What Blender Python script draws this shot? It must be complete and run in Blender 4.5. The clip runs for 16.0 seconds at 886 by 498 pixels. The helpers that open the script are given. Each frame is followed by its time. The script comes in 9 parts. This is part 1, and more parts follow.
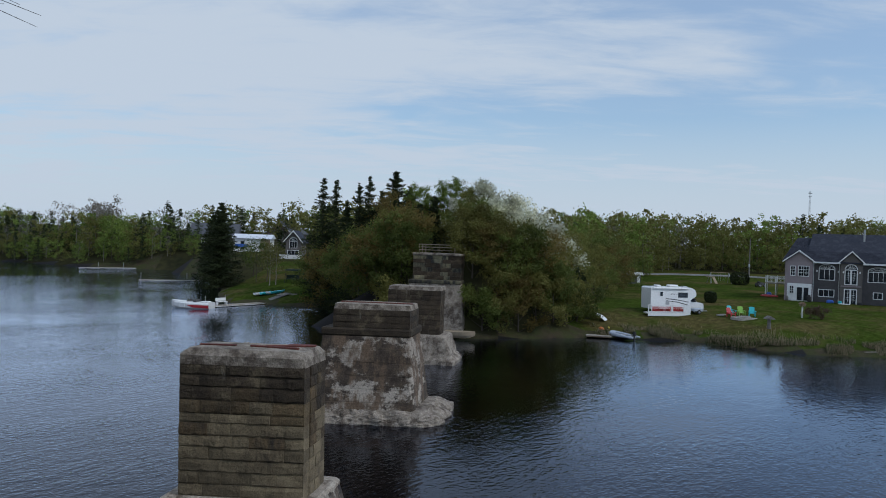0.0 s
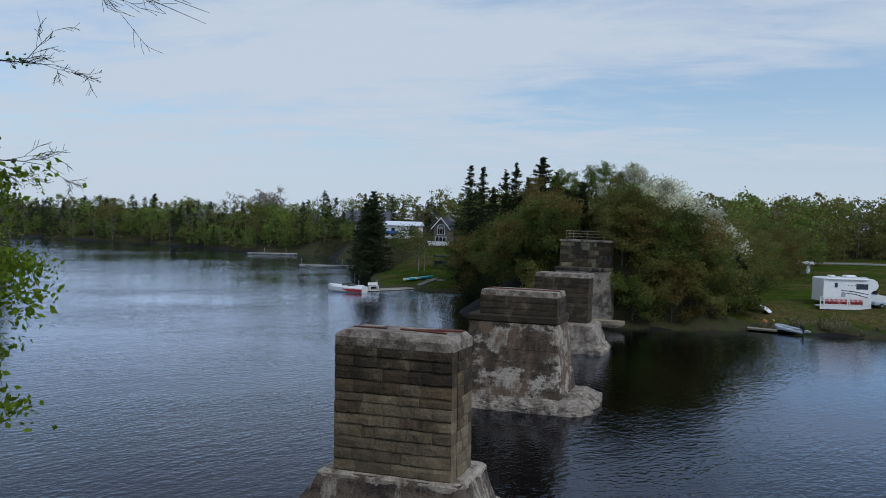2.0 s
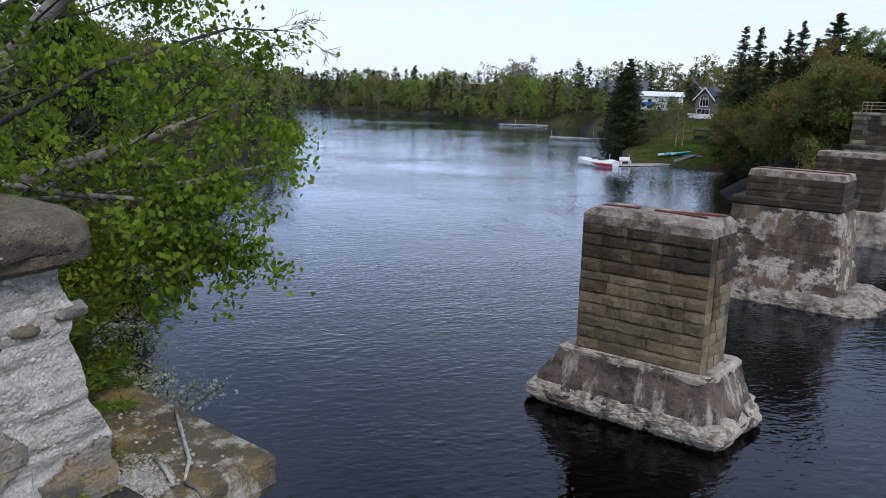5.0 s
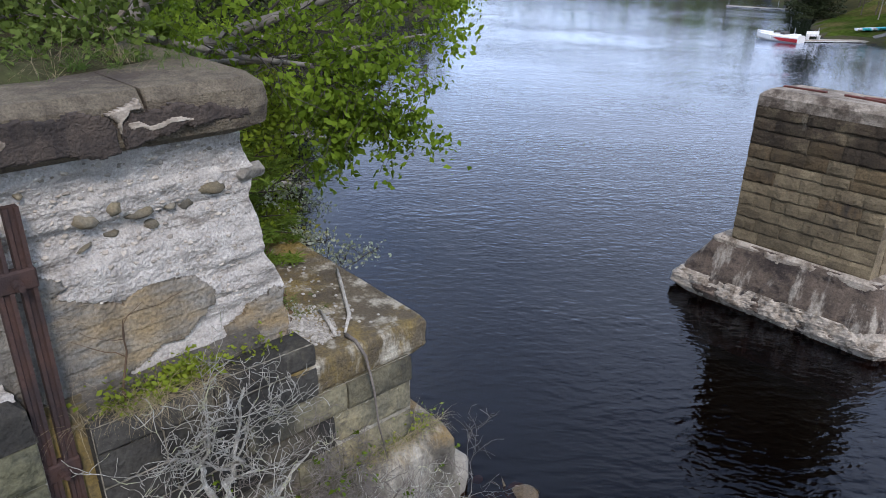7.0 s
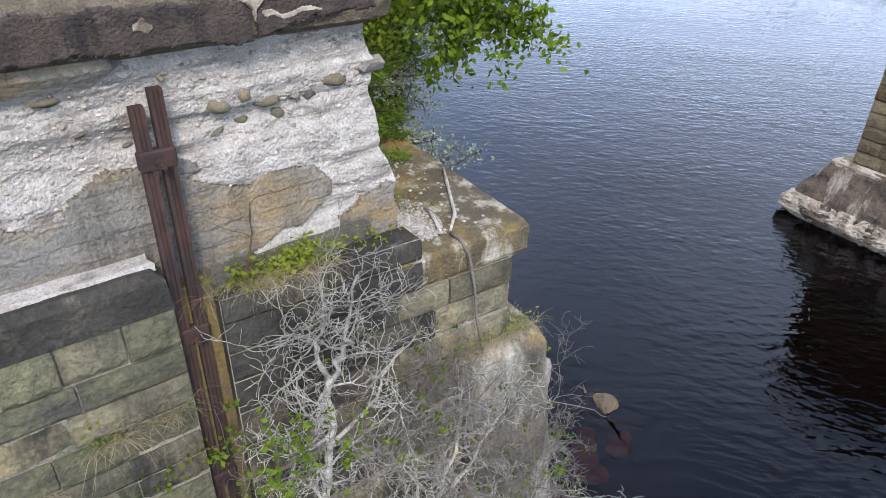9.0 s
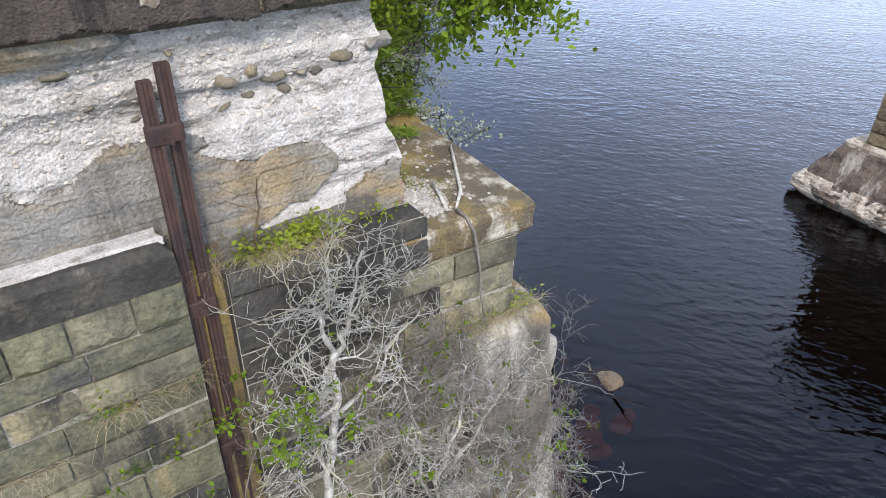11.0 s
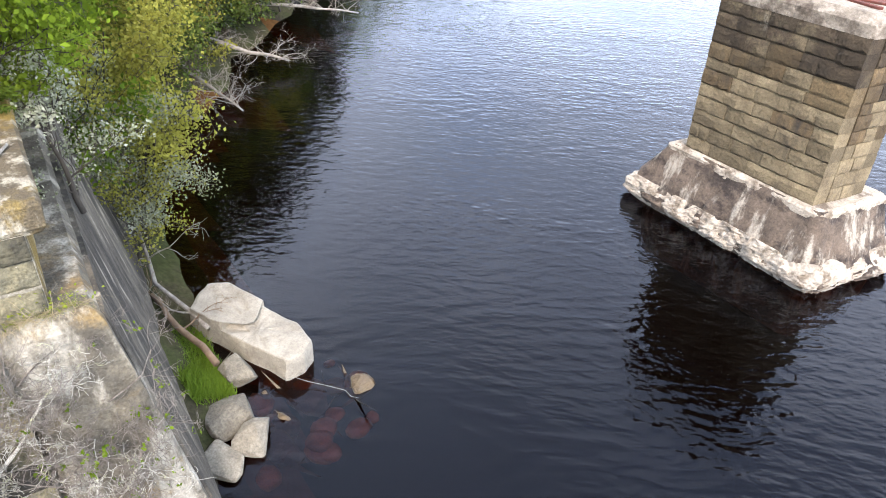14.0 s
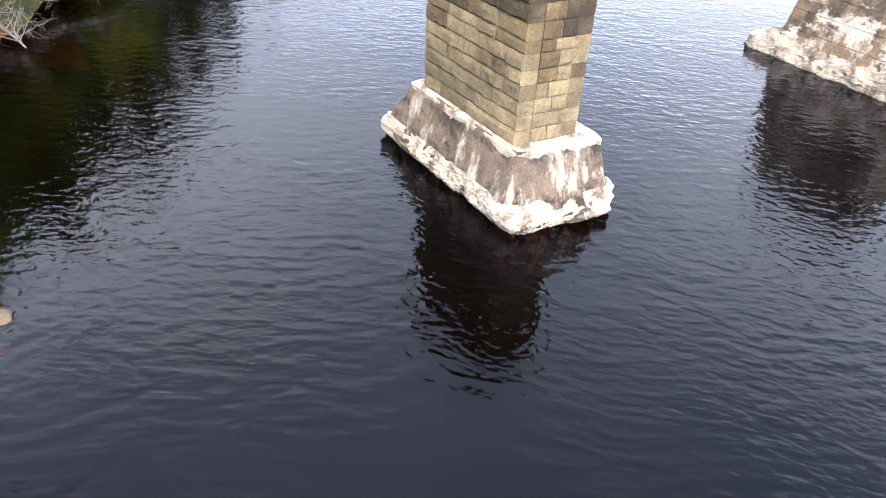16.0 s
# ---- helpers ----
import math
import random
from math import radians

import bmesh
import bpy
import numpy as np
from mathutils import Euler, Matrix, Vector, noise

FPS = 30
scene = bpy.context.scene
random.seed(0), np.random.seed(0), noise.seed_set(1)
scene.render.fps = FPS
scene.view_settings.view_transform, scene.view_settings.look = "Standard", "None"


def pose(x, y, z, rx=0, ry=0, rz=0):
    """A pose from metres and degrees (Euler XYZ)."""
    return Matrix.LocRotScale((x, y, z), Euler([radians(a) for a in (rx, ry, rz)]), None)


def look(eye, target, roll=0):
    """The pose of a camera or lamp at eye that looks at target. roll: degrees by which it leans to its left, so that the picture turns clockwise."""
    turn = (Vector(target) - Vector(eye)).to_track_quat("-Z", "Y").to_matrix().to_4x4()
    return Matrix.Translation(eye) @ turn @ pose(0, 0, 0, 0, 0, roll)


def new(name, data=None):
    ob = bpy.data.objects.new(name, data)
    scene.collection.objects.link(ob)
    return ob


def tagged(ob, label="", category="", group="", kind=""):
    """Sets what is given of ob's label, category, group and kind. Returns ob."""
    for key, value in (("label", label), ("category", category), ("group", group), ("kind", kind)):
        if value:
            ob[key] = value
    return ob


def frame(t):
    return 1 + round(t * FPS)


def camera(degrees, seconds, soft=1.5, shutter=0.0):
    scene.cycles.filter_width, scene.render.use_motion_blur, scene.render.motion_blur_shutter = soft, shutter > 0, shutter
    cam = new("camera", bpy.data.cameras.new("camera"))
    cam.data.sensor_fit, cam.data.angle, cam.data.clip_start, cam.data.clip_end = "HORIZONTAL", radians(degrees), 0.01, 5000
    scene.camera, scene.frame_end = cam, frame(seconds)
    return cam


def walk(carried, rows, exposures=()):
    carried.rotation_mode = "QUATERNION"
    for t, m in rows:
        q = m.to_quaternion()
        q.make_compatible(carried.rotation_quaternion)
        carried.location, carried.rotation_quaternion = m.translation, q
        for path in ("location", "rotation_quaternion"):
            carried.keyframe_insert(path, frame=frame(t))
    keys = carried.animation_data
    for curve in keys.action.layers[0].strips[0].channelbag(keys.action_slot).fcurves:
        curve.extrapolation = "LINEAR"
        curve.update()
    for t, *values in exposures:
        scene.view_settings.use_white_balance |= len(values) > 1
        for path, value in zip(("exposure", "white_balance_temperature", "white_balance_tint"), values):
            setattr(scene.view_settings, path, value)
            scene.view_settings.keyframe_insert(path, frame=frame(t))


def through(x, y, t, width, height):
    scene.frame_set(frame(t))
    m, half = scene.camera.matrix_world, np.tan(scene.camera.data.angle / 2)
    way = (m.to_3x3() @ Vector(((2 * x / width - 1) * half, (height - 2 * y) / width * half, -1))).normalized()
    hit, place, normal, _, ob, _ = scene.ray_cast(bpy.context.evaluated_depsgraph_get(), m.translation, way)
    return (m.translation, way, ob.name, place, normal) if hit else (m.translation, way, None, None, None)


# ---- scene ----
cam = camera(64.9, 16.0, 0.95)
METRES, EYE, TILT, LEAN, TURN = 13.5, 9.9, 0.0, 0.0, 0.0
ROWS = [
    (0.0, 0.0, 0.0, 0.0, 0.02, -0.7, -2.05),
    (0.5, -0.0005, 0.0016, -0.0006, 3.08, -0.78, -2.03),
    (1.0, -0.0022, 0.0058, -0.0016, 6.04, -0.86, -2.0),
    (1.5, -0.0038, 0.0122, -0.0022, 8.71, -0.94, -1.97),
    (2.0, -0.0054, 0.0205, -0.0029, 11.98, -2.19, -1.9),
    (2.5, -0.0091, 0.0314, -0.0044, 15.38, -3.89, -1.87),
    (3.0, -0.0141, 0.0443, -0.0059, 18.82, -5.57, -1.85),
    (5.5, -0.0325, 0.0748, -0.0037, 35.43, -15.71, -1.61),
    (6.0, -0.0344, 0.0741, -0.0032, 38.56, -18.45, -1.62),
    (6.5, -0.0365, 0.073, -0.0024, 41.65, -21.22, -1.65),
    (7.0, -0.0383, 0.0713, -0.0023, 44.65, -23.97, -1.66),
    (7.5, -0.0401, 0.0683, -0.0027, 47.44, -26.59, -1.66),
    (8.0, -0.0431, 0.0633, -0.003, 49.54, -28.55, -1.7),
    (8.5, -0.0443, 0.0593, -0.0029, 51.44, -30.25, -1.77),
    (9.0, -0.0436, 0.0577, -0.003, 52.81, -31.96, -1.82),
    (11.5, -0.0359, 0.0593, 0.0008, 53.85, -33.96, -2.0),
    (12.0, -0.021, 0.0857, 0.0028, 53.84, -33.93, -2.05),
    (12.5, 0.0089, 0.1328, 0.0048, 53.84, -33.96, -2.13),
    (13.0, 0.0537, 0.1965, 0.0065, 53.82, -33.95, -2.2),
    (13.5, 0.1088, 0.2711, 0.0067, 53.78, -33.83, -2.27),
    (14.0, 0.1684, 0.3545, 0.0085, 53.68, -33.81, -2.4),
    (14.5, 0.2368, 0.4454, 0.0075, 53.55, -33.67, -2.56),
    (15.0, 0.3128, 0.5491, 0.0091, 53.5, -34.6, -2.67),
    (15.5, 0.3951, 0.6558, 0.0059, 53.45, -35.98, -2.94),
    (16.0, 0.4817, 0.7714, 0.0072, 53.43, -37.69, -3.03),
]
EXPOSURE = [(0.0, -0.26, 6300, 10), (1.5, -0.26, 6300, 10), (3.0, -0.12, 6400, 13), (5.5, 0.55, 6500, 17), (7.0, 0.86, 6600, 17), (9.0, 1.38, 6750, 16), (11.5, 1.66, 6850, 16), (13.0, 2.02, 7200, 16), (14.5, 2.4, 7350, 17), (16.0, 2.6, 7600, 17)]
walk(cam, [(t, pose(0, 0, EYE, TILT, LEAN, TURN) @ pose(METRES * x, METRES * y, METRES * z, 90 + pitch, roll, yaw)) for t, x, y, z, yaw, pitch, roll in ROWS], EXPOSURE)

# ---- sky and sun ----
SUN_ELEV, SUN_AZ = 43.0, 117.0   # azimuth from +y, clockwise
SKY = 0.10
world = bpy.data.worlds.new("sky")
scene.world = world
world.use_nodes = True
wt = world.node_tree
wt.nodes.clear()


def wnode(kind, **inputs):
    n = wt.nodes.new(kind)
    for k, v in inputs.items():
        n.inputs[int(k[1:])].default_value = v
    return n


w_out = wnode("ShaderNodeOutputWorld")
w_bg = wnode("ShaderNodeBackground", i1=SKY)
w_sky = wnode("ShaderNodeTexSky")
w_sky.sky_type, w_sky.sun_disc = "NISHITA", False
w_sky.sun_elevation, w_sky.sun_rotation = radians(SUN_ELEV), radians(SUN_AZ)
w_sky.air_density, w_sky.dust_density, w_sky.ozone_density = 1.2, 0.8, 2.0
w_co = wnode("ShaderNodeTexCoord")
w_sep = wnode("ShaderNodeSeparateXYZ")
w_up = wnode("ShaderNodeMath", i1=0.0)
w_up.operation = "MAXIMUM"
w_add = wnode("ShaderNodeMath", i1=0.10)
w_dx, w_dy = wnode("ShaderNodeMath"), wnode("ShaderNodeMath")
w_dx.operation = w_dy.operation = "DIVIDE"
w_flat = wnode("ShaderNodeCombineXYZ")
w_map = wnode("ShaderNodeMapping")
w_map.inputs["Rotation"].default_value = (0, 0, radians(-12))
w_map.inputs["Scale"].default_value = (0.55, 1.25, 1.0)
w_map.inputs["Location"].default_value = (1.7, 0.55, 0)
w_n1 = wnode("ShaderNodeTexNoise")
w_n1.inputs["Scale"].default_value, w_n1.inputs["Detail"].default_value = 0.75, 3
w_n1.inputs["Roughness"].default_value, w_n1.inputs["Distortion"].default_value = 0.5, 0.4
w_n2 = wnode("ShaderNodeTexNoise")
w_n2.inputs["Scale"].default_value, w_n2.inputs["Detail"].default_value = 3.4, 8
w_n2.inputs["Roughness"].default_value, w_n2.inputs["Distortion"].default_value = 0.62, 0.5
w_mixn = wnode("ShaderNodeMix", i0=0.42)
w_ramp = wnode("ShaderNodeMapRange")
w_ramp.interpolation_type = "SMOOTHSTEP"
w_ramp.inputs[1].default_value, w_ramp.inputs[2].default_value = 0.36, 0.60
w_ramp.inputs[3].default_value, w_ramp.inputs[4].default_value = 0.40, 0.98
w_low = wnode("ShaderNodeMapRange")
w_low.interpolation_type = "SMOOTHSTEP"
w_low.inputs[1].default_value, w_low.inputs[2].default_value = 0.02, 0.30
w_low.inputs[3].default_value, w_low.inputs[4].default_value = 0.95, 0.0
w_max = wnode("ShaderNodeMath")
w_max.operation = "MAXIMUM"
w_cloud = wnode("ShaderNodeMix")
w_cloud.data_type = "RGBA"
w_cloud.inputs[7].default_value = (6.4, 7.3, 8.4, 1)
L = wt.links.new
L(w_co.outputs["Generated"], w_sep.inputs[0])
L(w_sep.outputs[2], w_up.inputs[0]), L(w_up.outputs[0], w_add.inputs[0])
L(w_sep.outputs[0], w_dx.inputs[0]), L(w_sep.outputs[1], w_dy.inputs[0])
L(w_add.outputs[0], w_dx.inputs[1]), L(w_add.outputs[0], w_dy.inputs[1])
L(w_dx.outputs[0], w_flat.inputs[0]), L(w_dy.outputs[0], w_flat.inputs[1])
L(w_flat.outputs[0], w_map.inputs[0])
L(w_map.outputs[0], w_n1.inputs["Vector"]), L(w_map.outputs[0], w_n2.inputs["Vector"])
L(w_n1.outputs[0], w_mixn.inputs[2]), L(w_n2.outputs[0], w_mixn.inputs[3])
w_thin = wnode("ShaderNodeMapRange")
w_thin.interpolation_type = "SMOOTHSTEP"
w_thin.inputs[1].default_value, w_thin.inputs[2].default_value = 0.57, 0.78
w_thin.inputs[3].default_value, w_thin.inputs[4].default_value = 1.0, 0.40
w_veil = wnode("ShaderNodeMath")
w_veil.operation = "MULTIPLY"
L(w_up.outputs[0], w_thin.inputs[0]), L(w_ramp.outputs[0], w_veil.inputs[0]), L(w_thin.outputs[0], w_veil.inputs[1])
# the cloud is thicker up the river and thinner towards the far bank's right
w_side = wnode("ShaderNodeMath", i1=-0.10)
w_side.operation = "MULTIPLY_ADD"
L(w_sep.outputs[0], w_side.inputs[0]), L(w_mixn.outputs[0], w_side.inputs[2]), L(w_side.outputs[0], w_ramp.inputs[0])
L(w_up.outputs[0], w_low.inputs[0])
L(w_veil.outputs[0], w_max.inputs[0]), L(w_low.outputs[0], w_max.inputs[1])
L(w_max.outputs[0], w_cloud.inputs[0])
w_tint = wnode("ShaderNodeMix", i0=1.0)
w_tint.data_type, w_tint.blend_type = "RGBA", "MULTIPLY"
w_tint.inputs[7].default_value = (0.90, 1.28, 1.56, 1)
L(w_sky.outputs[0], w_tint.inputs[6]), L(w_tint.outputs[2], w_cloud.inputs[6])
w_gain = wnode("ShaderNodeMapRange")
w_gain.inputs[1].default_value, w_gain.inputs[2].default_value = 0.40, 0.56
w_gain.inputs[3].default_value, w_gain.inputs[4].default_value = 1.0, 1.8
w_lit = wnode("ShaderNodeVectorMath")
w_lit.operation = "SCALE"
w_lit.inputs[0].default_value = (6.4, 7.3, 8.4)
L(w_up.outputs[0], w_gain.inputs[0]), L(w_gain.outputs[0], w_lit.inputs[3]), L(w_lit.outputs[0], w_cloud.inputs[7])
L(w_cloud.outputs[2], w_bg.inputs[0]), L(w_bg.outputs[0], w_out.inputs[0])

sun_data = bpy.data.lights.new("sun", "SUN")
sun_data.energy, sun_data.angle, sun_data.color = 1.5, radians(12), (1.0, 0.96, 0.9)
sun = new("sun", sun_data)
a, e = radians(SUN_AZ), radians(SUN_ELEV)
sun.matrix_world = look((math.sin(a) * math.cos(e) * 90, math.cos(a) * math.cos(e) * 90, math.sin(e) * 90), (0, 0, 0))


# ---- materials ----
def rgba(c):
    return (c[0], c[1], c[2], 1.0)


def surface(name, base, second, scale=3.0, patch=None, patch_scale=0.6, patch_cut=0.55, patch_soft=0.06, rough=0.9, metal=0.0,
            bump=0.4, bump_scale=14.0, vary=0.25, island=False, stretch=(1, 1, 1), stain=None, stain_scale=1.4, stain_cut=0.58, spec=0.3, detail=6, world_space=False, patch_stretch=(1, 1, 1), stain_stretch=(1.6, 1.6, 0.35), grain=0.0, grain_scale=38.0, stain_soft=0.08):
    """A weathered surface: two mixed tones, patches, streaked stains, a change of tone from piece to piece, and relief."""
    m = bpy.data.materials.new(name)
    m.use_nodes = True
    nt = m.node_tree
    b = nt.nodes["Principled BSDF"]
    link = nt.links.new

    def noise_at(sc, det=detail, st=(1, 1, 1), rg=0.6, off=0.0):
        mp = nt.nodes.new("ShaderNodeMapping")
        mp.inputs["Scale"].default_value = st
        mp.inputs["Location"].default_value = (off, off * 0.7, off * 1.3)
        if world_space:
            link(geo.outputs["Position"], mp.inputs[0])
        else:
            link(co.outputs["Object"], mp.inputs[0])
        n = nt.nodes.new("ShaderNodeTexNoise")
        n.inputs["Scale"].default_value, n.inputs["Detail"].default_value, n.inputs["Roughness"].default_value = sc, det, rg
        link(mp.outputs[0], n.inputs["Vector"])
        return n.outputs[0]

    def cut(value, at, soft):
        r = nt.nodes.new("ShaderNodeMapRange")
        r.interpolation_type = "SMOOTHSTEP"
        r.inputs[1].default_value, r.inputs[2].default_value = at - soft, at + soft
        link(value, r.inputs[0])
        return r.outputs[0]

    def mix(fac, x, y, mode="MIX"):
        n = nt.nodes.new("ShaderNodeMix")
        n.data_type, n.blend_type = "RGBA", mode
        if isinstance(fac, float):
            n.inputs[0].default_value = fac
        else:
            link(fac, n.inputs[0])
        for slot, c in ((6, x), (7, y)):
            if isinstance(c, tuple):
                n.inputs[slot].default_value = rgba(c)
            else:
                link(c, n.inputs[slot])
        return n.outputs[2]

    geo = nt.nodes.new("ShaderNodeNewGeometry")
    co = nt.nodes.new("ShaderNodeTexCoord")
    info = nt.nodes.new("ShaderNodeObjectInfo")
    rnd = geo.outputs["Random Per Island"] if island else info.outputs["Random"]
    col = mix(cut(noise_at(scale, st=stretch), 0.5, 0.2), base, second)
    if patch:
        col = mix(cut(noise_at(patch_scale, 10, patch_stretch, 0.68, off=7.3), patch_cut, patch_soft), col, patch)
    if stain:
        col = mix(cut(noise_at(stain_scale, 8, stain_stretch, 0.66, off=3.1), stain_cut, stain_soft), col, stain)
    if grain:
        gm = nt.nodes.new("ShaderNodeMapRange")
        gm.inputs[1].default_value, gm.inputs[2].default_value = 0.32, 0.68
        gm.inputs[3].default_value, gm.inputs[4].default_value = 1 - grain, 1 + grain
        link(noise_at(grain_scale, 5, rg=0.7, off=5.9), gm.inputs[0])
        gc = nt.nodes.new("ShaderNodeCombineColor")
        for k in range(3):
            link(gm.outputs[0], gc.inputs[k])
        col = mix(1.0, col, gc.outputs[0], "MULTIPLY")
    if vary:
        hs = nt.nodes.new("ShaderNodeMapRange")
        hs.inputs[3].default_value, hs.inputs[4].default_value = 1 - vary, 1 + vary
        link(rnd, hs.inputs[0])
        cmb = nt.nodes.new("ShaderNodeCombineColor")
        for k in range(3):
            link(hs.outputs[0], cmb.inputs[k])
        col = mix(1.0, col, cmb.outputs[0], "MULTIPLY")
    link(col, b.inputs["Base Color"])
    b.inputs["Roughness"].default_value, b.inputs["Metallic"].default_value = rough, metal
    b.inputs["Specular IOR Level"].default_value = spec
    if bump:
        bp = nt.nodes.new("ShaderNodeBump")
        bp.inputs["Strength"].default_value, bp.inputs["Distance"].default_value = bump, 0.05
        link(noise_at(bump_scale, 8, off=1.7), bp.inputs["Height"])
        link(bp.outputs[0], b.inputs["Normal"])
    return m


def plain(name, colour, rough=0.5, metal=0.0, spec=0.5, vary=0.04):
    """Paint, plastic or metal: nearly one tone, with faint soiling."""
    return surface(name, colour, tuple(c * 0.88 for c in colour), 5.0, rough=rough, metal=metal, bump=0.05, bump_scale=30, vary=vary, spec=spec, detail=3)


def foliage(name, one, two, through=0.35, rough=0.6):
    """Leaves: tone changes from leaf to leaf and from plant to plant, and some light passes through."""
    m = bpy.data.materials.new(name)
    m.use_nodes = True
    nt = m.node_tree
    b = nt.nodes["Principled BSDF"]
    geo = nt.nodes.new("ShaderNodeNewGeometry")
    co = nt.nodes.new("ShaderNodeTexCoord")
    n = nt.nodes.new("ShaderNodeTexNoise")
    n.inputs["Scale"].default_value, n.inputs["Detail"].default_value = 0.5, 3
    nt.links.new(co.outputs["Object"], n.inputs["Vector"])
    ad = nt.nodes.new("ShaderNodeMath")
    ad.operation = "MULTIPLY_ADD"
    ad.inputs[1].default_value, ad.inputs[2].default_value = 0.5, -0.25
    nt.links.new(geo.outputs["Random Per Island"], ad.inputs[0])
    sm = nt.nodes.new("ShaderNodeMath")
    nt.links.new(ad.outputs[0], sm.inputs[0]), nt.links.new(n.outputs[0], sm.inputs[1])
    mx = nt.nodes.new("ShaderNodeMix")
    mx.data_type = "RGBA"
    mx.inputs[6].default_value, mx.inputs[7].default_value = rgba(one), rgba(two)
    nt.links.new(sm.outputs[0], mx.inputs[0])
    info = nt.nodes.new("ShaderNodeObjectInfo")
    span = nt.nodes.new("ShaderNodeMapRange")
    span.inputs[3].default_value, span.inputs[4].default_value = 0.68, 1.32
    nt.links.new(info.outputs["Random"], span.inputs[0])
    tone = nt.nodes.new("ShaderNodeVectorMath")
    tone.operation = "SCALE"
    nt.links.new(mx.outputs[2], tone.inputs[0]), nt.links.new(span.outputs[0], tone.inputs[3])
    nt.links.new(tone.outputs[0], b.inputs["Base Color"])
    b.inputs["Roughness"].default_value, b.inputs["Specular IOR Level"].default_value = rough, 0.08
    if through:
        tr = nt.nodes.new("ShaderNodeBsdfTranslucent")
        nt.links.new(tone.outputs[0], tr.inputs[0])
        ms = nt.nodes.new("ShaderNodeMixShader")
        ms.inputs[0].default_value = through
        nt.links.new(b.outputs[0], ms.inputs[1]), nt.links.new(tr.outputs[0], ms.inputs[2])
        nt.links.new(ms.outputs[0], nt.nodes["Material Output"].inputs[0])
    return m


MAT = {}
MAT["sandstone"] = surface("sandstone", (0.160, 0.124, 0.075), (0.108, 0.082, 0.049), 2.2, patch=(0.048, 0.035, 0.023), patch_cut=0.63, patch_scale=1.2, patch_soft=0.14, vary=0.3, bump=1.0, bump_scale=9, stain=(0.034, 0.027, 0.02), stain_cut=0.67, stain_soft=0.12, grain=0.32, grain_scale=22)
MAT["brown_stone"] = surface("brown_stone", (0.108, 0.074, 0.039), (0.066, 0.045, 0.025), 2.2, patch=(0.105, 0.077, 0.042), patch_cut=0.60, patch_scale=1.1, patch_soft=0.14, vary=0.3, bump=1.0, bump_scale=9, stain=(0.022, 0.019, 0.016), stain_cut=0.60, stain_soft=0.12, grain=0.32, grain_scale=22)
MAT["dark_stone"] = surface("dark_stone", (0.052, 0.037, 0.023), (0.029, 0.021, 0.014), 2.2, patch=(0.095, 0.073, 0.045), patch_cut=0.60, patch_scale=1.3, patch_soft=0.1, vary=0.3, bump=1.0, bump_scale=10, stain=(0.24, 0.22, 0.18), stain_cut=0.71, grain=0.35, grain_scale=22)
MAT["grey_stone"] = surface("grey_stone", (0.165, 0.146, 0.092), (0.092, 0.084, 0.058), 2.6, patch=(0.21, 0.175, 0.10), patch_cut=0.57, patch_scale=1.1, patch_soft=0.1, vary=0.28, bump=1.0, bump_scale=11, stain=(0.026, 0.025, 0.022), stain_cut=0.52, stain_scale=1.0, stain_soft=0.1, grain=0.35, grain_scale=26)
MAT["black_stone"] = surface("blackened_stone", (0.048, 0.044, 0.037), (0.026, 0.024, 0.021), 2.0, patch=(0.115, 0.098, 0.068), patch_cut=0.58, patch_scale=1.2, patch_soft=0.12, vary=0.3, bump=1.0, bump_scale=12, stain=(0.16, 0.145, 0.115), stain_cut=0.66, grain=0.35, grain_scale=26)
MAT["mossy_stone"] = surface("mossy_stone", (0.150, 0.140, 0.082), (0.085, 0.082, 0.050), 2.2, patch=(0.060, 0.058, 0.048), patch_cut=0.53, patch_scale=1.3, patch_soft=0.1, vary=0.25, bump=1.0, bump_scale=12, stain=(0.205, 0.165, 0.085), stain_cut=0.6, stain_scale=1.2, grain=0.35, grain_scale=26)
MAT["lime_white"] = surface("lime_white", (0.385, 0.335, 0.275), (0.26, 0.215, 0.168), 4.5, patch=(0.13, 0.10, 0.073), patch_cut=0.56, patch_scale=2.0, patch_soft=0.08, vary=0.05, bump=1.0, bump_scale=12, grain=0.3, grain_scale=16)
MAT["mortar"] = surface("mortar", (0.13, 0.115, 0.095), (0.06, 0.053, 0.044), 3, vary=0, bump=0.8, grain=0.3)
MAT["pale_mortar"] = surface("pale_mortar", (0.33, 0.30, 0.24), (0.17, 0.152, 0.115), 3, vary=0, bump=0.9, bump_scale=30, grain=0.3)
MAT["lime"] = surface("lime", (0.32, 0.272, 0.222), (0.20, 0.166, 0.130), 3, patch=(0.075, 0.056, 0.042), patch_cut=0.545, patch_scale=1.3, patch_soft=0.11, vary=0.1, bump=1.0, bump_scale=12, grain=0.3, grain_scale=16)
MAT["foot"] = surface("foot_concrete", (0.125, 0.093, 0.070), (0.074, 0.055, 0.042), 2.2, patch=(0.028, 0.021, 0.018), patch_cut=0.55, patch_scale=1.1, patch_soft=0.08, patch_stretch=(1, 1, 1.6), vary=0.05, bump=1.0, bump_scale=10, stain=(0.28, 0.245, 0.20), stain_cut=0.585, stain_scale=1.3, stain_stretch=(1.5, 1.5, 0.3), stain_soft=0.06, grain=0.3, grain_scale=18)
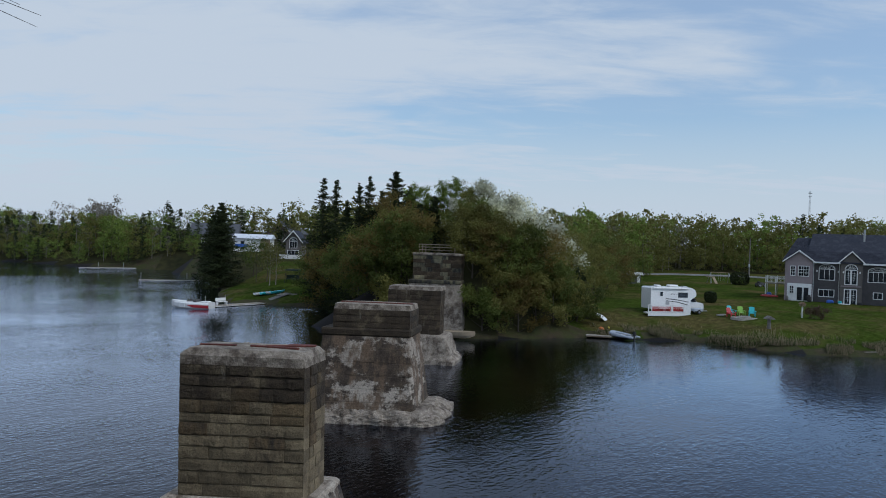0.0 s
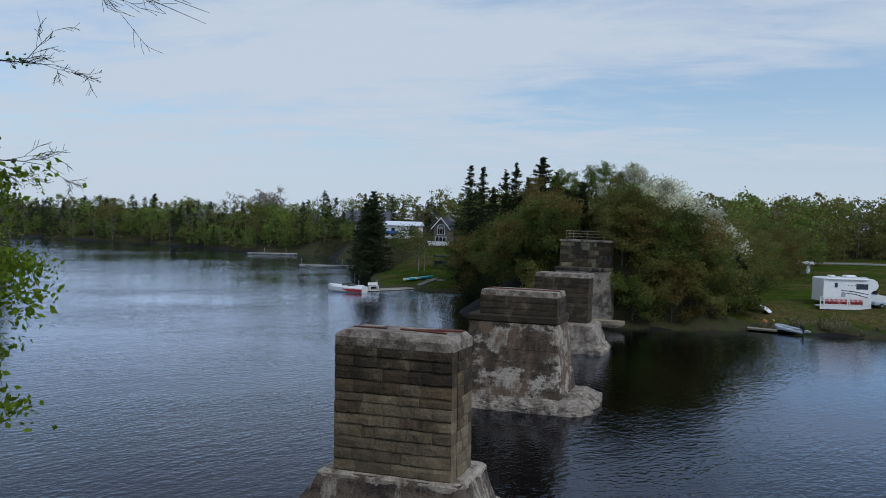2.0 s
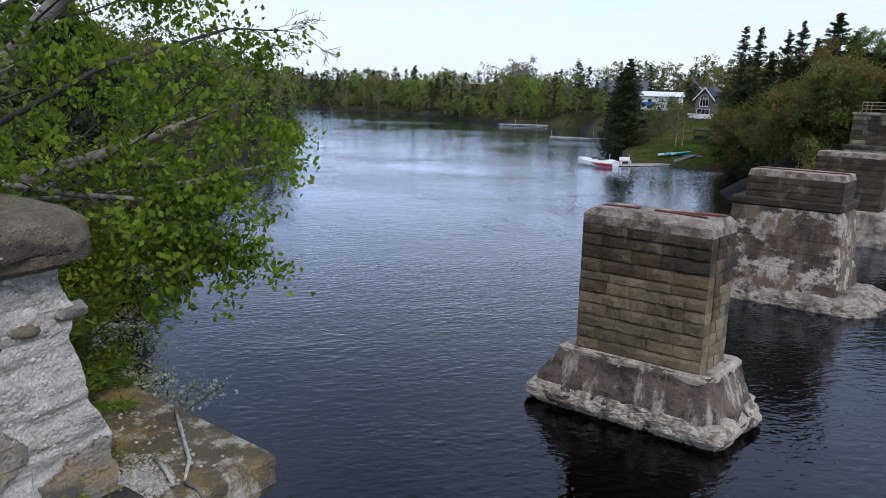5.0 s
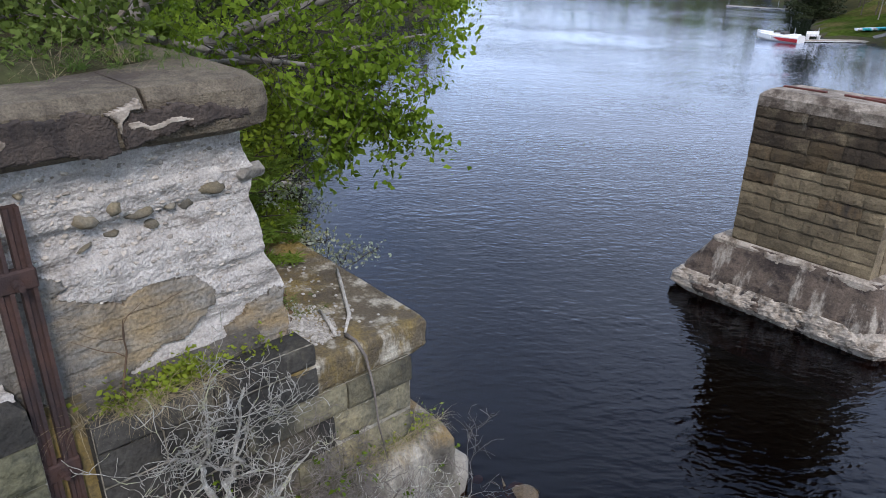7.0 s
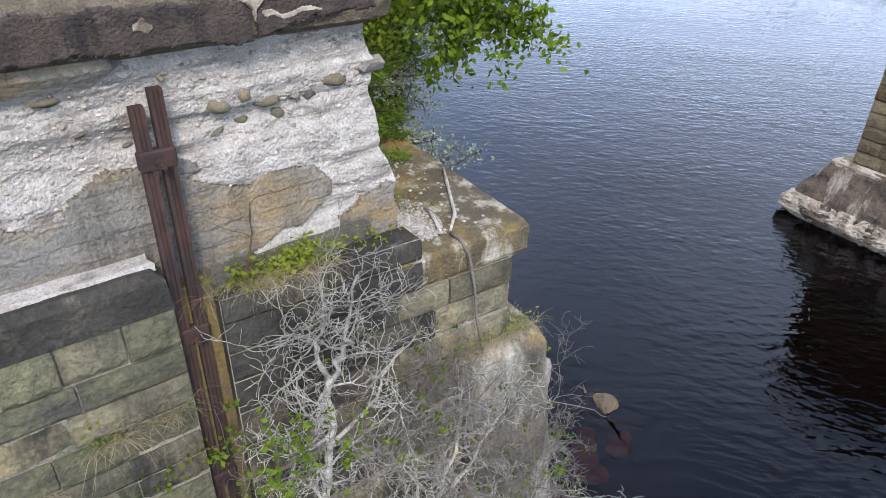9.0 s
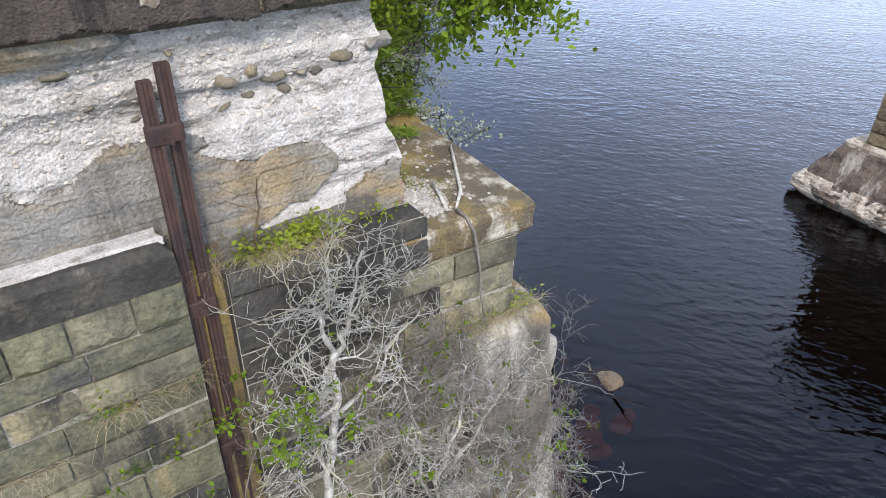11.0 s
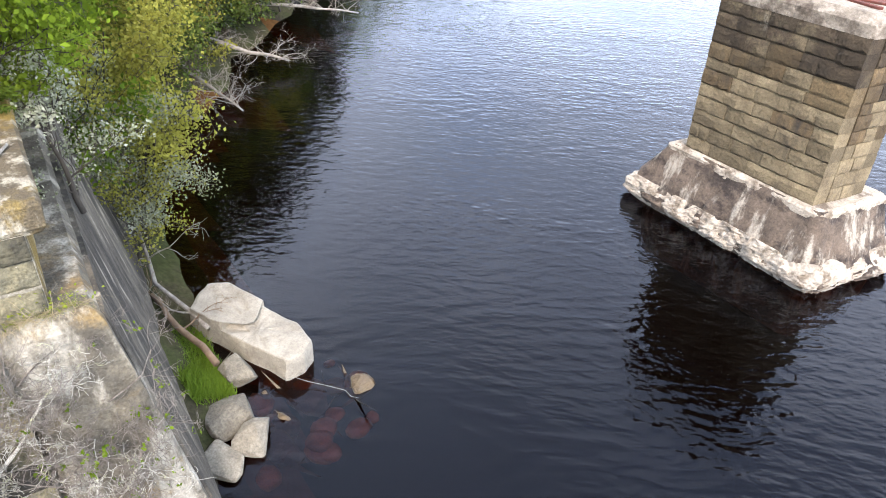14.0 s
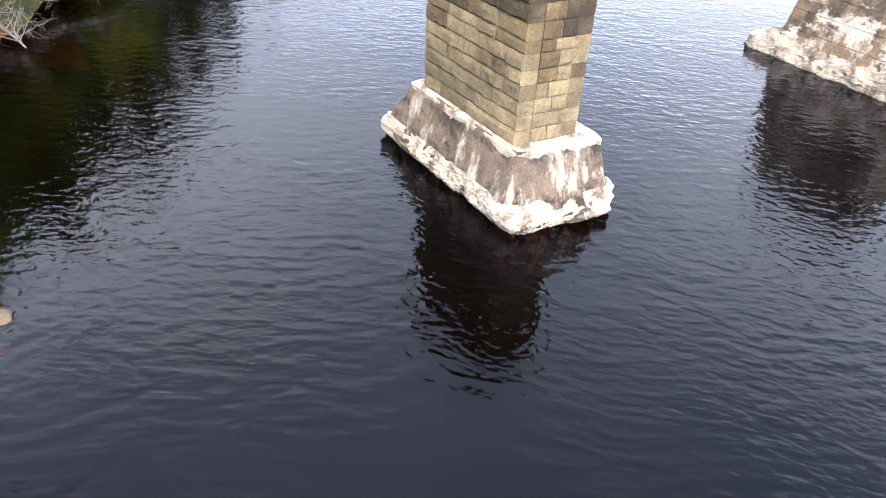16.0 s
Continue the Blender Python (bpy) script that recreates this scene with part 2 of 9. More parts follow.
MAT["skin"] = surface("skin_concrete", (0.034, 0.025, 0.019), (0.082, 0.060, 0.042), 2.4, patch=(0.33, 0.285, 0.235), patch_cut=0.535, patch_scale=0.7, patch_soft=0.035, patch_stretch=(0.9, 0.9, 1.3), vary=0.06, bump=1.0, bump_scale=9, stain=(0.125, 0.085, 0.056), stain_cut=0.53, stain_scale=1.2, stain_stretch=(1, 1, 0.4), grain=0.35, grain_scale=12)
# the dark stretched patches paint in crevice shade that frontal light leaves out
MAT["white_rough"] = surface("spalled_concrete", (0.53, 0.49, 0.445), (0.40, 0.363, 0.325), 6, patch=(0.22, 0.19, 0.16), patch_cut=0.61, patch_scale=3.2, patch_soft=0.07, patch_stretch=(1, 0.6, 2.2), vary=0, bump=1.0, bump_scale=36, stain=(0.29, 0.245, 0.20), stain_cut=0.64, stain_stretch=(1, 0.7, 1.4), grain=0.28, grain_scale=48)
MAT["render_coat"] = surface("old_render", (0.150, 0.143, 0.130), (0.27, 0.245, 0.205), 1.6, stretch=(1, 0.7, 2.2), patch=(0.27, 0.195, 0.105), patch_cut=0.56, patch_scale=1.4, patch_soft=0.12, patch_stretch=(1, 0.5, 1.6), vary=0.1, bump=0.9, bump_scale=24, stain=(0.060, 0.050, 0.040), stain_cut=0.565, stain_scale=1.7, stain_soft=0.12, stain_stretch=(1.6, 1.6, 0.25), grain=0.25, grain_scale=34)
MAT["tier"] = surface("stained_concrete", (0.155, 0.136, 0.104), (0.072, 0.064, 0.052), 2.0, patch=(0.20, 0.13, 0.05), patch_cut=0.62, patch_scale=1.0, patch_soft=0.1, vary=0, bump=0.9, bump_scale=16, stain=(0.36, 0.33, 0.275), stain_cut=0.575, stain_stretch=(1.4, 1.4, 0.45), grain=0.3, grain_scale=26)
MAT["slab"] = surface("aggregate_slab", (0.205, 0.166, 0.115), (0.115, 0.092, 0.064), 9, patch=(0.075, 0.056, 0.045), patch_cut=0.57, patch_scale=1.3, patch_soft=0.1, patch_stretch=(1, 0.6, 1.8), vary=0.0, bump=1.0, bump_scale=60, stain=(0.30, 0.27, 0.235), stain_cut=0.70, stain_scale=3.0, stain_stretch=(1, 1, 1.5), grain=0.4, grain_scale=60)
MAT["slab_skin"] = surface("slab_skin", (0.088, 0.066, 0.052), (0.052, 0.040, 0.034), 5, patch=(0.15, 0.118, 0.092), patch_cut=0.63, patch_scale=3, patch_soft=0.08, vary=0, bump=1.0, bump_scale=40, stain=(0.032, 0.026, 0.024), stain_cut=0.60, stain_scale=2.0, grain=0.35, grain_scale=60)
MAT["seat"] = surface("seat_concrete", (0.125, 0.098, 0.062), (0.08, 0.064, 0.044), 2.4, patch=(0.24, 0.165, 0.045), patch_cut=0.53, patch_scale=0.9, patch_soft=0.1, vary=0, bump=1.0, bump_scale=28, stain=(0.40, 0.36, 0.285), stain_cut=0.575, stain_scale=1.8, stain_stretch=(1.8, 1.8, 0.5), grain=0.35, grain_scale=40)
MAT["black_wall"] = surface("blackened_wall", (0.082, 0.070, 0.054), (0.145, 0.125, 0.095), 3, stretch=(1.5, 1.5, 0.25), patch=(0.035, 0.031, 0.026), patch_cut=0.5, patch_scale=1.2, patch_soft=0.12, patch_stretch=(1, 1, 0.4), stain=(0.36, 0.32, 0.26), stain_cut=0.62, stain_scale=1.6, vary=0.05, bump=0.8, bump_scale=10, stain_stretch=(1.8, 1.8, 0.14), grain=0.3, grain_scale=24)
MAT["rust"] = surface("rusted_iron", (0.036, 0.022, 0.020), (0.058, 0.030, 0.023), 7, patch=(0.026, 0.018, 0.018), patch_cut=0.6, vary=0.1, bump=0.4, bump_scale=40, rough=0.8, metal=0.0)
MAT["red_rust"] = surface("red_rusted_iron", (0.13, 0.036, 0.026), (0.07, 0.026, 0.021), 7, vary=0.2, bump=0.4, bump_scale=30, rough=0.8)
MAT["rock"] = surface("boulder_stone", (0.205, 0.18, 0.14), (0.135, 0.118, 0.092), 2.5, patch=(0.28, 0.255, 0.205), patch_cut=0.58, patch_scale=1.6, patch_soft=0.1, vary=0.15, bump=1.0, bump_scale=13, stain=(0.075, 0.062, 0.048), stain_cut=0.62, stain_stretch=(1, 1, 1), grain=0.3, grain_scale=22)
MAT["slab_concrete"] = surface("fallen_slab_concrete", (0.29, 0.262, 0.215), (0.205, 0.182, 0.148), 2.2, patch=(0.34, 0.31, 0.255), patch_cut=0.58, patch_scale=1.3, patch_soft=0.14, vary=0.08, bump=0.8, bump_scale=16, stain=(0.15, 0.128, 0.10), stain_cut=0.62, stain_soft=0.12, stain_stretch=(1, 1, 1), grain=0.14, grain_scale=26)
MAT["cobble"] = surface("cobble_stone", (0.19, 0.155, 0.10), (0.135, 0.12, 0.095), 5, vary=0.35, bump=0.4, bump_scale=25, grain=0.3, grain_scale=60)
MAT["wet_rock"] = surface("wet_rock", (0.11, 0.078, 0.045), (0.065, 0.047, 0.03), 4, vary=0.2, bump=0.8, rough=0.45, grain=0.3)
MAT["sunken_rock"] = surface("sunken_rock", (0.42, 0.30, 0.19), (0.26, 0.18, 0.11), 3, vary=0.3, bump=0.6, grain=0.3)
# near-black bed colour stands in for the light lost in deep water
MAT["dimmed_bed"] = surface("depth_dimmed_bed", (0.006, 0.0045, 0.004), (0.004, 0.003, 0.003), 0.4, vary=0, bump=0.1)
MAT["shallows"] = surface("shallow_bed", (0.15, 0.070, 0.026), (0.08, 0.040, 0.018), 1.5, vary=0, bump=0.4, world_space=True, spec=0.0)
MAT["soil"] = surface("bank_soil", (0.060, 0.046, 0.030), (0.034, 0.027, 0.019), 1.2, patch=(0.042, 0.048, 0.018), patch_cut=0.5, patch_scale=0.5, patch_soft=0.15, vary=0, bump=0.9, bump_scale=5, world_space=True, grain=0.35, grain_scale=9, spec=0.05)
MAT["lawn"] = surface("lawn", (0.043, 0.063, 0.011), (0.029, 0.045, 0.009), 0.25, patch=(0.080, 0.066, 0.026), patch_cut=0.54, patch_scale=0.11, patch_soft=0.1, vary=0, bump=0.9, bump_scale=3.5, world_space=True, grain=0.4, grain_scale=1.6, spec=0.0)
MAT["woods_floor"] = surface("woods_floor", (0.045, 0.045, 0.02), (0.03, 0.028, 0.016), 0.6, vary=0, bump=0.6, bump_scale=2, world_space=True, spec=0.0)
MAT["bark"] = surface("bark", (0.075, 0.06, 0.045), (0.045, 0.037, 0.03), 8, vary=0.2, bump=0.6, bump_scale=25, stretch=(1, 1, 0.3))
MAT["birch_bark"] = surface("birch_bark", (0.24, 0.22, 0.19), (0.14, 0.12, 0.10), 5, patch=(0.05, 0.045, 0.04), patch_cut=0.64, patch_scale=5, vary=0.1, bump=0.3, bump_scale=20)
MAT["dead_wood"] = surface("weathered_deadwood", (0.27, 0.24, 0.205), (0.165, 0.143, 0.12), 7, vary=0.2, bump=0.5, bump_scale=30, grain=0.3)
MAT["lichen_twig"] = surface("lichen_twig", (0.45, 0.435, 0.385), (0.21, 0.192, 0.165), 9, patch=(0.40, 0.40, 0.24), patch_cut=0.60, patch_scale=5, vary=0.2, bump=0.6, bump_scale=50, grain=0.4, grain_scale=70)
MAT["grey_twig"] = surface("grey_twig", (0.20, 0.172, 0.15), (0.11, 0.092, 0.078), 6, vary=0.2, bump=0.2, grain=0.3)
MAT["spruce"] = foliage("spruce_needles", (0.022, 0.031, 0.014), (0.046, 0.058, 0.024), 0.12)
MAT["fir"] = foliage("fir_needles", (0.075, 0.130, 0.018), (0.17, 0.235, 0.038), 0.35)
MAT["leaf_birch"] = foliage("birch_leaves", (0.034, 0.064, 0.005), (0.165, 0.24, 0.022), 0.42)
MAT["leaf_bright"] = foliage("bright_leaves", (0.105, 0.165, 0.014), (0.24, 0.31, 0.034), 0.4)
MAT["leaf_green"] = foliage("green_leaves", (0.066, 0.097, 0.021), (0.120, 0.160, 0.036), 0.35)
MAT["leaf_olive"] = foliage("olive_leaves", (0.095, 0.096, 0.028), (0.152, 0.146, 0.044), 0.35)
MAT["bush_olive"] = foliage("alder_leaves", (0.118, 0.115, 0.032), (0.172, 0.160, 0.048), 0.45)
MAT["bush_bronze"] = foliage("maple_leaves", (0.122, 0.093, 0.030), (0.172, 0.130, 0.042), 0.45)
MAT["bush_green"] = foliage("willow_leaves", (0.080, 0.103, 0.026), (0.126, 0.150, 0.038), 0.45)
MAT["leaf_yellow"] = foliage("yellow_green_leaves", (0.19, 0.19, 0.03), (0.28, 0.26, 0.055), 0.35)
MAT["leaf_grey"] = foliage("bare_grey_twigs", (0.17, 0.155, 0.13), (0.23, 0.21, 0.175), 0.2)
MAT["leaf_fresh"] = foliage("fresh_leaves", (0.100, 0.145, 0.030), (0.165, 0.215, 0.048), 0.35)
MAT["blossom"] = foliage("white_blossom", (0.80, 0.77, 0.64), (0.38, 0.40, 0.24), 0.4)
MAT["blossom_green"] = foliage("blossom_and_leaf", (0.115, 0.155, 0.03), (0.62, 0.61, 0.50), 0.3)
MAT["grass"] = foliage("grass_blades", (0.07, 0.13, 0.025), (0.12, 0.17, 0.04), 0.3)
MAT["dry_grass"] = foliage("dry_grass", (0.22, 0.17, 0.10), (0.36, 0.30, 0.20), 0.2)


def water_material():
    m = bpy.data.materials.new("river_water")
    m.use_nodes = True
    nt = m.node_tree
    nt.nodes.clear()
    link = nt.links.new
    out = nt.nodes.new("ShaderNodeOutputMaterial")
    fr = nt.nodes.new("ShaderNodeFresnel")
    fr.inputs[0].default_value = 1.333
    gl = nt.nodes.new("ShaderNodeBsdfGlossy")
    gl.inputs["Roughness"].default_value = 0.006
    gl.inputs["Color"].default_value = (0.76, 0.84, 1.0, 1)
    tr = nt.nodes.new("ShaderNodeBsdfTransparent")
    tr.inputs[0].default_value = (0.24, 0.10, 0.045, 1)
    ms = nt.nodes.new("ShaderNodeMixShader")
    geo = nt.nodes.new("ShaderNodeNewGeometry")

    def waves(scale, stretch, turn, det, rg=0.55):
        mp = nt.nodes.new("ShaderNodeMapping")
        mp.vector_type = "TEXTURE"
        mp.inputs["Rotation"].default_value = (0, 0, radians(turn))
        mp.inputs["Scale"].default_value = stretch
        link(geo.outputs["Position"], mp.inputs[0])
        n = nt.nodes.new("ShaderNodeTexNoise")
        n.inputs["Scale"].default_value, n.inputs["Detail"].default_value = scale, det
        n.inputs["Roughness"].default_value, n.inputs["Distortion"].default_value = rg, 0.0
        link(mp.outputs[0], n.inputs["Vector"])
        return n.outputs[0]

    def scaled(value, factor, add=0.0):
        n = nt.nodes.new("ShaderNodeMath")
        n.operation = "MULTIPLY_ADD"
        n.inputs[1].default_value, n.inputs[2].default_value = factor, add
        link(value, n.inputs[0])
        return n.outputs[0]

    def ranged(value, v0, v1, o0, o1):
        n = nt.nodes.new("ShaderNodeMapRange")
        n.interpolation_type = "SMOOTHSTEP"
        for k, v in enumerate((v0, v1, o0, o1)):
            n.inputs[k + 1].default_value = v
        link(value, n.inputs[0])
        return n.outputs[0]

    def joined(x, y, mode):
        n = nt.nodes.new("ShaderNodeMath")
        n.operation = mode
        link(x, n.inputs[0]), link(y, n.inputs[1])
        return n.outputs[0]

    # wavelets in metres: two crossing trains, a slow swell and a fine chop, stirred by gusts, calmer in the lee of the bank
    wind = ranged(waves(0.05, (2.0, 1.0, 1), 30, 3), 0.36, 0.64, 0.42, 1.1)
    gust = ranged(waves(0.30, (1.8, 1.0, 1), 45, 2), 0.32, 0.68, 0.55, 1.35)
    far = nt.nodes.new("ShaderNodeVectorMath")
    far.operation = "LENGTH"
    link(geo.outputs["Position"], far.inputs[0])
    calm = joined(ranged(far.outputs["Value"], 14, 34, 1.95, 1.75), ranged(far.outputs["Value"], 60, 160, 1.0, 0.85), "MULTIPLY")
    h = joined(scaled(waves(3.3, (2.2, 1.0, 1), 55, 1, 0.4), 0.0150), gust, "MULTIPLY")
    h = joined(h, scaled(waves(5.2, (1.7, 1.0, 1), 28, 1, 0.4), 0.0095), "ADD")
    h = joined(h, scaled(waves(9.5, (1.6, 1.0, 1), 48, 1, 0.5), 0.0056), "ADD")
    h = joined(h, scaled(waves(0.7, (1.8, 1.0, 1), 40, 1), 0.012), "ADD")
    h = joined(joined(h, wind, "MULTIPLY"), calm, "MULTIPLY")
    bp = nt.nodes.new("ShaderNodeBump")
    bp.inputs["Distance"].default_value, bp.inputs["Strength"].default_value = 1.0, 1.0
    link(h, bp.inputs["Height"])
    link(bp.outputs[0], gl.inputs["Normal"]), link(bp.outputs[0], fr.inputs["Normal"])
    bent = nt.nodes.new("ShaderNodeMath")
    bent.operation = "POWER"
    bent.inputs[1].default_value = 1.35
    link(fr.outputs[0], bent.inputs[0])
    link(scaled(bent.outputs[0], 2.4, 0.0), ms.inputs[0]), link(tr.outputs[0], ms.inputs[1]), link(gl.outputs[0], ms.inputs[2])
    link(ms.outputs[0], out.inputs[0])
    return m


MAT["water"] = water_material()


# ---- mesh tools ----
class Geo:
    """Collects points and faces for one mesh."""

    def __init__(self, at=None):
        self.v, self.f, self.at = [], [], at

    def add(self, verts, faces):
        k = len(self.v)
        self.v += [self.at(*p) for p in verts] if self.at else [tuple(p) for p in verts]
        self.f += [tuple(i + k for i in f) for f in faces]
        return self

    def box(self, x0, x1, y0, y1, z0, z1, bevel=0.0, m=None):
        b = min(bevel, 0.45 * min(x1 - x0, y1 - y0, z1 - z0))
        lo, hi = (x0, y0, z0), (x1, y1, z1)
        vs, idx = [], {}
        if b <= 0:
            for c in range(8):
                idx[c] = len(vs)
                vs.append(tuple(hi[k] if c >> k & 1 else lo[k] for k in range(3)))
            fs = [(0, 2, 3, 1), (4, 5, 7, 6), (0, 1, 5, 4), (2, 6, 7, 3), (0, 4, 6, 2), (1, 3, 7, 5)]
        else:
            for c in range(8):
                for ax in range(3):
                    idx[c, ax] = len(vs)
                    vs.append(tuple((hi[k] if k == ax else hi[k] - b) if c >> k & 1 else (lo[k] if k == ax else lo[k] + b) for k in range(3)))
            fs = []
            for ax in range(3):
                i, j = 1 << (ax + 1) % 3, 1 << (ax + 2) % 3
                for side in (0, 1 << ax):
                    q = [idx[side, ax], idx[side | i, ax], idx[side | i | j, ax], idx[side | j, ax]]
                    fs.append(tuple(q if side else q[::-1]))
            for ax in range(3):
                p, q = (ax + 1) % 3, (ax + 2) % 3
                for cp in (0, 1 << p):
                    for cq in (0, 1 << q):
                        c = cp | cq
                        f = [idx[c, p], idx[c | 1 << ax, p], idx[c | 1 << ax, q], idx[c, q]]
                        fs.append(tuple(f if bool(cp) != bool(cq) else f[::-1]))
            for c in range(8):
                f = [idx[c, 0], idx[c, 1], idx[c, 2]]
                fs.append(tuple(f if bin(c).count("1") % 2 else f[::-1]))
        if m is not None:
            vs = [tuple(m @ Vector(p)) for p in vs]
        return self.add(vs, fs)

    def tube(self, pts, radii, n=6, cap=True):
        pts = [Vector(p) for p in pts]
        if isinstance(radii, (int, float)):
            radii = [radii] * len(pts)
        vs, fs, side = [], [], None
        for i, p in enumerate(pts):
            d = (pts[min(i + 1, len(pts) - 1)] - pts[max(i - 1, 0)])
            d = d.normalized() if d.length > 1e-9 else Vector((0, 0, 1))
            if side is None:
                side = d.orthogonal().normalized()
            side = (side - d * side.dot(d))
            side = side.normalized() if side.length > 1e-6 else d.orthogonal().normalized()
            up = d.cross(side)
            for k in range(n):
                a = 2 * math.pi * k / n
                vs.append(tuple(p + (side * math.cos(a) + up * math.sin(a)) * radii[i]))
        for i in range(len(pts) - 1):
            for k in range(n):
                fs.append((i * n + k, i * n + (k + 1) % n, (i + 1) * n + (k + 1) % n, (i + 1) * n + k))
        if cap:
            fs.append(tuple(range(n))[::-1])
            fs.append(tuple((len(pts) - 1) * n + k for k in range(n)))
        return self.add(vs, fs)

    def loft(self, rings, close=True):
        """Skins rings of equal length."""
        n = len(rings[0])
        vs = [tuple(p) for r in rings for p in r]
        fs = [(i * n + k, i * n + (k + 1) % n, (i + 1) * n + (k + 1) % n, (i + 1) * n + k) for i in range(len(rings) - 1) for k in range(n)]
        if close:
            fs.append(tuple(range(n))[::-1])
            fs.append(tuple((len(rings) - 1) * n + k for k in range(n)))
        return self.add(vs, fs)

    def prism(self, outline, y0, y1):
        """An outline of (x, z) points pushed from y0 to y1."""
        n = len(outline)
        vs = [(x, y0, z) for x, z in outline] + [(x, y1, z) for x, z in outline]
        fs = [tuple(range(n)), tuple(range(2 * n - 1, n - 1, -1))] + [(k, k + n, (k + 1) % n + n, (k + 1) % n) for k in range(n)]
        return self.add(vs, fs)

    def grid(self, fn, nu, nv):
        vs = [fn(i / nu, j / nv) for j in range(nv + 1) for i in range(nu + 1)]
        w = nu + 1
        fs = [(j * w + i, j * w + i + 1, (j + 1) * w + i + 1, (j + 1) * w + i) for j in range(nv) for i in range(nu)]
        return self.add(vs, fs)

    def mesh(self, name, smooth=False):
        me = bpy.data.meshes.new(name)
        me.from_pydata(self.v, [], self.f)
        me.validate()
        if smooth:
            me.polygons.foreach_set("use_smooth", [True] * len(me.polygons))
        me.update()
        return me


def recalc(me):
    bm = bmesh.new()
    bm.from_mesh(me)
    bmesh.ops.recalc_face_normals(bm, faces=bm.faces)
    bm.to_mesh(me)
    bm.free()
    return me


def put(name, geo, mat, parent=None, label="", smooth=False, loc=None):
    """One mesh object from a Geo (or a mesh), under a parent or at top level."""
    me = geo if isinstance(geo, bpy.types.Mesh) else recalc(geo.mesh(name, smooth))
    if not me.materials:
        me.materials.append(mat)
    ob = new(name, me)
    if parent:
        ob.parent = parent
    if loc is not None:
        ob.location = loc
    if label:
        tagged(ob, label)
    return ob


def thing(name, label, category, loc=(0, 0, 0), turn=0.0, group="", kind=""):
    ob = new(name)
    ob.empty_display_size = 0.2
    ob.matrix_world = pose(*loc, 0, 0, turn)
    return tagged(ob, label, category, group, kind)


def quads_mesh(name, verts):
    """verts: (n, 3 or 4, 3). A mesh of loose leaves."""
    n, c = verts.shape[:2]
    me = bpy.data.meshes.new(name)
    me.vertices.add(n * c)
    me.vertices.foreach_set("co", verts.astype(np.float32).ravel())
    me.loops.add(n * c)
    me.loops.foreach_set("vertex_index", np.arange(n * c, dtype=np.int32))
    me.polygons.add(n)
    me.polygons.foreach_set("loop_start", np.arange(0, n * c, c, dtype=np.int32))
    me.update()
    me.validate()
    return me


def leaf_quads(rng, centres, size, flat=0.0, long=1.3, droop=None, wide=0.42):
    """Diamond leaves of random turn about the given centres."""
    n = len(centres)
    d = rng.normal(size=(n, 3))
    d[:, 2] *= 1 - flat
    if droop is not None:
        d = d * 0.6 + droop
    d /= np.linalg.norm(d, axis=1, keepdims=True) + 1e-9
    s = np.cross(d, rng.normal(size=(n, 3)))
    s /= np.linalg.norm(s, axis=1, keepdims=True) + 1e-9
    up = np.cross(d, s)
    sz = size * rng.uniform(0.6, 1.35, (n, 1))
    c = np.asarray(centres)
    fold = up * sz * 0.16
    return np.stack([c - d * sz * long * 0.5, c + s * sz * wide + fold, c + d * sz * long * 0.5, c - s * sz * wide + fold], 1)


# ---- ground and water ----
RIVER = [(400, -30), (60, -3), (20, 1.5), (0, 4.2), (-4.3, 6.1), (-6.1, 6.6), (-9.2, 7.6), (-13.6, 7.9), (-19, 9), (-21, 12), (-26, 15), (-31, 20), (-45, 32),
         (-69, 60), (-77, 80), (-85, 89), (-105, 112), (-120, 127), (-160, 158), (-230, 192), (-420, 235),
         (-420, 275), (-230, 218), (-169, 203), (-143, 204), (-116, 189), (-89, 176), (-65, 175), (-58, 160), (-47, 141), (-38, 120), (-36, 112), (-31, 99), (-25, 97.5),
         (-18.6, 96), (-12, 96), (-8, 89), (-6, 80), (-4.5, 73), (-3, 70.5), (2.5, 70.5), (9, 72), (16, 75), (21, 74.5), (27, 74.8), (31, 70.5), (37, 67.7), (44, 68), (70, 65), (120, 58), (400, 30)]
AXIS_X, AXIS_TURN = 0.2, 0.136   # the old railway's line: x = AXIS_X + AXIS_TURN * (y - 72)


def river_distance(px, py):
    """Metres to the shore: negative over water."""
    p = np.array(RIVER)
    q = np.roll(p, -1, 0)
    best = np.full(px.shape, 1e9)
    inside = np.zeros(px.shape, bool)
    for (x0, y0), (x1, y1) in zip(p, q):
        dx, dy = x1 - x0, y1 - y0
        t = np.clip(((px - x0) * dx + (py - y0) * dy) / (dx * dx + dy * dy), 0, 1)
        best = np.minimum(best, np.hypot(px - x0 - t * dx, py - y0 - t * dy))
        cross = (y0 > py) != (y1 > py)
        with np.errstate(divide="ignore", invalid="ignore"):
            inside ^= cross & (px < dx * (py - y0) / (dy if dy else 1e-9) + x0)
    return np.where(inside, -best, best)


def step01(v, a, b):
    t = np.clip((v - a) / (b - a), 0, 1)
    return t * t * (3 - 2 * t)


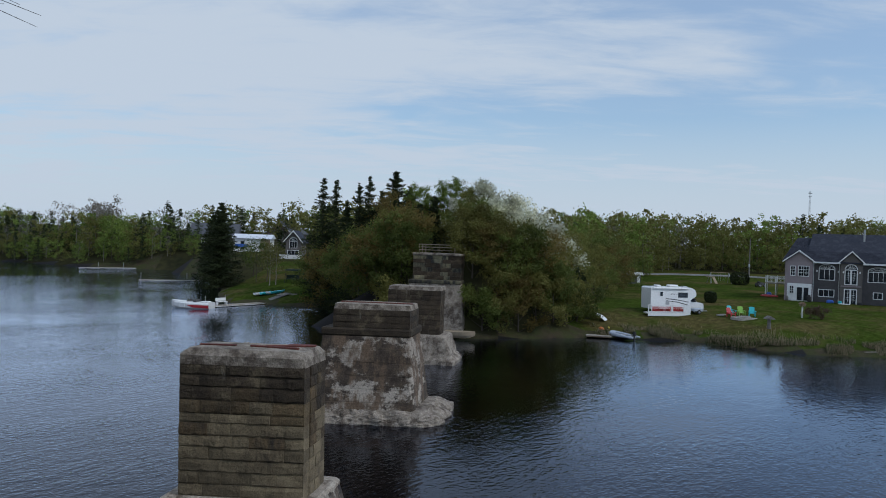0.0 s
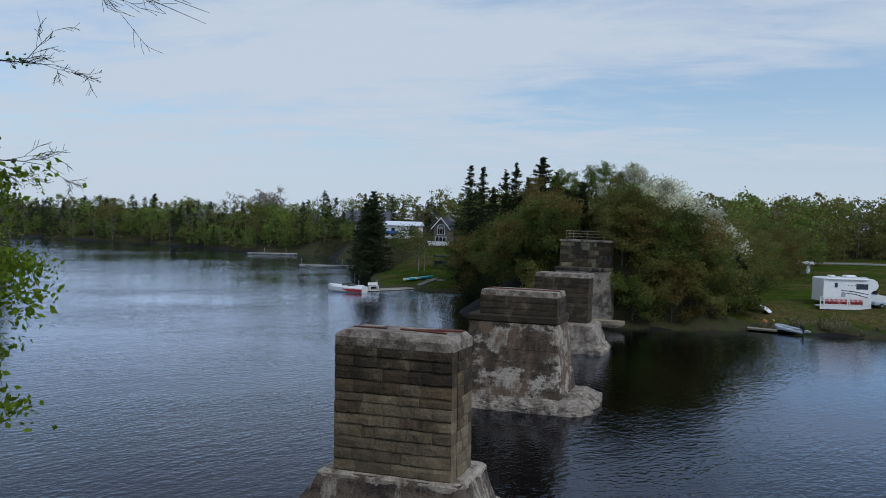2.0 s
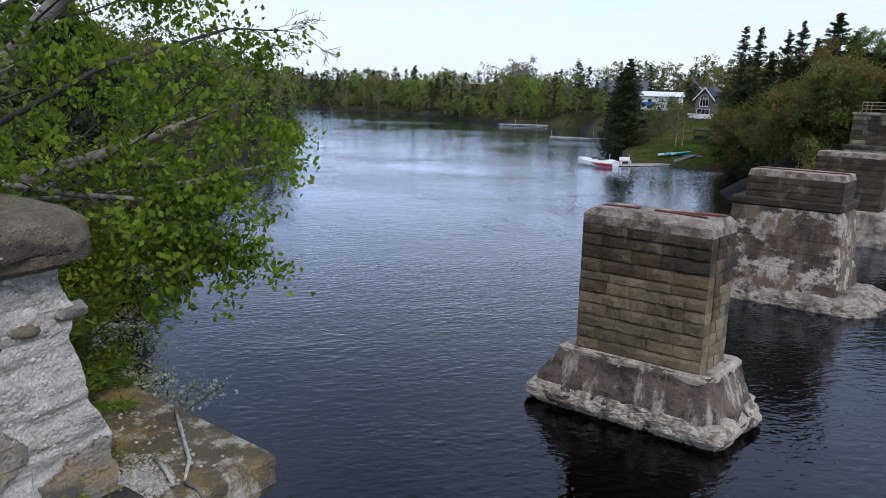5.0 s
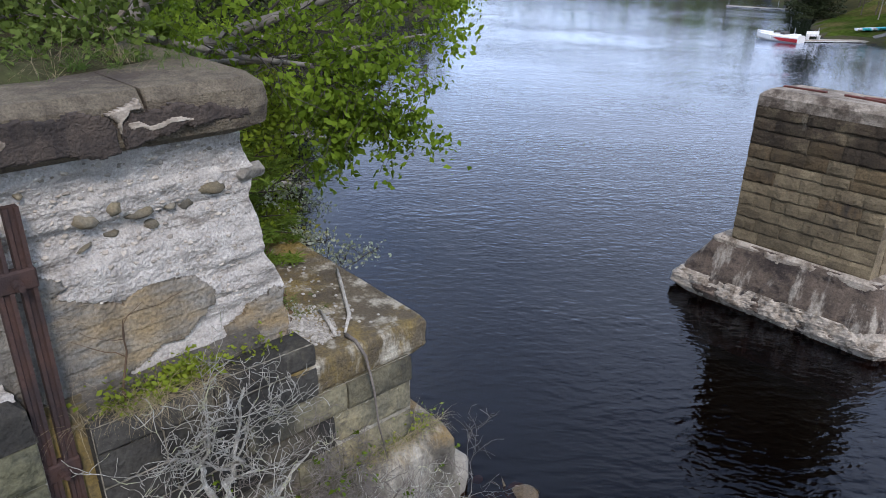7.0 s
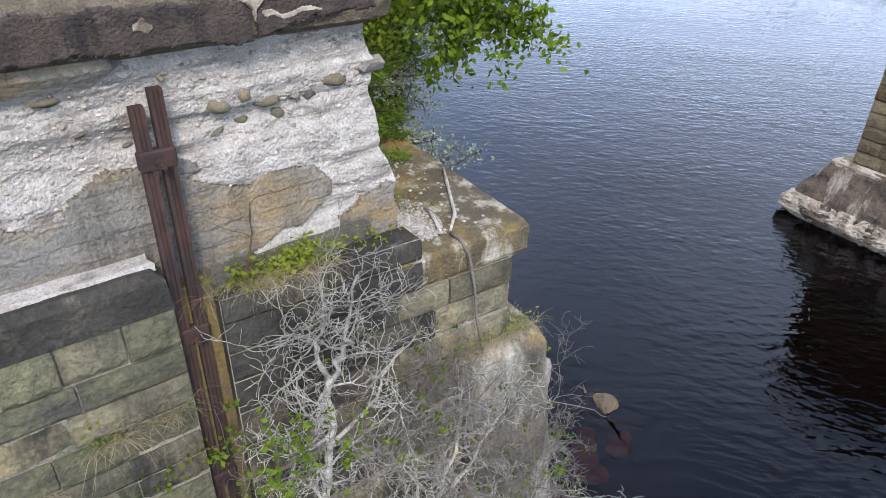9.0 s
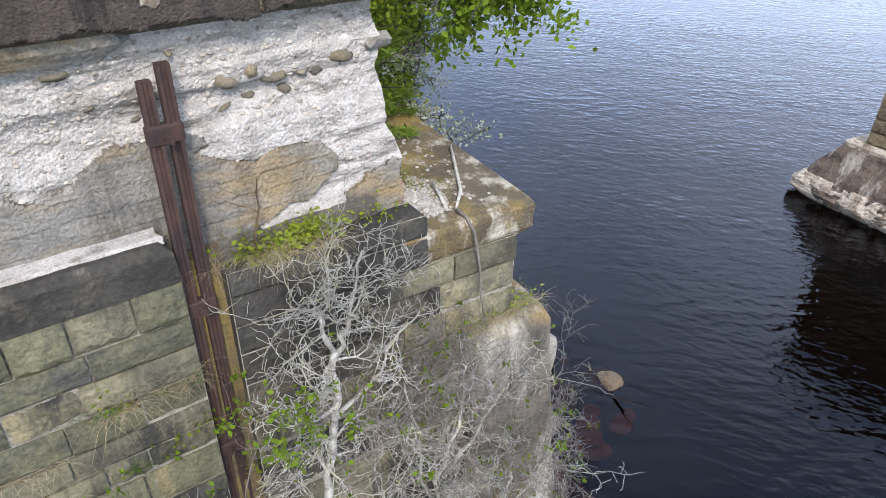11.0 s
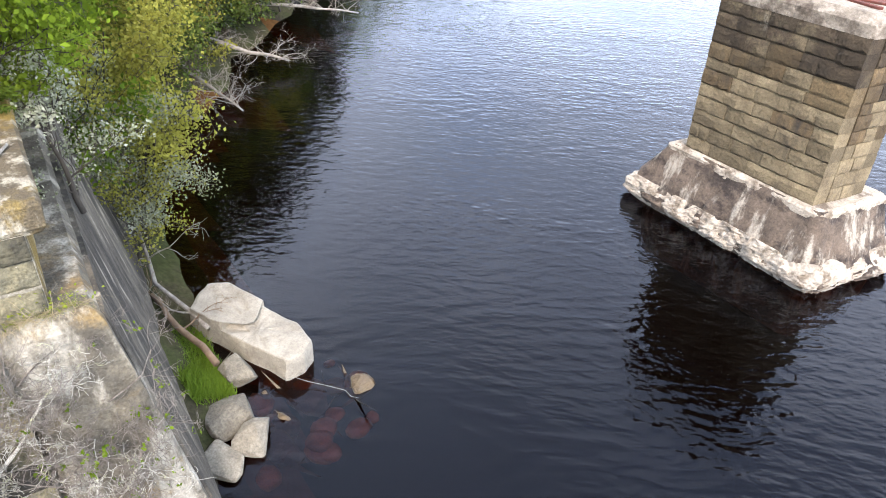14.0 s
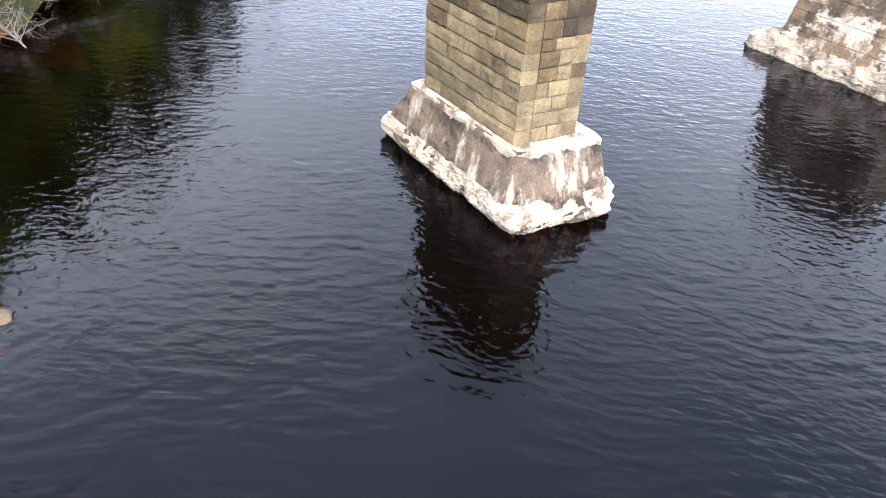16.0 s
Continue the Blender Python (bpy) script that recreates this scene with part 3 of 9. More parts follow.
def ground_height(px, py):
    px, py = np.asarray(px, float), np.asarray(py, float)
    d = river_distance(px, py)
    d = d + 0.35 * np.sin(px * 0.9 + py * 0.4) * np.sin(py * 0.7 - px * 0.3) * (np.abs(d) > 0.3)
    near = (py - 0.9 * (-px - 20) < 30) & (py < 130)
    far_z = 0.55 * step01(d, 0, 1.2) + 1.75 * step01(d, 0.8, 11) + 0.012 * np.clip(d - 10, 0, 260) + 2.2 * step01(-px, 30, 70) * step01(d, 5, 40) + 5.0 * step01(d, 90, 220) + 0.55 * step01(px, 32, 48) * step01(d, 10, 30)
    far_z = far_z + 3.2 * step01(py, 132, 165) * step01(px, -85, -68) * (1 - step01(px, -22, -8))
    near_z = 0.62 * np.clip(d, 0, 12.5) + 0.05 * np.clip(d - 12.5, 0, 20)
    z = np.where(near, near_z, far_z)
    z = np.where(d < 0, np.maximum(-2.2, 0.42 * d), z)
    off = np.abs(px - AXIS_X - AXIS_TURN * (py - 72)) / math.hypot(1, AXIS_TURN)
    bank = 8.35 - np.clip(off - 2.7, 0, 99) / 1.45
    z = np.where((py > 74) & (py < 400), np.maximum(z, bank - np.clip(76.5 - py, 0, 9) * 0.9), z)
    z = np.where((py < 3.6) & (px < -5.6), np.maximum(z, bank + 0.25), z)
    side = 0.62 * np.clip(4.6 - py, 0, 11) + 0.1
    z = np.where((px > -5.75) & (px < 0) & (py < 6), np.minimum(z, side), z)
    return z


def spans(*runs):
    return np.unique(np.concatenate([np.arange(a, b, s) for a, b, s in runs]))


gx = spans((-4000, -450, 700), (-450, -60, 6), (-60, -24, 2), (-24, 2, 0.5), (2, 70, 2), (70, 330, 8), (330, 4001, 700))
gy = spans((-2000, -60, 400), (-60, -10, 5), (-10, 12, 0.5), (12, 60, 3), (60, 120, 1.5), (120, 340, 6), (340, 4801, 700))
GX, GY = np.meshgrid(gx, gy)
GD = river_distance(GX, GY)
GZ = ground_height(GX, GY)
gme = bpy.data.meshes.new("ground")
nx, ny = len(gx), len(gy)
idx = np.arange(nx * ny).reshape(ny, nx)
quad = np.stack([idx[:-1, :-1], idx[:-1, 1:], idx[1:, 1:], idx[1:, :-1]], -1).reshape(-1, 4)
gme.from_pydata(np.stack([GX, GY, GZ], -1).reshape(-1, 3).tolist(), [], quad.tolist())
for key in ("dimmed_bed", "shallows", "soil", "lawn", "woods_floor"):
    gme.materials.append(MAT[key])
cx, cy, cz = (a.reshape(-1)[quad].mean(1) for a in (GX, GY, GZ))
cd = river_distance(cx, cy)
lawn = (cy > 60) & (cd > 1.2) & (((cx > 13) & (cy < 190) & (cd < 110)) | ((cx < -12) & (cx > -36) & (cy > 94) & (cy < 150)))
# slot 0 paints the bed near-black off shore in place of depth's dimming
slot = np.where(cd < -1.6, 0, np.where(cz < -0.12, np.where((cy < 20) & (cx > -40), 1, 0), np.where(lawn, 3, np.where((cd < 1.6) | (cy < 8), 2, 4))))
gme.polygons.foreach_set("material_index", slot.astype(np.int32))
gme.polygons.foreach_set("use_smooth", [True] * len(gme.polygons))
gme.update()
ground = tagged(new("ground", gme), "grassy river banks with lawn, bare soil and a river bed painted dark for depth", "ground", kind="structure")

wg = Geo()
wg.add([(-4000, -2000, 0), (4000, -2000, 0), (4000, 4800, 0), (-4000, 4800, 0)], [(0, 1, 2, 3)])
water = tagged(put("water", wg, MAT["water"]), "dark tea-brown river water, lightly rippled, reflecting a pale sky", "water", kind="structure")


# ---- masonry ----
def rounded_rect(hx0, hx1, hy0, hy1, r, n=10):
    pts = []
    for cx0, cy0, a0 in ((hx1 - r, hy1 - r, 0), (hx0 + r, hy1 - r, 90), (hx0 + r, hy0 + r, 180), (hx1 - r, hy0 + r, 270)):
        for k in range(n):
            a = radians(a0 + 90 * k / (n - 1))
            pts.append((cx0 + r * math.cos(a), cy0 + r * math.sin(a)))
    return pts


def resample(poly, n):
    p = np.array(poly + poly[:1])
    s = np.concatenate([[0], np.cumsum(np.hypot(*(p[1:] - p[:-1]).T))])
    t = np.linspace(0, s[-1], n, endpoint=False)
    return list(zip(np.interp(t, s, p[:, 0]), np.interp(t, s, p[:, 1])))


def rough_solid(levels, n=72, amp=0.05, seed=0.0, at=None, freq=1.3, sub=4):
    """A worn solid from outlines (x0, x1, y0, y1, corner, z, roughness) stacked upwards."""
    rings = []
    for i, lv in enumerate(levels):
        steps = sub if i < len(levels) - 1 else 1
        for s in range(steps):
            f = s / steps
            nxt = levels[min(i + 1, len(levels) - 1)]
            x0, x1, y0, y1, r, z, am = (u + (w - u) * f for u, w in zip(lv, nxt))
            ring = resample(rounded_rect(x0, x1, y0, y1, max(r, 0.01)), n)
            out = []
            mx, my = (x0 + x1) / 2, (y0 + y1) / 2
            for x, y in ring:
                q = Vector((x * freq + seed, y * freq, z * freq))
                k = (noise.noise(q) + 0.5 * noise.noise(q * 2.7) + 0.3 * noise.noise(q * 6.1) + 0.2 * noise.noise(q * 13.7)) * am
                dl = math.hypot(x - mx, y - my) or 1
                out.append((x + (x - mx) / dl * k, y + (y - my) / dl * k, z + 0.35 * k))
            rings.append(out)
    return Geo(at).loft(rings)


def stone_block(at, x0, x1, y0, y1, z0, z1, face, rng, bulge=0.03, bed=0.004, joint=0.004):
    """A quarry-faced block; face: the side that shows ('-y', '+x', '-x', '+y'). Its rough face juts out over the joint below."""
    ax, sg = "xy".index(face[1]), 1 if face[0] == "+" else -1
    o = 1 - ax
    lo, hi = [x0, y0], [x1, y1]
    front, back = (hi[ax], lo[ax]) if sg > 0 else (lo[ax], hi[ax])
    a0, a1, c0, c1 = lo[o] + joint, hi[o] - joint, z0 + bed, z1 - bed
    nu, rise = 5, ((0.0, 0.0), (0.16, 1.0), (0.68, 0.85), (1.0, 0.0))
    nv = len(rise) - 1
    big = bulge * rng.uniform(0.7, 1.25)
    cuts = [0] + sorted(min(0.94, max(0.06, (i + rng.uniform(-0.3, 0.3)) / nu)) for i in range(1, nu)) + [1]
    vs = []

    def corner(a, c, out):
        p = [0, 0, c]
        p[ax], p[o] = front + sg * out, a
        return p

    for j, (fv, out) in enumerate(rise):
        for i, fu in enumerate(cuts):
            end = 0.45 if i in (0, nu) else rng.uniform(0.55, 1.3)
            wob = rng.uniform(-0.09, 0.09) if 0 < j < nv else 0.0
            vs.append(corner(a0 + (a1 - a0) * fu, c0 + (c1 - c0) * (fv + wob), big * out * end + 0.15 * bulge * (rng.random() - 0.5) * (0 < j < nv)))
    w = nu + 1
    fs = [(j * w + i, j * w + i + 1, (j + 1) * w + i + 1, (j + 1) * w + i) for j in range(nv) for i in range(nu)]
    k = len(vs)
    for a, c in ((a0, c0), (a1, c0), (a1, c1), (a0, c1)):
        vs.append(corner(a, c, sg * (back - front)))
    fs += [(k, k + 3, k + 2, k + 1), tuple(range(nu, -1, -1)) + (k, k + 1), tuple(range(nv * w, nv * w + w)) + (k + 2, k + 3),
           tuple(j * w for j in range(nv + 1)) + (k + 3, k), tuple(j * w + nu for j in range(nv, -1, -1)) + (k + 1, k + 2)]
    return Geo(at).add(vs, fs)


U, V = Vector((0.9994, -0.034, 0)), Vector((0.185, 0.983, 0))


def pier_frame(ox, oy):
    """From a pier's own u (across), v (along the line) and z to the pier's empty."""
    return lambda u, v, z: (U.x * u + V.x * v, U.y * u + V.y * v, z)


def courses(parent, at, hu, hv, z0, z1, n, rng, pick, stones=(4, 5), sides=(2, 3), faces=("-y", "+x", "-x", "+y"), depth=0.42, bulge=0.035):
    """Courses of blocks round a shaft of half-widths hu, hv."""
    edges = np.linspace(z0, z1, n + 1)
    edges[1:-1] += np.array([rng.uniform(-0.045, 0.045) for _ in range(n - 1)])
    for c in range(n):
        for face in faces:
            k = rng.choice(stones) if face[1] == "y" else rng.choice(sides)
            lo, hi = (-hu, hu) if face[1] == "y" else (-hv + depth, hv - depth)
            cuts = np.linspace(lo, hi, k + 1)
            cuts[1:-1] += np.array([rng.uniform(-0.3, 0.3) for _ in range(k - 1)]) * (hi - lo) / k
            for i in range(k):
                proud = rng.uniform(-0.012, 0.02)
                if face == "-y":
                    b = (cuts[i], cuts[i + 1], -hv - proud, -hv + depth)
                elif face == "+y":
                    b = (cuts[i], cuts[i + 1], hv - depth, hv + proud)
                elif face == "+x":
                    b = (hu - depth, hu + proud, cuts[i], cuts[i + 1])
                else:
                    b = (-hu - proud, -hu + depth, cuts[i], cuts[i + 1])
                put("stone_block", stone_block(at, *b, edges[c], edges[c + 1], face, rng, bulge), MAT[pick(c / (n - 1), i / k, face)], parent)


def build_piers():
    rng = random.Random(5)
    # first pier, nearest the camera
    p = thing("stone_pier", "weathered sandstone bridge pier on a pale concrete footing in the river", "bridge pier", (-5.61, 21.85, 0), group="old railway bridge piers")
    at = pier_frame(0, 0)
    hu, hv = 1.9, 0.86
    shaft = lambda u, v, z: at(u - 0.02 * (z - 2), v - 0.19, z)
    put("footing", rough_solid([(-2.6, 2.6, -1.3, 1.25, 0.3, -1.6, 0.05), (-2.75, 2.75, -1.45, 1.35, 0.35, -0.15, 0.16), (-3.35, 2.95, -1.62, 1.5, 0.5, 0.22, 0.22), (-3.2, 2.75, -1.55, 1.5, 0.35, 0.55, 0.13),
                                (-2.45, 2.3, -1.22, 1.3, 0.2, 1.72, 0.03), (-2.3, 2.2, -1.15, 1.22, 0.15, 1.93, 0.02)], at=at, seed=2.0, n=210, sub=7), MAT["foot"], p, "pale lime-streaked concrete footing, undercut at the water", smooth=False)
    put("rim", rough_solid([(-2.44, 2.29, -1.205, 1.30, 0.2, 1.62, 0.05), (-2.42, 2.28, -1.20, 1.28, 0.2, 1.86, 0.06), (-2.28, 2.18, -1.12, 1.2, 0.15, 1.965, 0.02)], at=at, seed=3.0, n=240, sub=5), MAT["lime_white"], p, "white lime-crusted rim of the footing")
    put("toe", rough_solid([(-2.75, 2.7, -1.4, 1.35, 0.4, -0.2, 0.15), (-3.4, 3.0, -1.66, 1.54, 0.5, 0.2, 0.17), (-3.38, 2.94, -1.68, 1.60, 0.4, 0.45, 0.19), (-3.10, 2.68, -1.52, 1.49, 0.3, 0.72, 0.19)], at=at, seed=31.0, n=260, freq=1.9, sub=7), MAT["lime_white"], p, "broken pale edge of the footing at the water")
    put("core", Geo(shaft).box(-hu + 0.02, hu - 0.02, -hv + 0.02, hv - 0.02, 1.8, 5.95), MAT["mortar"], p)
    put("cap", rough_solid([(-1.92, 1.92, -0.88, 0.88, 0.06, 5.93, 0.02), (-1.9, 1.92, -0.87, 0.88, 0.10, 6.2, 0.05), (-1.74, 1.78, -0.68, 0.76, 0.2, 6.38, 0.05)], at=shaft, seed=9.0, n=120), MAT["lime"], p, "broken lime-whitened top of the pier")
    for u, v, ang, ln in ((-1.25, -0.2, 4, 1.1), (0.55, -0.25, -8, 1.6), (0.9, 0.1, 14, 1.5)):
        put("iron_bar", Geo(at).box(-ln / 2, ln / 2, -0.06, 0.06, 6.37, 6.43, 0.01, Matrix.Translation((u, v, 0)) @ Matrix.Rotation(radians(ang), 4, "Z")), MAT["red_rust"], p, "red rusted iron bar lying on the pier")
    put("iron_plate", Geo(at).box(0.75, 1.6, 0.2, 0.5, 6.36, 6.42, 0.01), MAT["red_rust"], p, "red rusted bearing plate")
    courses(p, shaft, hu, hv, 1.95, 5.95, 11, rng, lambda h, s, f: "dark_stone" if h + rng.uniform(-0.15, 0.15) > 0.80 else "brown_stone" if h + rng.uniform(-0.3, 0.3) > 0.52 else "sandstone", (4, 5, 5), (2, 2, 3), bulge=0.04)

    # second pier: block on a battered body
    p = thing("stone_pier", "stone bridge pier with a battered concrete-skinned body, black and white patches", "bridge pier", (-3.55, 38.9, 0), group="old railway bridge piers")
    for c in range(8):
        z0, z1 = -1.0 + 5.55 * c / 8, -1.0 + 5.55 * (c + 1) / 8 - 0.008
        lv = []
        for z in (z0, z0 + 0.03, z1 - 0.03, z1):
            f, pr = (z - 0.5) / 4.05, (-0.01 if z in (z0, z1) else 0.0) + rng.uniform(-0.003, 0.006)
            lv.append((-2.95 + 0.33 * f - pr, 2.65 - 0.5 * f + pr, -1.85 + 0.65 * f - pr, 2.1 - 0.5 * f + pr, 0.12, z, 0.03))
        put("course", rough_solid(lv, at=at, seed=4.0 + c, n=140, sub=3, freq=1.8), MAT["skin"], p, "course of the battered body under flaking concrete skin")
    put("ledge", Geo(at).box(-2.72, 2.2, -1.24, 1.65, 4.55, 4.98, 0.08), MAT["dark_stone"], p, "chamfered stone ledge")
    put("core", Geo(at).box(-2.1, 1.85, -0.95, 0.95, 4.95, 6.1), MAT["mortar"], p)
    courses(p, at, 2.1, 1.05, 4.98, 6.0, 3, rng, lambda h, s, f: "dark_stone", (3, 4), (2, 2), bulge=0.02)
    put("cap", rough_solid([(-2.1, 2.1, -1.06, 1.06, 0.06, 5.99, 0.02), (-2.05, 2.05, -1.0, 1.0, 0.1, 6.28, 0.03)], at=at, seed=12.0), MAT["lime"], p, "lime-streaked top course")
    put("iron_bar", Geo(at).box(-2.0, 2.0, -0.1, 0.05, 6.27, 6.33, 0.01), MAT["red_rust"], p, "rusted iron bar along the pier top")
    put("footing", rough_solid([(-4.2, 3.9, -2.2, 2.6, 0.9, -1.2, 0.1), (-4.4, 4.1, -2.25, 2.7, 1.0, 0.05, 0.25), (-4.2, 3.95, -2.15, 2.6, 0.9, 0.38, 0.25), (-3.4, 3.2, -1.9, 2.2, 0.6, 0.75, 0.2)], at=at, seed=6.0, n=200, sub=7), MAT["lime"], p, "crumbling rubble concrete footing")

    # third pier
    p = thing("stone_pier", "dark stone bridge pier on a broad pale concrete footing", "bridge pier", (-1.95, 56.9, 0), group="old railway bridge piers")
    put("core", Geo(at).box(-2.05, 2.0, -1.0, 1.0, 2.0, 6.0), MAT["mortar"], p)
    courses(p, at, 2.12, 1.05, 2.3, 5.85, 9, rng, lambda h, s, f: "dark_stone", (4, 5), (2, 3), ("-y", "+x", "-x"), bulge=0.02)
    put("cap", rough_solid([(-2.14, 2.14, -1.07, 1.07, 0.06, 5.84, 0.02), (-2.08, 2.08, -1.0, 1.0, 0.1, 6.13, 0.03)], at=at, seed=15.0), MAT["lime"], p, "lime-streaked top course")
    put("footing", rough_solid([(-3.2, 3.5, -1.7, 2.0, 0.3, -1.0, 0.05), (-3.3, 3.6, -1.75, 2.0, 0.4, 0.3, 0.15), (-3.0, 3.15, -1.6, 1.8, 0.3, 0.7, 0.12), (-2.7, 2.75, -1.45, 1.6, 0.2, 2.1, 0.05), (-2.5, 2.5, -1.3, 1.5, 0.15, 2.32, 0.03)], at=at, seed=16.0, n=90), MAT["lime"], p, "pale cracked concrete footing")

    # far abutment
    p = thing("far_abutment", "tall weathered stone abutment with a pipe railing before dark trees", "abutment", (-0.35, 73.8, 0))
    put("body", rough_solid([(-2.9, 3.1, -1.9, 2.0, 0.1, -1.0, 0.03), (-2.85, 2.95, -1.75, 2.0, 0.1, 1.5, 0.04), (-2.75, 2.6, -1.6, 2.0, 0.1, 5.4, 0.04)], at=at, seed=21.0, n=80, sub=8), MAT["lime"], p, "abutment body with peeling pale concrete")
    put("seat_course", Geo(at).box(-2.85, 2.65, -1.7, 0.6, 5.4, 5.75, 0.06), MAT["grey_stone"], p)
    put("core", Geo(at).box(-2.6, 2.4, -0.35, 1.9, 5.7, 8.4), MAT["mortar"], p)
    courses(p, (lambda u, v, z: at(u - 0.1, v + 0.75, z)), 2.55, 1.2, 5.75, 8.3, 6, rng, lambda h, s, f: rng.choice(["dark_stone", "grey_stone", "dark_stone"]), (4, 5), (2, 3), ("-y", "+x"), bulge=0.02)
    put("cap", Geo(at).box(-2.75, 2.5, -0.55, 2.0, 8.3, 8.55, 0.06), MAT["lime"], p)
    r = thing("pipe_railing", "weathered metal pipe railing on top of the far abutment", "railing", (-0.35, 73.8, 8.55))
    for u in (-2.1, -1.75, -1.4, 0.0, 1.65):
        put("post", Geo(at).tube([(u, -0.3, 0), (u, -0.3, 0.88)], 0.035, 6), MAT["rail"], r)
    for z in (0.3, 0.6, 0.88):
        put("rail", Geo(at).tube([(-2.15, -0.3, z), (1.7, -0.3, z)], 0.035, 6), MAT["rail"], r)
    for z in (0.3, 0.88):
        put("rail", Geo(at).tube([(1.7, -0.3, z), (1.7, 1.6, z)], 0.035, 6), MAT["rail"], r)


MAT["rail"] = plain("weathered_rail", (0.32, 0.26, 0.19), 0.7, 0.3)
build_piers()


# ---- near abutment ----
def poly_solid(levels, n=160, seed=0.0, freq=1.3, sub=5):
    """A worn solid from stacked polygons: (points, z, roughness)."""
    rings = []
    for i, (poly, z, am) in enumerate(levels):
        nxt = levels[min(i + 1, len(levels) - 1)]
        a, b = np.array(resample(poly, n)), np.array(resample(nxt[0], n))
        for s in range(sub if i < len(levels) - 1 else 1):
            f = s / sub
            pts, zz, k0 = a + (b - a) * f, z + (nxt[1] - z) * f, am + (nxt[2] - am) * f
            mid = pts.mean(0)
            ring = []
            for x, y in pts:
                q = Vector((x * freq + seed, y * freq, zz * freq * 1.6))
                k = (noise.noise(q) + 0.5 * noise.noise(q * 2.9) + 0.35 * noise.noise(q * 7.3)) * k0
                dl = math.hypot(x - mid[0], y - mid[1]) or 1
                ring.append((x + (x - mid[0]) / dl * k, y + (y - mid[1]) / dl * k, zz + 0.3 * k))
            rings.append(ring)
    return Geo().loft(rings)


def pebble(rng, at, size, seg=10, squash=(1.3, 0.9, 0.7), lump=0.18, turn=None):
    """A rounded or broken stone."""
    bm = bmesh.new()
    bmesh.ops.create_icosphere(bm, subdivisions=2, radius=1)
    off = Vector((rng.uniform(0, 50), rng.uniform(0, 50), rng.uniform(0, 50)))
    m = Euler((rng.uniform(-0.3, 0.3), rng.uniform(-0.3, 0.3), rng.uniform(0, 6.28) if turn is None else turn)).to_matrix()
    g = Geo()
    vs = []
    for v in bm.verts:
        p = v.co * (1 + lump * (noise.noise(v.co * 1.1 + off) + 0.5 * noise.noise(v.co * 2.6 + off)))
        p = m @ Vector((p.x * squash[0], p.y * squash[1], p.z * squash[2])) * size
        vs.append((p.x + at[0], p.y + at[1], p.z + at[2]))
    fs = [tuple(v.index for v in f.verts) for f in bm.faces]
    bm.free()
    return g.add(vs, fs)


def angular_rock(rng, at, size, squash=(1, 1, 1), n=16, bevel=0.06):
    """A broken stone with flat faces."""
    bm = bmesh.new()
    for _ in range(n):
        d = Vector((rng.gauss(0, 1), rng.gauss(0, 1), rng.gauss(0, 1))).normalized() * rng.uniform(0.86, 1.1)
        bm.verts.new((d.x * squash[0] * size, d.y * squash[1] * size, d.z * squash[2] * size))
    r = bmesh.ops.convex_hull(bm, input=bm.verts)
    loose = [v for v in bm.verts if not v.link_faces]
    bmesh.ops.delete(bm, geom=loose, context="VERTS")
    bmesh.ops.bevel(bm, geom=list(bm.edges), offset=bevel * size, segments=2, affect="EDGES", profile=0.6)
    bm.verts.index_update()
    g = Geo()
    vs = []
    for v in bm.verts:
        k = 1 + 0.03 * noise.noise(v.co * 6 / size + Vector((size * 99, 0, 0)))
        vs.append((v.co.x * k + at[0], v.co.y * k + at[1], v.co.z * k + at[2]))
    g.add(vs, [tuple(v.index for v in f.verts) for f in bm.faces])
    bm.free()
    return g


def wall_stones(parent, y0, y1, z_top, z_bot, n, x_front, rng, pick, length=0.8, depth=0.3, name="stone_block", bulge=0.03):
    mortar = Geo().grid(lambda u, v: (x_front(y0 + (y1 - y0) * u, z_bot + (z_top - z_bot) * v) - 0.009 + 0.010 * noise.noise(Vector((u * 40, v * 50, 3))), y0 + (y1 - y0) * u, z_bot + (z_top - z_bot) * v), 70, 60)
    put("mortar", mortar, MAT["pale_mortar"], parent, "pale lime mortar between the blocks")
    edges = np.linspace(z_top, z_bot, n + 1)
    edges[1:-1] += np.array([rng.uniform(-0.22, 0.22) for _ in range(n - 1)]) * (z_bot - z_top) / n
    for c in range(n):
        y = y0 - rng.uniform(0, 0.4)
        while y < y1 - 0.05:
            e = y + length * rng.uniform(0.45, 1.7)
            if e > y1 - 0.3:
                e = y1
            a = max(y, y0)
            mid, zz = (a + e) / 2, (edges[c] + edges[c + 1]) / 2
            xf = x_front(mid, zz) + rng.uniform(-0.02, 0.025)
            lean = (x_front(e, zz) - x_front(a, zz)) / max(e - a, 0.01)
            g = stone_block(lambda x, yy, z, m0=mid, l=lean: (x + l * (yy - m0), yy, z), xf - depth, xf, a, e, edges[c + 1], edges[c], "+x", rng, bulge, rng.uniform(0.006, 0.012), rng.uniform(0.005, 0.012))
            put(name, g, MAT[pick(c / max(n - 1, 1), mid)], parent)
            y = e


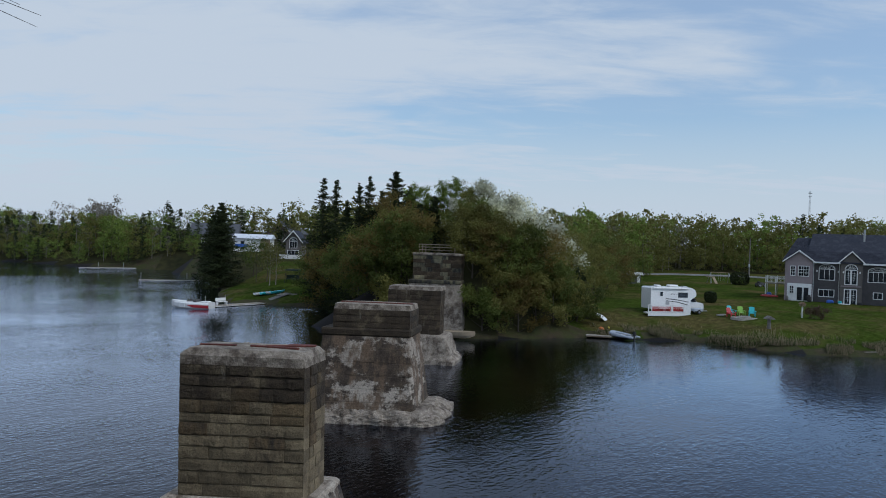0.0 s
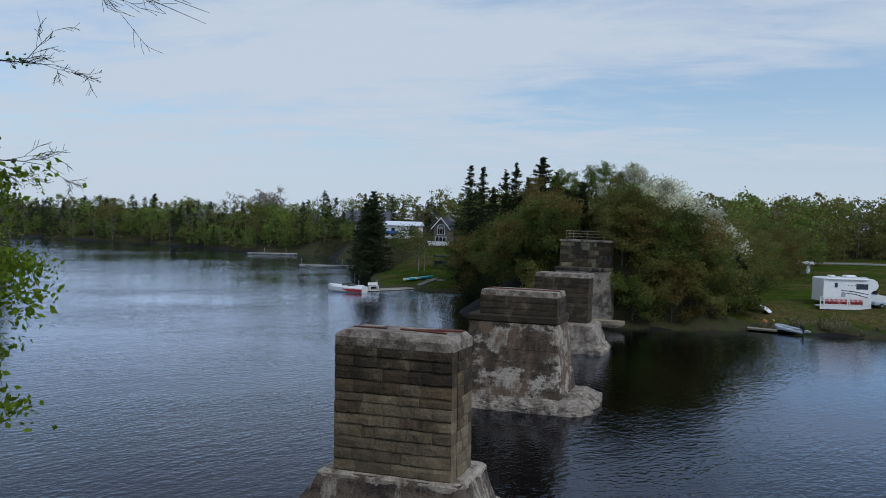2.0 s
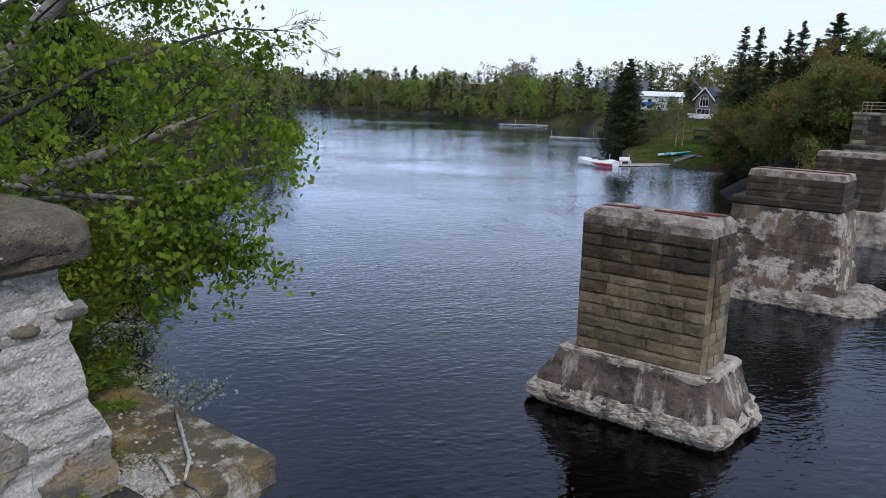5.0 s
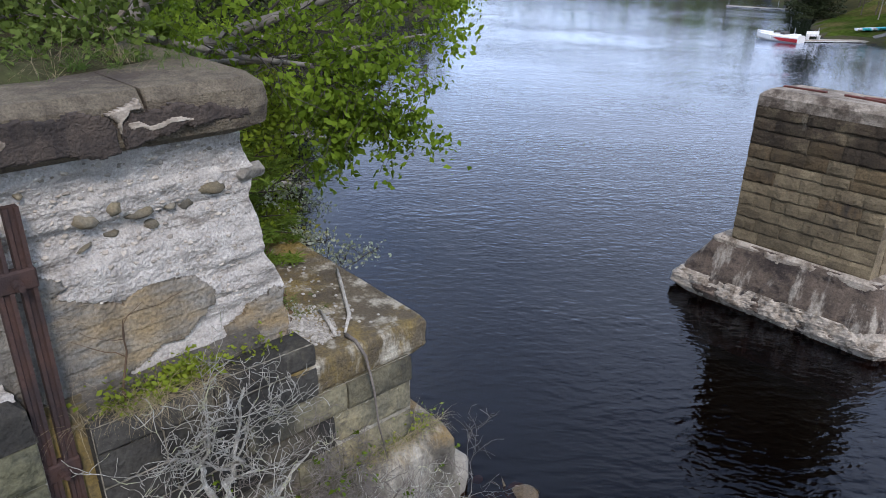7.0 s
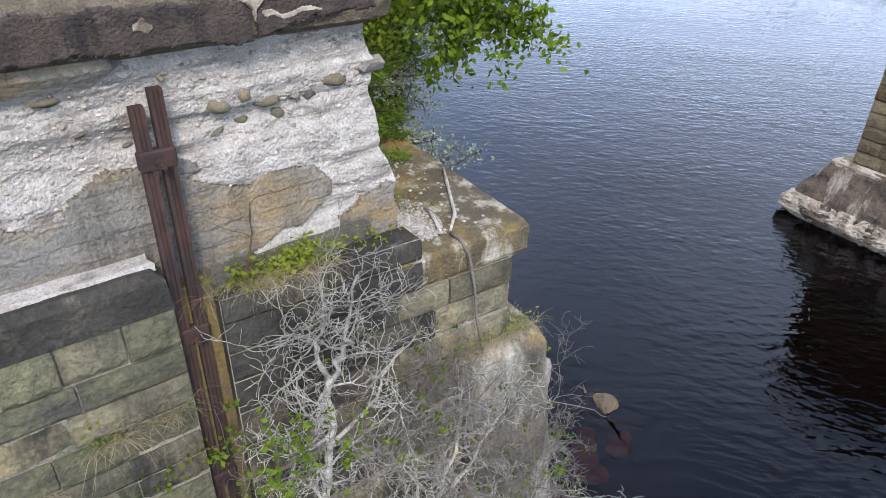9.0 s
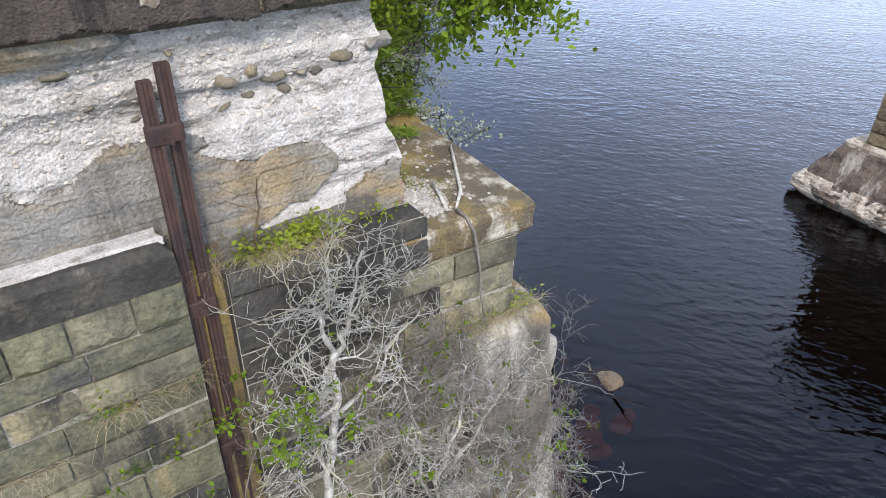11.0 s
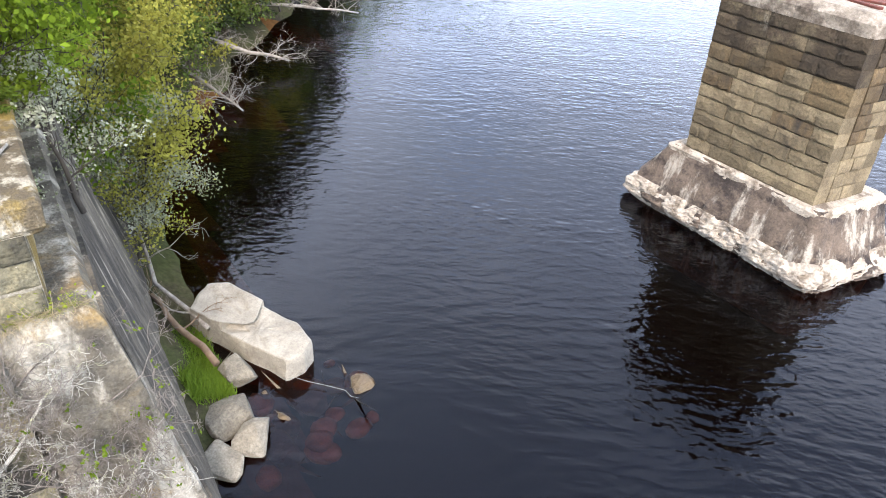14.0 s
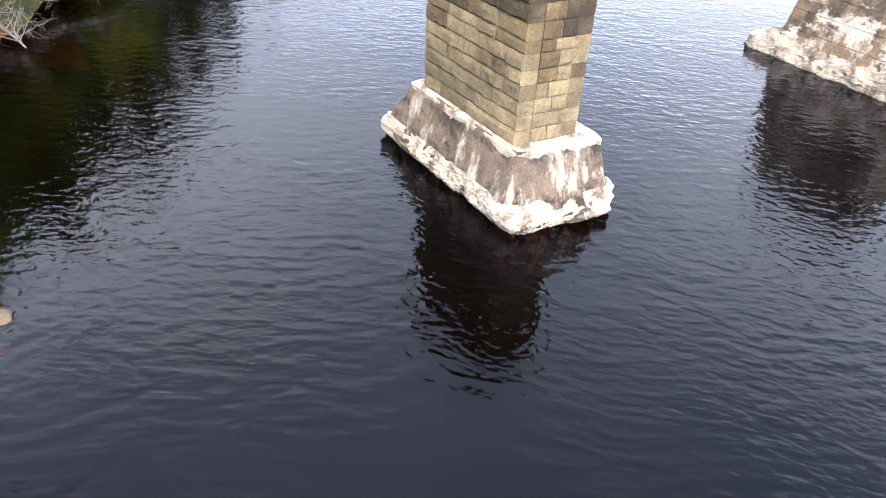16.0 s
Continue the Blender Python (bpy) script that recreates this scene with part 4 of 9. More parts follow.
# what is left of the smooth render on the spalled wall, as (y, z)
REMNANTS = ([(-0.8, 6.9), (-0.8, 7.55), (0.3, 7.5), (0.85, 7.52), (1.07, 7.42), (1.26, 7.47), (1.45, 7.67), (1.6, 7.72), (1.85, 7.70), (2.03, 7.74), (2.2, 7.65), (2.23, 7.57), (2.13, 7.53), (2.38, 7.42), (2.58, 7.36),
             (2.75, 7.43), (2.94, 7.44), (3.17, 7.36), (3.29, 7.22), (3.27, 7.07), (3.0, 6.9), (2.75, 6.85), (2.1, 6.55), (1.7, 6.55)],
            [(3.35, 6.81), (3.58, 6.94), (3.86, 7.04), (3.95, 7.0), (3.96, 6.5), (3.4, 6.5)])


def inside(outline, y, z):
    hit = False
    for (y0, z0), (y1, z1) in zip(outline, outline[1:] + outline[:1]):
        if (z0 > z) != (z1 > z) and y < (y1 - y0) * (z - z0) / (z1 - z0) + y0:
            hit = not hit
    return hit


def flush_coat(outline, x, deep, step=0.017, edge=0.045, boards=0.0):
    """A ragged-edged coat lying on a wall that faces +x."""
    ys, zs = [p[0] for p in outline], [p[1] for p in outline]
    ny, nz = int((max(ys) - min(ys)) / step) + 3, int((max(zs) - min(zs)) / step) + 3
    y0, z0 = min(ys) - step, min(zs) - step
    cells = set()
    for i in range(ny):
        for j in range(nz):
            y, z = y0 + (i + 0.5) * step, z0 + (j + 0.5) * step
            q = Vector((y * 5, z * 5, 2.0))
            if inside(outline, y + edge * (noise.noise(q) + 0.6 * noise.noise(q * 3.1)), z + edge * (noise.noise(q + Vector((9, 0, 0))) + 0.6 * noise.noise(q * 2.7))):
                cells.add((i, j))
    vs, fs, index = [], [], {}

    def corner(i, j, back):
        if (i, j, back) not in index:
            y, z = y0 + i * step, z0 + j * step
            ragged = any((i - a, j - b) not in cells for a in (0, 1) for b in (0, 1))
            out = 0.006 * noise.noise(Vector((y * 4, z * 9, 5))) + boards * (0.5 - ((z + 0.02 * noise.noise(Vector((y, 0, 0)))) / 0.165) % 1.0) - (0.012 if ragged else 0.0)
            j1, j2 = (0.35 * step * noise.noise(Vector((y * 31, z * 29, k))) * 2 for k in (3, 8))
            index[i, j, back] = len(vs)
            vs.append((x - deep if back else x + out, y + j1, z + j2))
        return index[i, j, back]

    for i, j in sorted(cells):
        fs.append((corner(i, j, 0), corner(i + 1, j, 0), corner(i + 1, j + 1, 0), corner(i, j + 1, 0)))
        for di, dj, p, q in ((-1, 0, (0, 1), (0, 0)), (1, 0, (1, 0), (1, 1)), (0, -1, (0, 0), (1, 0)), (0, 1, (1, 1), (0, 1))):
            if (i + di, j + dj) not in cells:
                a, b = (i + p[0], j + p[1]), (i + q[0], j + q[1])
                fs.append((corner(*b, 0), corner(*a, 0), corner(*a, 1), corner(*b, 1)))
    return Geo().add(vs, fs)


def build_abutment():
    rng = random.Random(11)
    ab = thing("near_abutment", "ruined stone and concrete bridge abutment with spalled white concrete", "abutment", (0, 0, 0))
    # capping slab in two lengths, with a crack between
    for a, b, r, sd in ((-4.2, 2.86, 0.05, 1.0), (2.875, 3.88, 0.26, 2.0)):
        lv = []
        for z, inset, am in ((8.50, 0.14, 0.05), (8.56, 0.03, 0.035), (8.70, 0.0, 0.02), (8.84, 0.02, 0.012), (8.91, 0.10, 0.01)):
            x1 = -5.07 - inset
            e = b - (inset if b > 3 else 0)
            lv.append(([(-6.3, a), (x1 - 0.02, a)] + [(x1 - r + r * math.cos(t), e - r + r * math.sin(t)) for t in np.linspace(0, math.pi / 2, 6)] + [(-8.0, e)] + [(-8.0, a)], z, am))
        put("cap_slab", poly_solid(lv, 220, sd, 2.2, 4), MAT["slab"], ab, "brown exposed-aggregate concrete capping slab")
    # the dark weathered skin left on the lower half of its face, broken along the crack
    for outline in ([(-3.2, 8.55), (-3.2, 8.86), (-1.5, 8.84), (0.2, 8.87), (1.1, 8.83), (1.75, 8.85), (2.1, 8.81), (2.4, 8.825), (2.57, 8.80), (2.63, 8.74), (2.655, 8.66), (2.64, 8.56), (2.5, 8.53), (2.2, 8.575), (1.9, 8.56), (1.5, 8.58), (0.6, 8.55), (-1.0, 8.57)],
                    [(2.69, 8.58), (2.68, 8.70), (2.75, 8.77), (2.86, 8.80), (2.88, 8.80), (3.3, 8.77), (3.55, 8.72), (3.6, 8.66), (3.3, 8.66), (3.13, 8.65), (2.95, 8.60), (2.8, 8.57)]):
        put("slab_skin", flush_coat(outline, -5.052, 0.10, step=0.014, edge=0.04), MAT["slab_skin"], ab, "dark weathered skin on the face of the slab")
    for outline in ([(2.58, 8.805), (2.72, 8.81), (2.80, 8.875), (2.815, 8.82), (2.75, 8.785), (2.70, 8.74), (2.68, 8.66), (2.66, 8.74)],
                    [(2.72, 8.735), (2.80, 8.735), (2.85, 8.70), (2.95, 8.70), (3.17, 8.705), (3.14, 8.675), (3.0, 8.665), (2.9, 8.635), (2.82, 8.67), (2.74, 8.68)],
                    [(1.86, 8.74), (1.93, 8.79), (1.97, 8.74), (2.02, 8.71), (1.98, 8.67), (1.93, 8.70), (1.88, 8.69)]):
        put("lime_patch", flush_coat(outline, -5.0445, 0.07, step=0.008, edge=0.03), MAT["lime_white"], ab, "white lime patch where the slab has spalled")
    put("bedding_layer", poly_solid([([(-6.2, -3.0), (-5.24, -3.0), (-5.23, 1.62), (-5.5, 1.75), (-6.2, 1.75)], 8.36, 0.05), ([(-6.2, -3.0), (-5.15, -3.0), (-5.16, 1.74), (-5.5, 1.9), (-6.2, 1.9)], 8.46, 0.06), ([(-6.2, -3.0), (-5.13, -3.0), (-5.14, 1.7), (-5.5, 1.86), (-6.2, 1.86)], 8.55, 0.04)], 240, 12.0, 2.6, 5), MAT["render_coat"], ab, "broken grey bedding layer under the capping slab")
    # spalled back wall
    ends = ((6.3, 3.99), (6.7, 3.96), (7.03, 3.93), (7.4, 3.80), (7.9, 3.70), (8.13, 3.75), (8.3, 3.66), (8.6, 3.60))

    def wall_x(y, z):
        q = Vector((3.3, y * 1.1, z * 2.6))
        lay = noise.noise(Vector((0.4, y * 0.35, z * 5.0)))
        k = 0.040 * noise.noise(q) + 0.034 * noise.noise(q * 2.7) + 0.016 * noise.noise(Vector((9, y * 8, z * 13))) + 0.008 * noise.noise(Vector((4, y * 19, z * 26))) + 0.006 * noise.noise(Vector((7, y * 41, z * 47)))
        k += 0.030 * min(1, max(0, lay * 3)) - 0.015 * min(1, max(0, -lay * 3 - 0.5)) - 0.015
        if any(inside(q, y, z) for q in REMNANTS):
            return -5.37
        return -5.33 + k - 0.03 * (z - 7.2) + 0.11 * min(1, max(0, (z - 7.95) / 0.5))

    def face(u, v):
        z = 6.3 + v * 2.28
        ye = float(np.interp(z, [q[0] for q in ends], [q[1] for q in ends])) + 0.03 * noise.noise(Vector((1, 2, z * 5)))
        uu = min(u / 0.86, 1)
        y = -2.2 + (ye + 2.2) * (uu ** 0.7)
        x = wall_x(y, z)
        if u > 0.86:
            f = (u - 0.86) / 0.14
            x -= f * 1.3
            y += 0.06 * noise.noise(Vector((x * 2.5, 5, z * 3)))
        return (x, y, z)

    put("back_wall", Geo().grid(face, 330, 130), MAT["white_rough"], ab, "spalled white rubble concrete back wall", smooth=False)
    put("wall_core", Geo().box(-7.6, -5.6, -4.2, 3.4, 5.0, 8.5), MAT["mortar"], ab)
    for y, z, w, h in ((3.37, 8.07, 0.125, 0.065), (3.17, 7.98, 0.065, 0.06), (2.80, 8.0, 0.105, 0.05), (2.42, 8.05, 0.10, 0.065), (2.61, 8.10, 0.065, 0.055), (2.89, 7.87, 0.07, 0.045),
                       (3.03, 8.0, 0.05, 0.035), (2.40, 7.83, 0.06, 0.03), (2.60, 7.88, 0.055, 0.03), (1.50, 8.02, 0.04, 0.025), (1.36, 8.28, 0.10, 0.03), (2.05, 8.33, 0.03, 0.025), (1.78, 7.86, 0.05, 0.02)):
        white = y > 3.6
        put("embedded_cobble", pebble(rng, (wall_x(y, z) - 0.018, y, z), 1, squash=(0.055, w * rng.uniform(0.9, 1.1), h * rng.uniform(0.85, 1.05)), lump=0.5, turn=0), MAT["white_rough" if white else "cobble"], ab, "" if white else "rounded brown cobble set in the concrete", smooth=not white)
    grit = Geo()
    for _ in range(1500):
        y, z = rng.uniform(-0.8, 3.6), rng.uniform(7.0, 8.5)
        r = rng.choice((0.006, 0.008, 0.01, 0.014, 0.02)) * rng.uniform(0.7, 1.3)
        c = (wall_x(y, z) - 0.1 * r, y, z)
        ex = [(c[0] + r, c[1], c[2]), (c[0] - r, c[1], c[2])] + [(c[0] + rng.uniform(-0.3, 0.5) * r, c[1] + 1.2 * r * math.cos(a) * rng.uniform(0.7, 1.3), c[2] + r * math.sin(a) * rng.uniform(0.6, 1.1)) for a in (0, 1.05, 2.09, 3.14, 4.19, 5.24)]
        grit.add(ex, [(0, 2 + k, 2 + (k + 1) % 6) for k in range(6)] + [(1, 2 + (k + 1) % 6, 2 + k) for k in range(6)])
    tagged(put("wall_grit", grit, MAT["grit"], ab, "small pebbles and grit showing in the spalled concrete"), kind="stuff")
    put("loose_chunk", angular_rock(rng, (-5.36, 3.72, 8.12), 0.15, (0.8, 1.0, 0.6)), MAT["render_coat"], ab, "grey loose chunk jutting from the wall end")
    for outline in REMNANTS:
        put("render_remnant", flush_coat(outline, -5.315, 0.07, boards=0.007), MAT["render_coat"], ab, "stained remnant of smooth board-marked render")
    # masonry of the side wall
    def left_x(y, z):
        return -5.06 + 0.035 * (7.0 - z)

    put("ledge_cap", poly_solid([([(-5.6, -4.2), (-5.02, -4.2), (-5.02, 1.78), (-5.6, 1.78)], 6.70, 0.015), ([(-5.6, -4.2), (-5.03, -4.2), (-5.03, 1.76), (-5.6, 1.76)], 6.96, 0.015), ([(-5.6, -4.2), (-5.10, -4.2), (-5.10, 1.7), (-5.6, 1.7)], 7.02, 0.02)], 120, 4.0, 2), MAT["black_stone"], ab, "blackened ledge stone with white lime on top")
    wall_stones(ab, -2.4, 1.78, 6.70, 3.1, 12, left_x, rng, lambda h, m: rng.choice(["grey_stone", "grey_stone", "mossy_stone"]), 0.62)
    put("lime_crust", poly_solid([([(-5.45, -4.2), (-5.13, -4.2), (-5.13, 1.74), (-5.45, 1.74)], 7.0, 0.05), ([(-5.45, -4.2), (-5.17, -4.2), (-5.17, 1.7), (-5.45, 1.7)], 7.05, 0.06)], 200, 14.0, 4), MAT["white_rough"], ab, "white lime crust along the ledge")
    put("side_core", Geo().box(-7.2, -5.2, -4.0, 3.6, 1.5, 6.75), MAT["mortar"], ab)
    put("stained_recess", poly_solid([([(-5.5, 1.7), (-5.02, 1.76), (-5.0, 2.16), (-5.5, 2.18)], 2.4, 0.015), ([(-5.5, 1.7), (-5.20, 1.76), (-5.18, 2.16), (-5.5, 2.18)], 6.75, 0.015)], 60, 5.0), MAT["ochre"], ab, "ochre-stained recess behind the iron bars")

    def right_x(y, z):
        return -5.03 + 0.06 * (y - 2.05) + 0.035 * (6.6 - z)

    wall_stones(ab, 2.11, 3.95, 6.62, 6.08, 2, right_x, rng, lambda h, m: "black_stone", 0.85)
    wall_stones(ab, 2.11, 5.02, 6.08, 5.08, 3, right_x, rng, lambda h, m: "black_stone" if m < 3.6 else "grey_stone", 0.9)
    wall_stones(ab, 2.11, 4.45, 5.08, 1.5, 9, lambda y, z: right_x(y, z) + 0.03, rng, lambda h, m: rng.choice(["black_stone", "black_stone", "grey_stone"]) if m < 4.0 else "grey_stone", 1.1)
    # bridge seat
    put("bridge_seat", poly_solid([([(-11.5, 3.6), (-4.96, 3.75), (-4.90, 5.18), (-11.5, 5.62)], 6.03, 0.04), ([(-11.5, 3.6), (-4.92, 3.7), (-4.85, 5.23), (-11.5, 5.68)], 6.12, 0.03),
                                   ([(-11.5, 3.6), (-4.90, 3.7), (-4.84, 5.25), (-11.5, 5.7)], 6.37, 0.015), ([(-11.5, 3.6), (-4.93, 3.7), (-4.87, 5.21), (-11.5, 5.66)], 6.43, 0.008)], 260, 7.0, 1.6), MAT["seat"], ab, "ochre-stained concrete bridge seat slab")
    put("seat_wall", poly_solid([([(-11.3, 3.0), (-4.99, 3.6), (-4.94, 5.05), (-11.3, 5.5)], 4.9, 0.03), ([(-11.3, 3.0), (-5.0, 3.6), (-4.96, 5.02), (-11.3, 5.48)], 6.05, 0.03)], 200, 8.0), MAT["seat"], ab)
    put("lower_tier", poly_solid([([(-14.5, 4.4), (-4.62, 4.3), (-4.5, 6.42), (-9.2, 6.9), (-14.5, 7.75)], -1.0, 0.05), ([(-14.5, 4.4), (-4.66, 4.3), (-4.54, 6.3), (-9.2, 6.75), (-14.5, 7.6)], 0.3, 0.06),
                                  ([(-14.5, 4.4), (-4.74, 4.3), (-4.62, 5.48), (-9.2, 5.85), (-14.5, 6.5)], 4.9, 0.04), ([(-14.5, 4.4), (-4.80, 4.3), (-4.70, 5.38), (-9.2, 5.75), (-14.5, 6.4)], 5.12, 0.02)], 300, 9.0, 1.3, 12), MAT["tier"], ab, "stained lower tier of the abutment")
    put("river_face", poly_solid([([(-14.3, 6.5), (-4.60, 5.6), (-4.56, 6.46), (-9.2, 6.98), (-14.3, 7.8)], -0.8, 0.03), ([(-14.3, 6.4), (-4.64, 5.5), (-4.60, 6.36), (-9.2, 6.84), (-14.3, 7.66)], 0.3, 0.04),
                                  ([(-14.3, 5.4), (-4.80, 4.9), (-4.76, 5.52), (-9.2, 5.92), (-14.3, 6.56)], 4.95, 0.02)], 260, 10.0, 1.5, 10), MAT["black_wall"], ab, "blackened river face with white streaks")
    # loose things on the seat
    for pts, r in (([(-6.22, 5.19, 6.47), (-5.93, 5.02, 6.47), (-5.62, 4.83, 6.48), (-5.33, 4.66, 6.47), (-5.09, 4.42, 6.46)], 0.035), ([(-5.60, 4.5, 6.46), (-5.35, 4.42, 6.47), (-5.10, 4.32, 6.46)], 0.034)):
        st = thing("driftwood_stick", "bleached bare stick lying on the concrete seat", "stick", pts[0], group="sticks on the seat")
        put("branch", Geo().tube([Vector(p) - Vector(pts[0]) for p in pts], [r * 0.46, r * 0.56, r * 0.50, r * 0.60, r * 0.34][:len(pts)], 8), MAT["bleached"], st, smooth=True)
    rt = thing("hanging_root", "thin grey root trailing down the abutment face", "root", (-5.05, 4.4, 6.46))
    put("stem", Geo().tube([(0, 0, 0), (0.14, 0.0, 0.0), (0.26, 0.02, -0.12), (0.3, 0.08, -0.5), (0.34, 0.1, -0.9), (0.4, 0.16, -1.3)], [0.024, 0.018, 0.015, 0.012, 0.009, 0.005], 6), MAT["grey_twig"], rt, smooth=True)
    gr = Geo()
    for _ in range(1500):
        k = rng.random() ** 0.7
        a = rng.uniform(0, 6.28)
        x, y = -5.42 + 0.45 * k * math.cos(a) - 0.15 * k, 4.22 + 0.32 * k * math.sin(a)
        if x < -4.95:
            s = rng.choice((rng.uniform(0.003, 0.008), rng.uniform(0.004, 0.014)))
            gr.box(x - s, x + s, y - s * 0.8, y + s * 0.8, 6.43, 6.43 + s * 1.1, 0.0, Matrix.Translation((x, y, 0)) @ Matrix.Rotation(a, 4, "Z") @ Matrix.Translation((-x, -y, 0)))
    for _ in range(160):
        x, y = rng.uniform(-7.0, -5.1), rng.uniform(4.0, 5.0)
        s = rng.uniform(0.006, 0.018)
        gr.box(x - s, x + s, y - s, y + s, 6.43, 6.43 + s, s * 0.3)
    tagged(put("rubble_chips", gr, MAT["chips"]), "white concrete chips scattered on the bridge seat", "rubble", kind="stuff")
    # iron tie bars
    br = thing("iron_tie_bars", "pair of rusted iron bars bolted together against the wall", "iron bars", (-5.14, 1.9, 0))
    for dy, top in ((-0.065, 8.2), (0.07, 8.3)):
        g = Geo()
        lean = lambda z: 0.02 * (6.5 - z)
        sec = ((0.03, -0.045), (0.03, -0.02), (0.012, -0.012), (0.012, 0.012), (0.03, 0.02), (0.03, 0.045), (-0.04, 0.045), (-0.04, -0.045))
        g.loft([[(cx + lean(z), dy + cy, z) for cx, cy in sec] for z in (3.4, 5.0, 6.5, top)])
        put("bar", g, MAT["rust"], br)
    for z in (7.82, 6.33, 4.7):
        cl = put("clamp", Geo().box(-0.045, 0.04, -0.125, 0.13, z - 0.075, z + 0.075, 0.015, Matrix.Translation((0.02 * (6.5 - z), 0, 0))), MAT["rust"], br)
        put("bolt", Geo().tube([(0.03, 0, z), (0.10, 0, z)], 0.035, 6).tube([(0.10, 0, z), (0.14, 0.0, z)], 0.02, 6), MAT["rust"], cl)


MAT["grit"] = surface("grit", (0.40, 0.355, 0.30), (0.26, 0.225, 0.185), 9, vary=0.4, island=True, bump=0.2)
MAT["bleached"] = surface("bleached_wood_stick", (0.56, 0.52, 0.46), (0.36, 0.325, 0.28), 14, vary=0.1, bump=0.8, bump_scale=45, grain=0.35, grain_scale=50)
MAT["ochre"] = surface("ochre_stain", (0.185, 0.130, 0.040), (0.105, 0.080, 0.042), 3, patch=(0.065, 0.055, 0.038), patch_cut=0.52, patch_scale=2.0, patch_soft=0.1, grain=0.3, stretch=(1, 1, 0.3), vary=0, bump=0.3)
MAT["chips"] = surface("concrete_chips", (0.40, 0.37, 0.33), (0.25, 0.23, 0.195), 9, vary=0.3, island=True, bump=0.2)
build_abutment()


# ---- growing things ----
def grow(rng, p, d, length, radius, depth, wood, tips, kids=4, spread=0.7, lift=0.1, wiggle=0.25, shrink=0.6, steps=4, sides=5, thin=0.003, fine=True):
    """A branch with its side branches; wood collects tubes, tips the points where leaves sit."""
    pts, rad = [Vector(p)], [radius]
    d = Vector(d).normalized()
    for k in range(steps):
        d = (d + Vector((rng.gauss(0, wiggle), rng.gauss(0, wiggle), rng.gauss(0, wiggle) + lift)) * 0.6).normalized()
        pts.append(pts[-1] + d * length / steps)
        rad.append(max(thin, radius * (1 - 0.75 * (k + 1) / steps)))
    if fine or depth > 0:
        wood.tube(pts, rad, sides if depth > 1 else 3, cap=False)
    if depth <= 0:
        tips += pts[1:]
        return
    if depth == 1:
        tips += pts[2:]
    for k in range(kids):
        f = rng.uniform(0.25, 1.0) if k else 1.0
        i = min(int(f * steps), steps - 1)
        q = pts[i].lerp(pts[i + 1], f * steps - i) if f < 1 else pts[-1]
        side = Vector((rng.gauss(0, 1), rng.gauss(0, 1), rng.gauss(0, 0.6)))
        nd = (d * (1 - spread * 0.5) + side.normalized() * spread).normalized()
        grow(rng, q, nd, length * shrink * rng.uniform(0.7, 1.2), rad[min(i + 1, steps)] * 0.75, depth - 1, wood, tips, kids, spread, lift, wiggle, shrink, steps, sides, thin, fine)


def deciduous(seed, h, r, base=0.25, limbs=8, leaf_n=2200, leaf=0.28, trunk=0.16, lean=(0, 0), loose=0.16, fine=False):
    """Wood and leaf corners of a broad-leaved tree at the origin."""
    rng, nrng = random.Random(seed), np.random.default_rng(seed)
    wood, tips = Geo(), []
    n = 7
    pts = [Vector((lean[0] * (k / n) ** 1.5 + rng.gauss(0, 0.05) * h * 0.15 * (k > 0), lean[1] * (k / n) ** 1.5 + rng.gauss(0, 0.05) * h * 0.15 * (k > 0), h * 0.92 * k / n - 0.15)) for k in range(n + 1)]
    wood.tube(pts, [max(0.015, trunk * (1 - 0.9 * k / n)) for k in range(n + 1)], 7, cap=False)
    for k in range(limbs):
        f = base + (0.95 - base) * (k + rng.random()) / limbs
        i = min(int(f * n), n - 1)
        q = pts[i].lerp(pts[i + 1], f * n - i)
        a = 2.4 * k + rng.uniform(-0.5, 0.5)
        prof = math.sin(math.pi * min(1, 0.18 + 0.85 * (f - base) / (1 - base))) ** 0.7
        grow(rng, q, (math.cos(a), math.sin(a), 0.35 + 0.6 * f), r * (0.55 + 0.6 * prof), trunk * 0.42 * (1.1 - f), 2, wood, tips, 4, 0.75, 0.12, 0.22, 0.5, 3, 3, 0.008, fine)
    tips += pts[-2:] * 4
    t = np.array([tuple(p) for p in tips])
    c = t[nrng.integers(0, len(t), leaf_n)] + nrng.normal(0, r * loose, (leaf_n, 3)) * np.array([1, 1, 0.75])
    c = c[c[:, 2] > h * base * 0.45]
    return wood, leaf_quads(nrng, c, leaf)


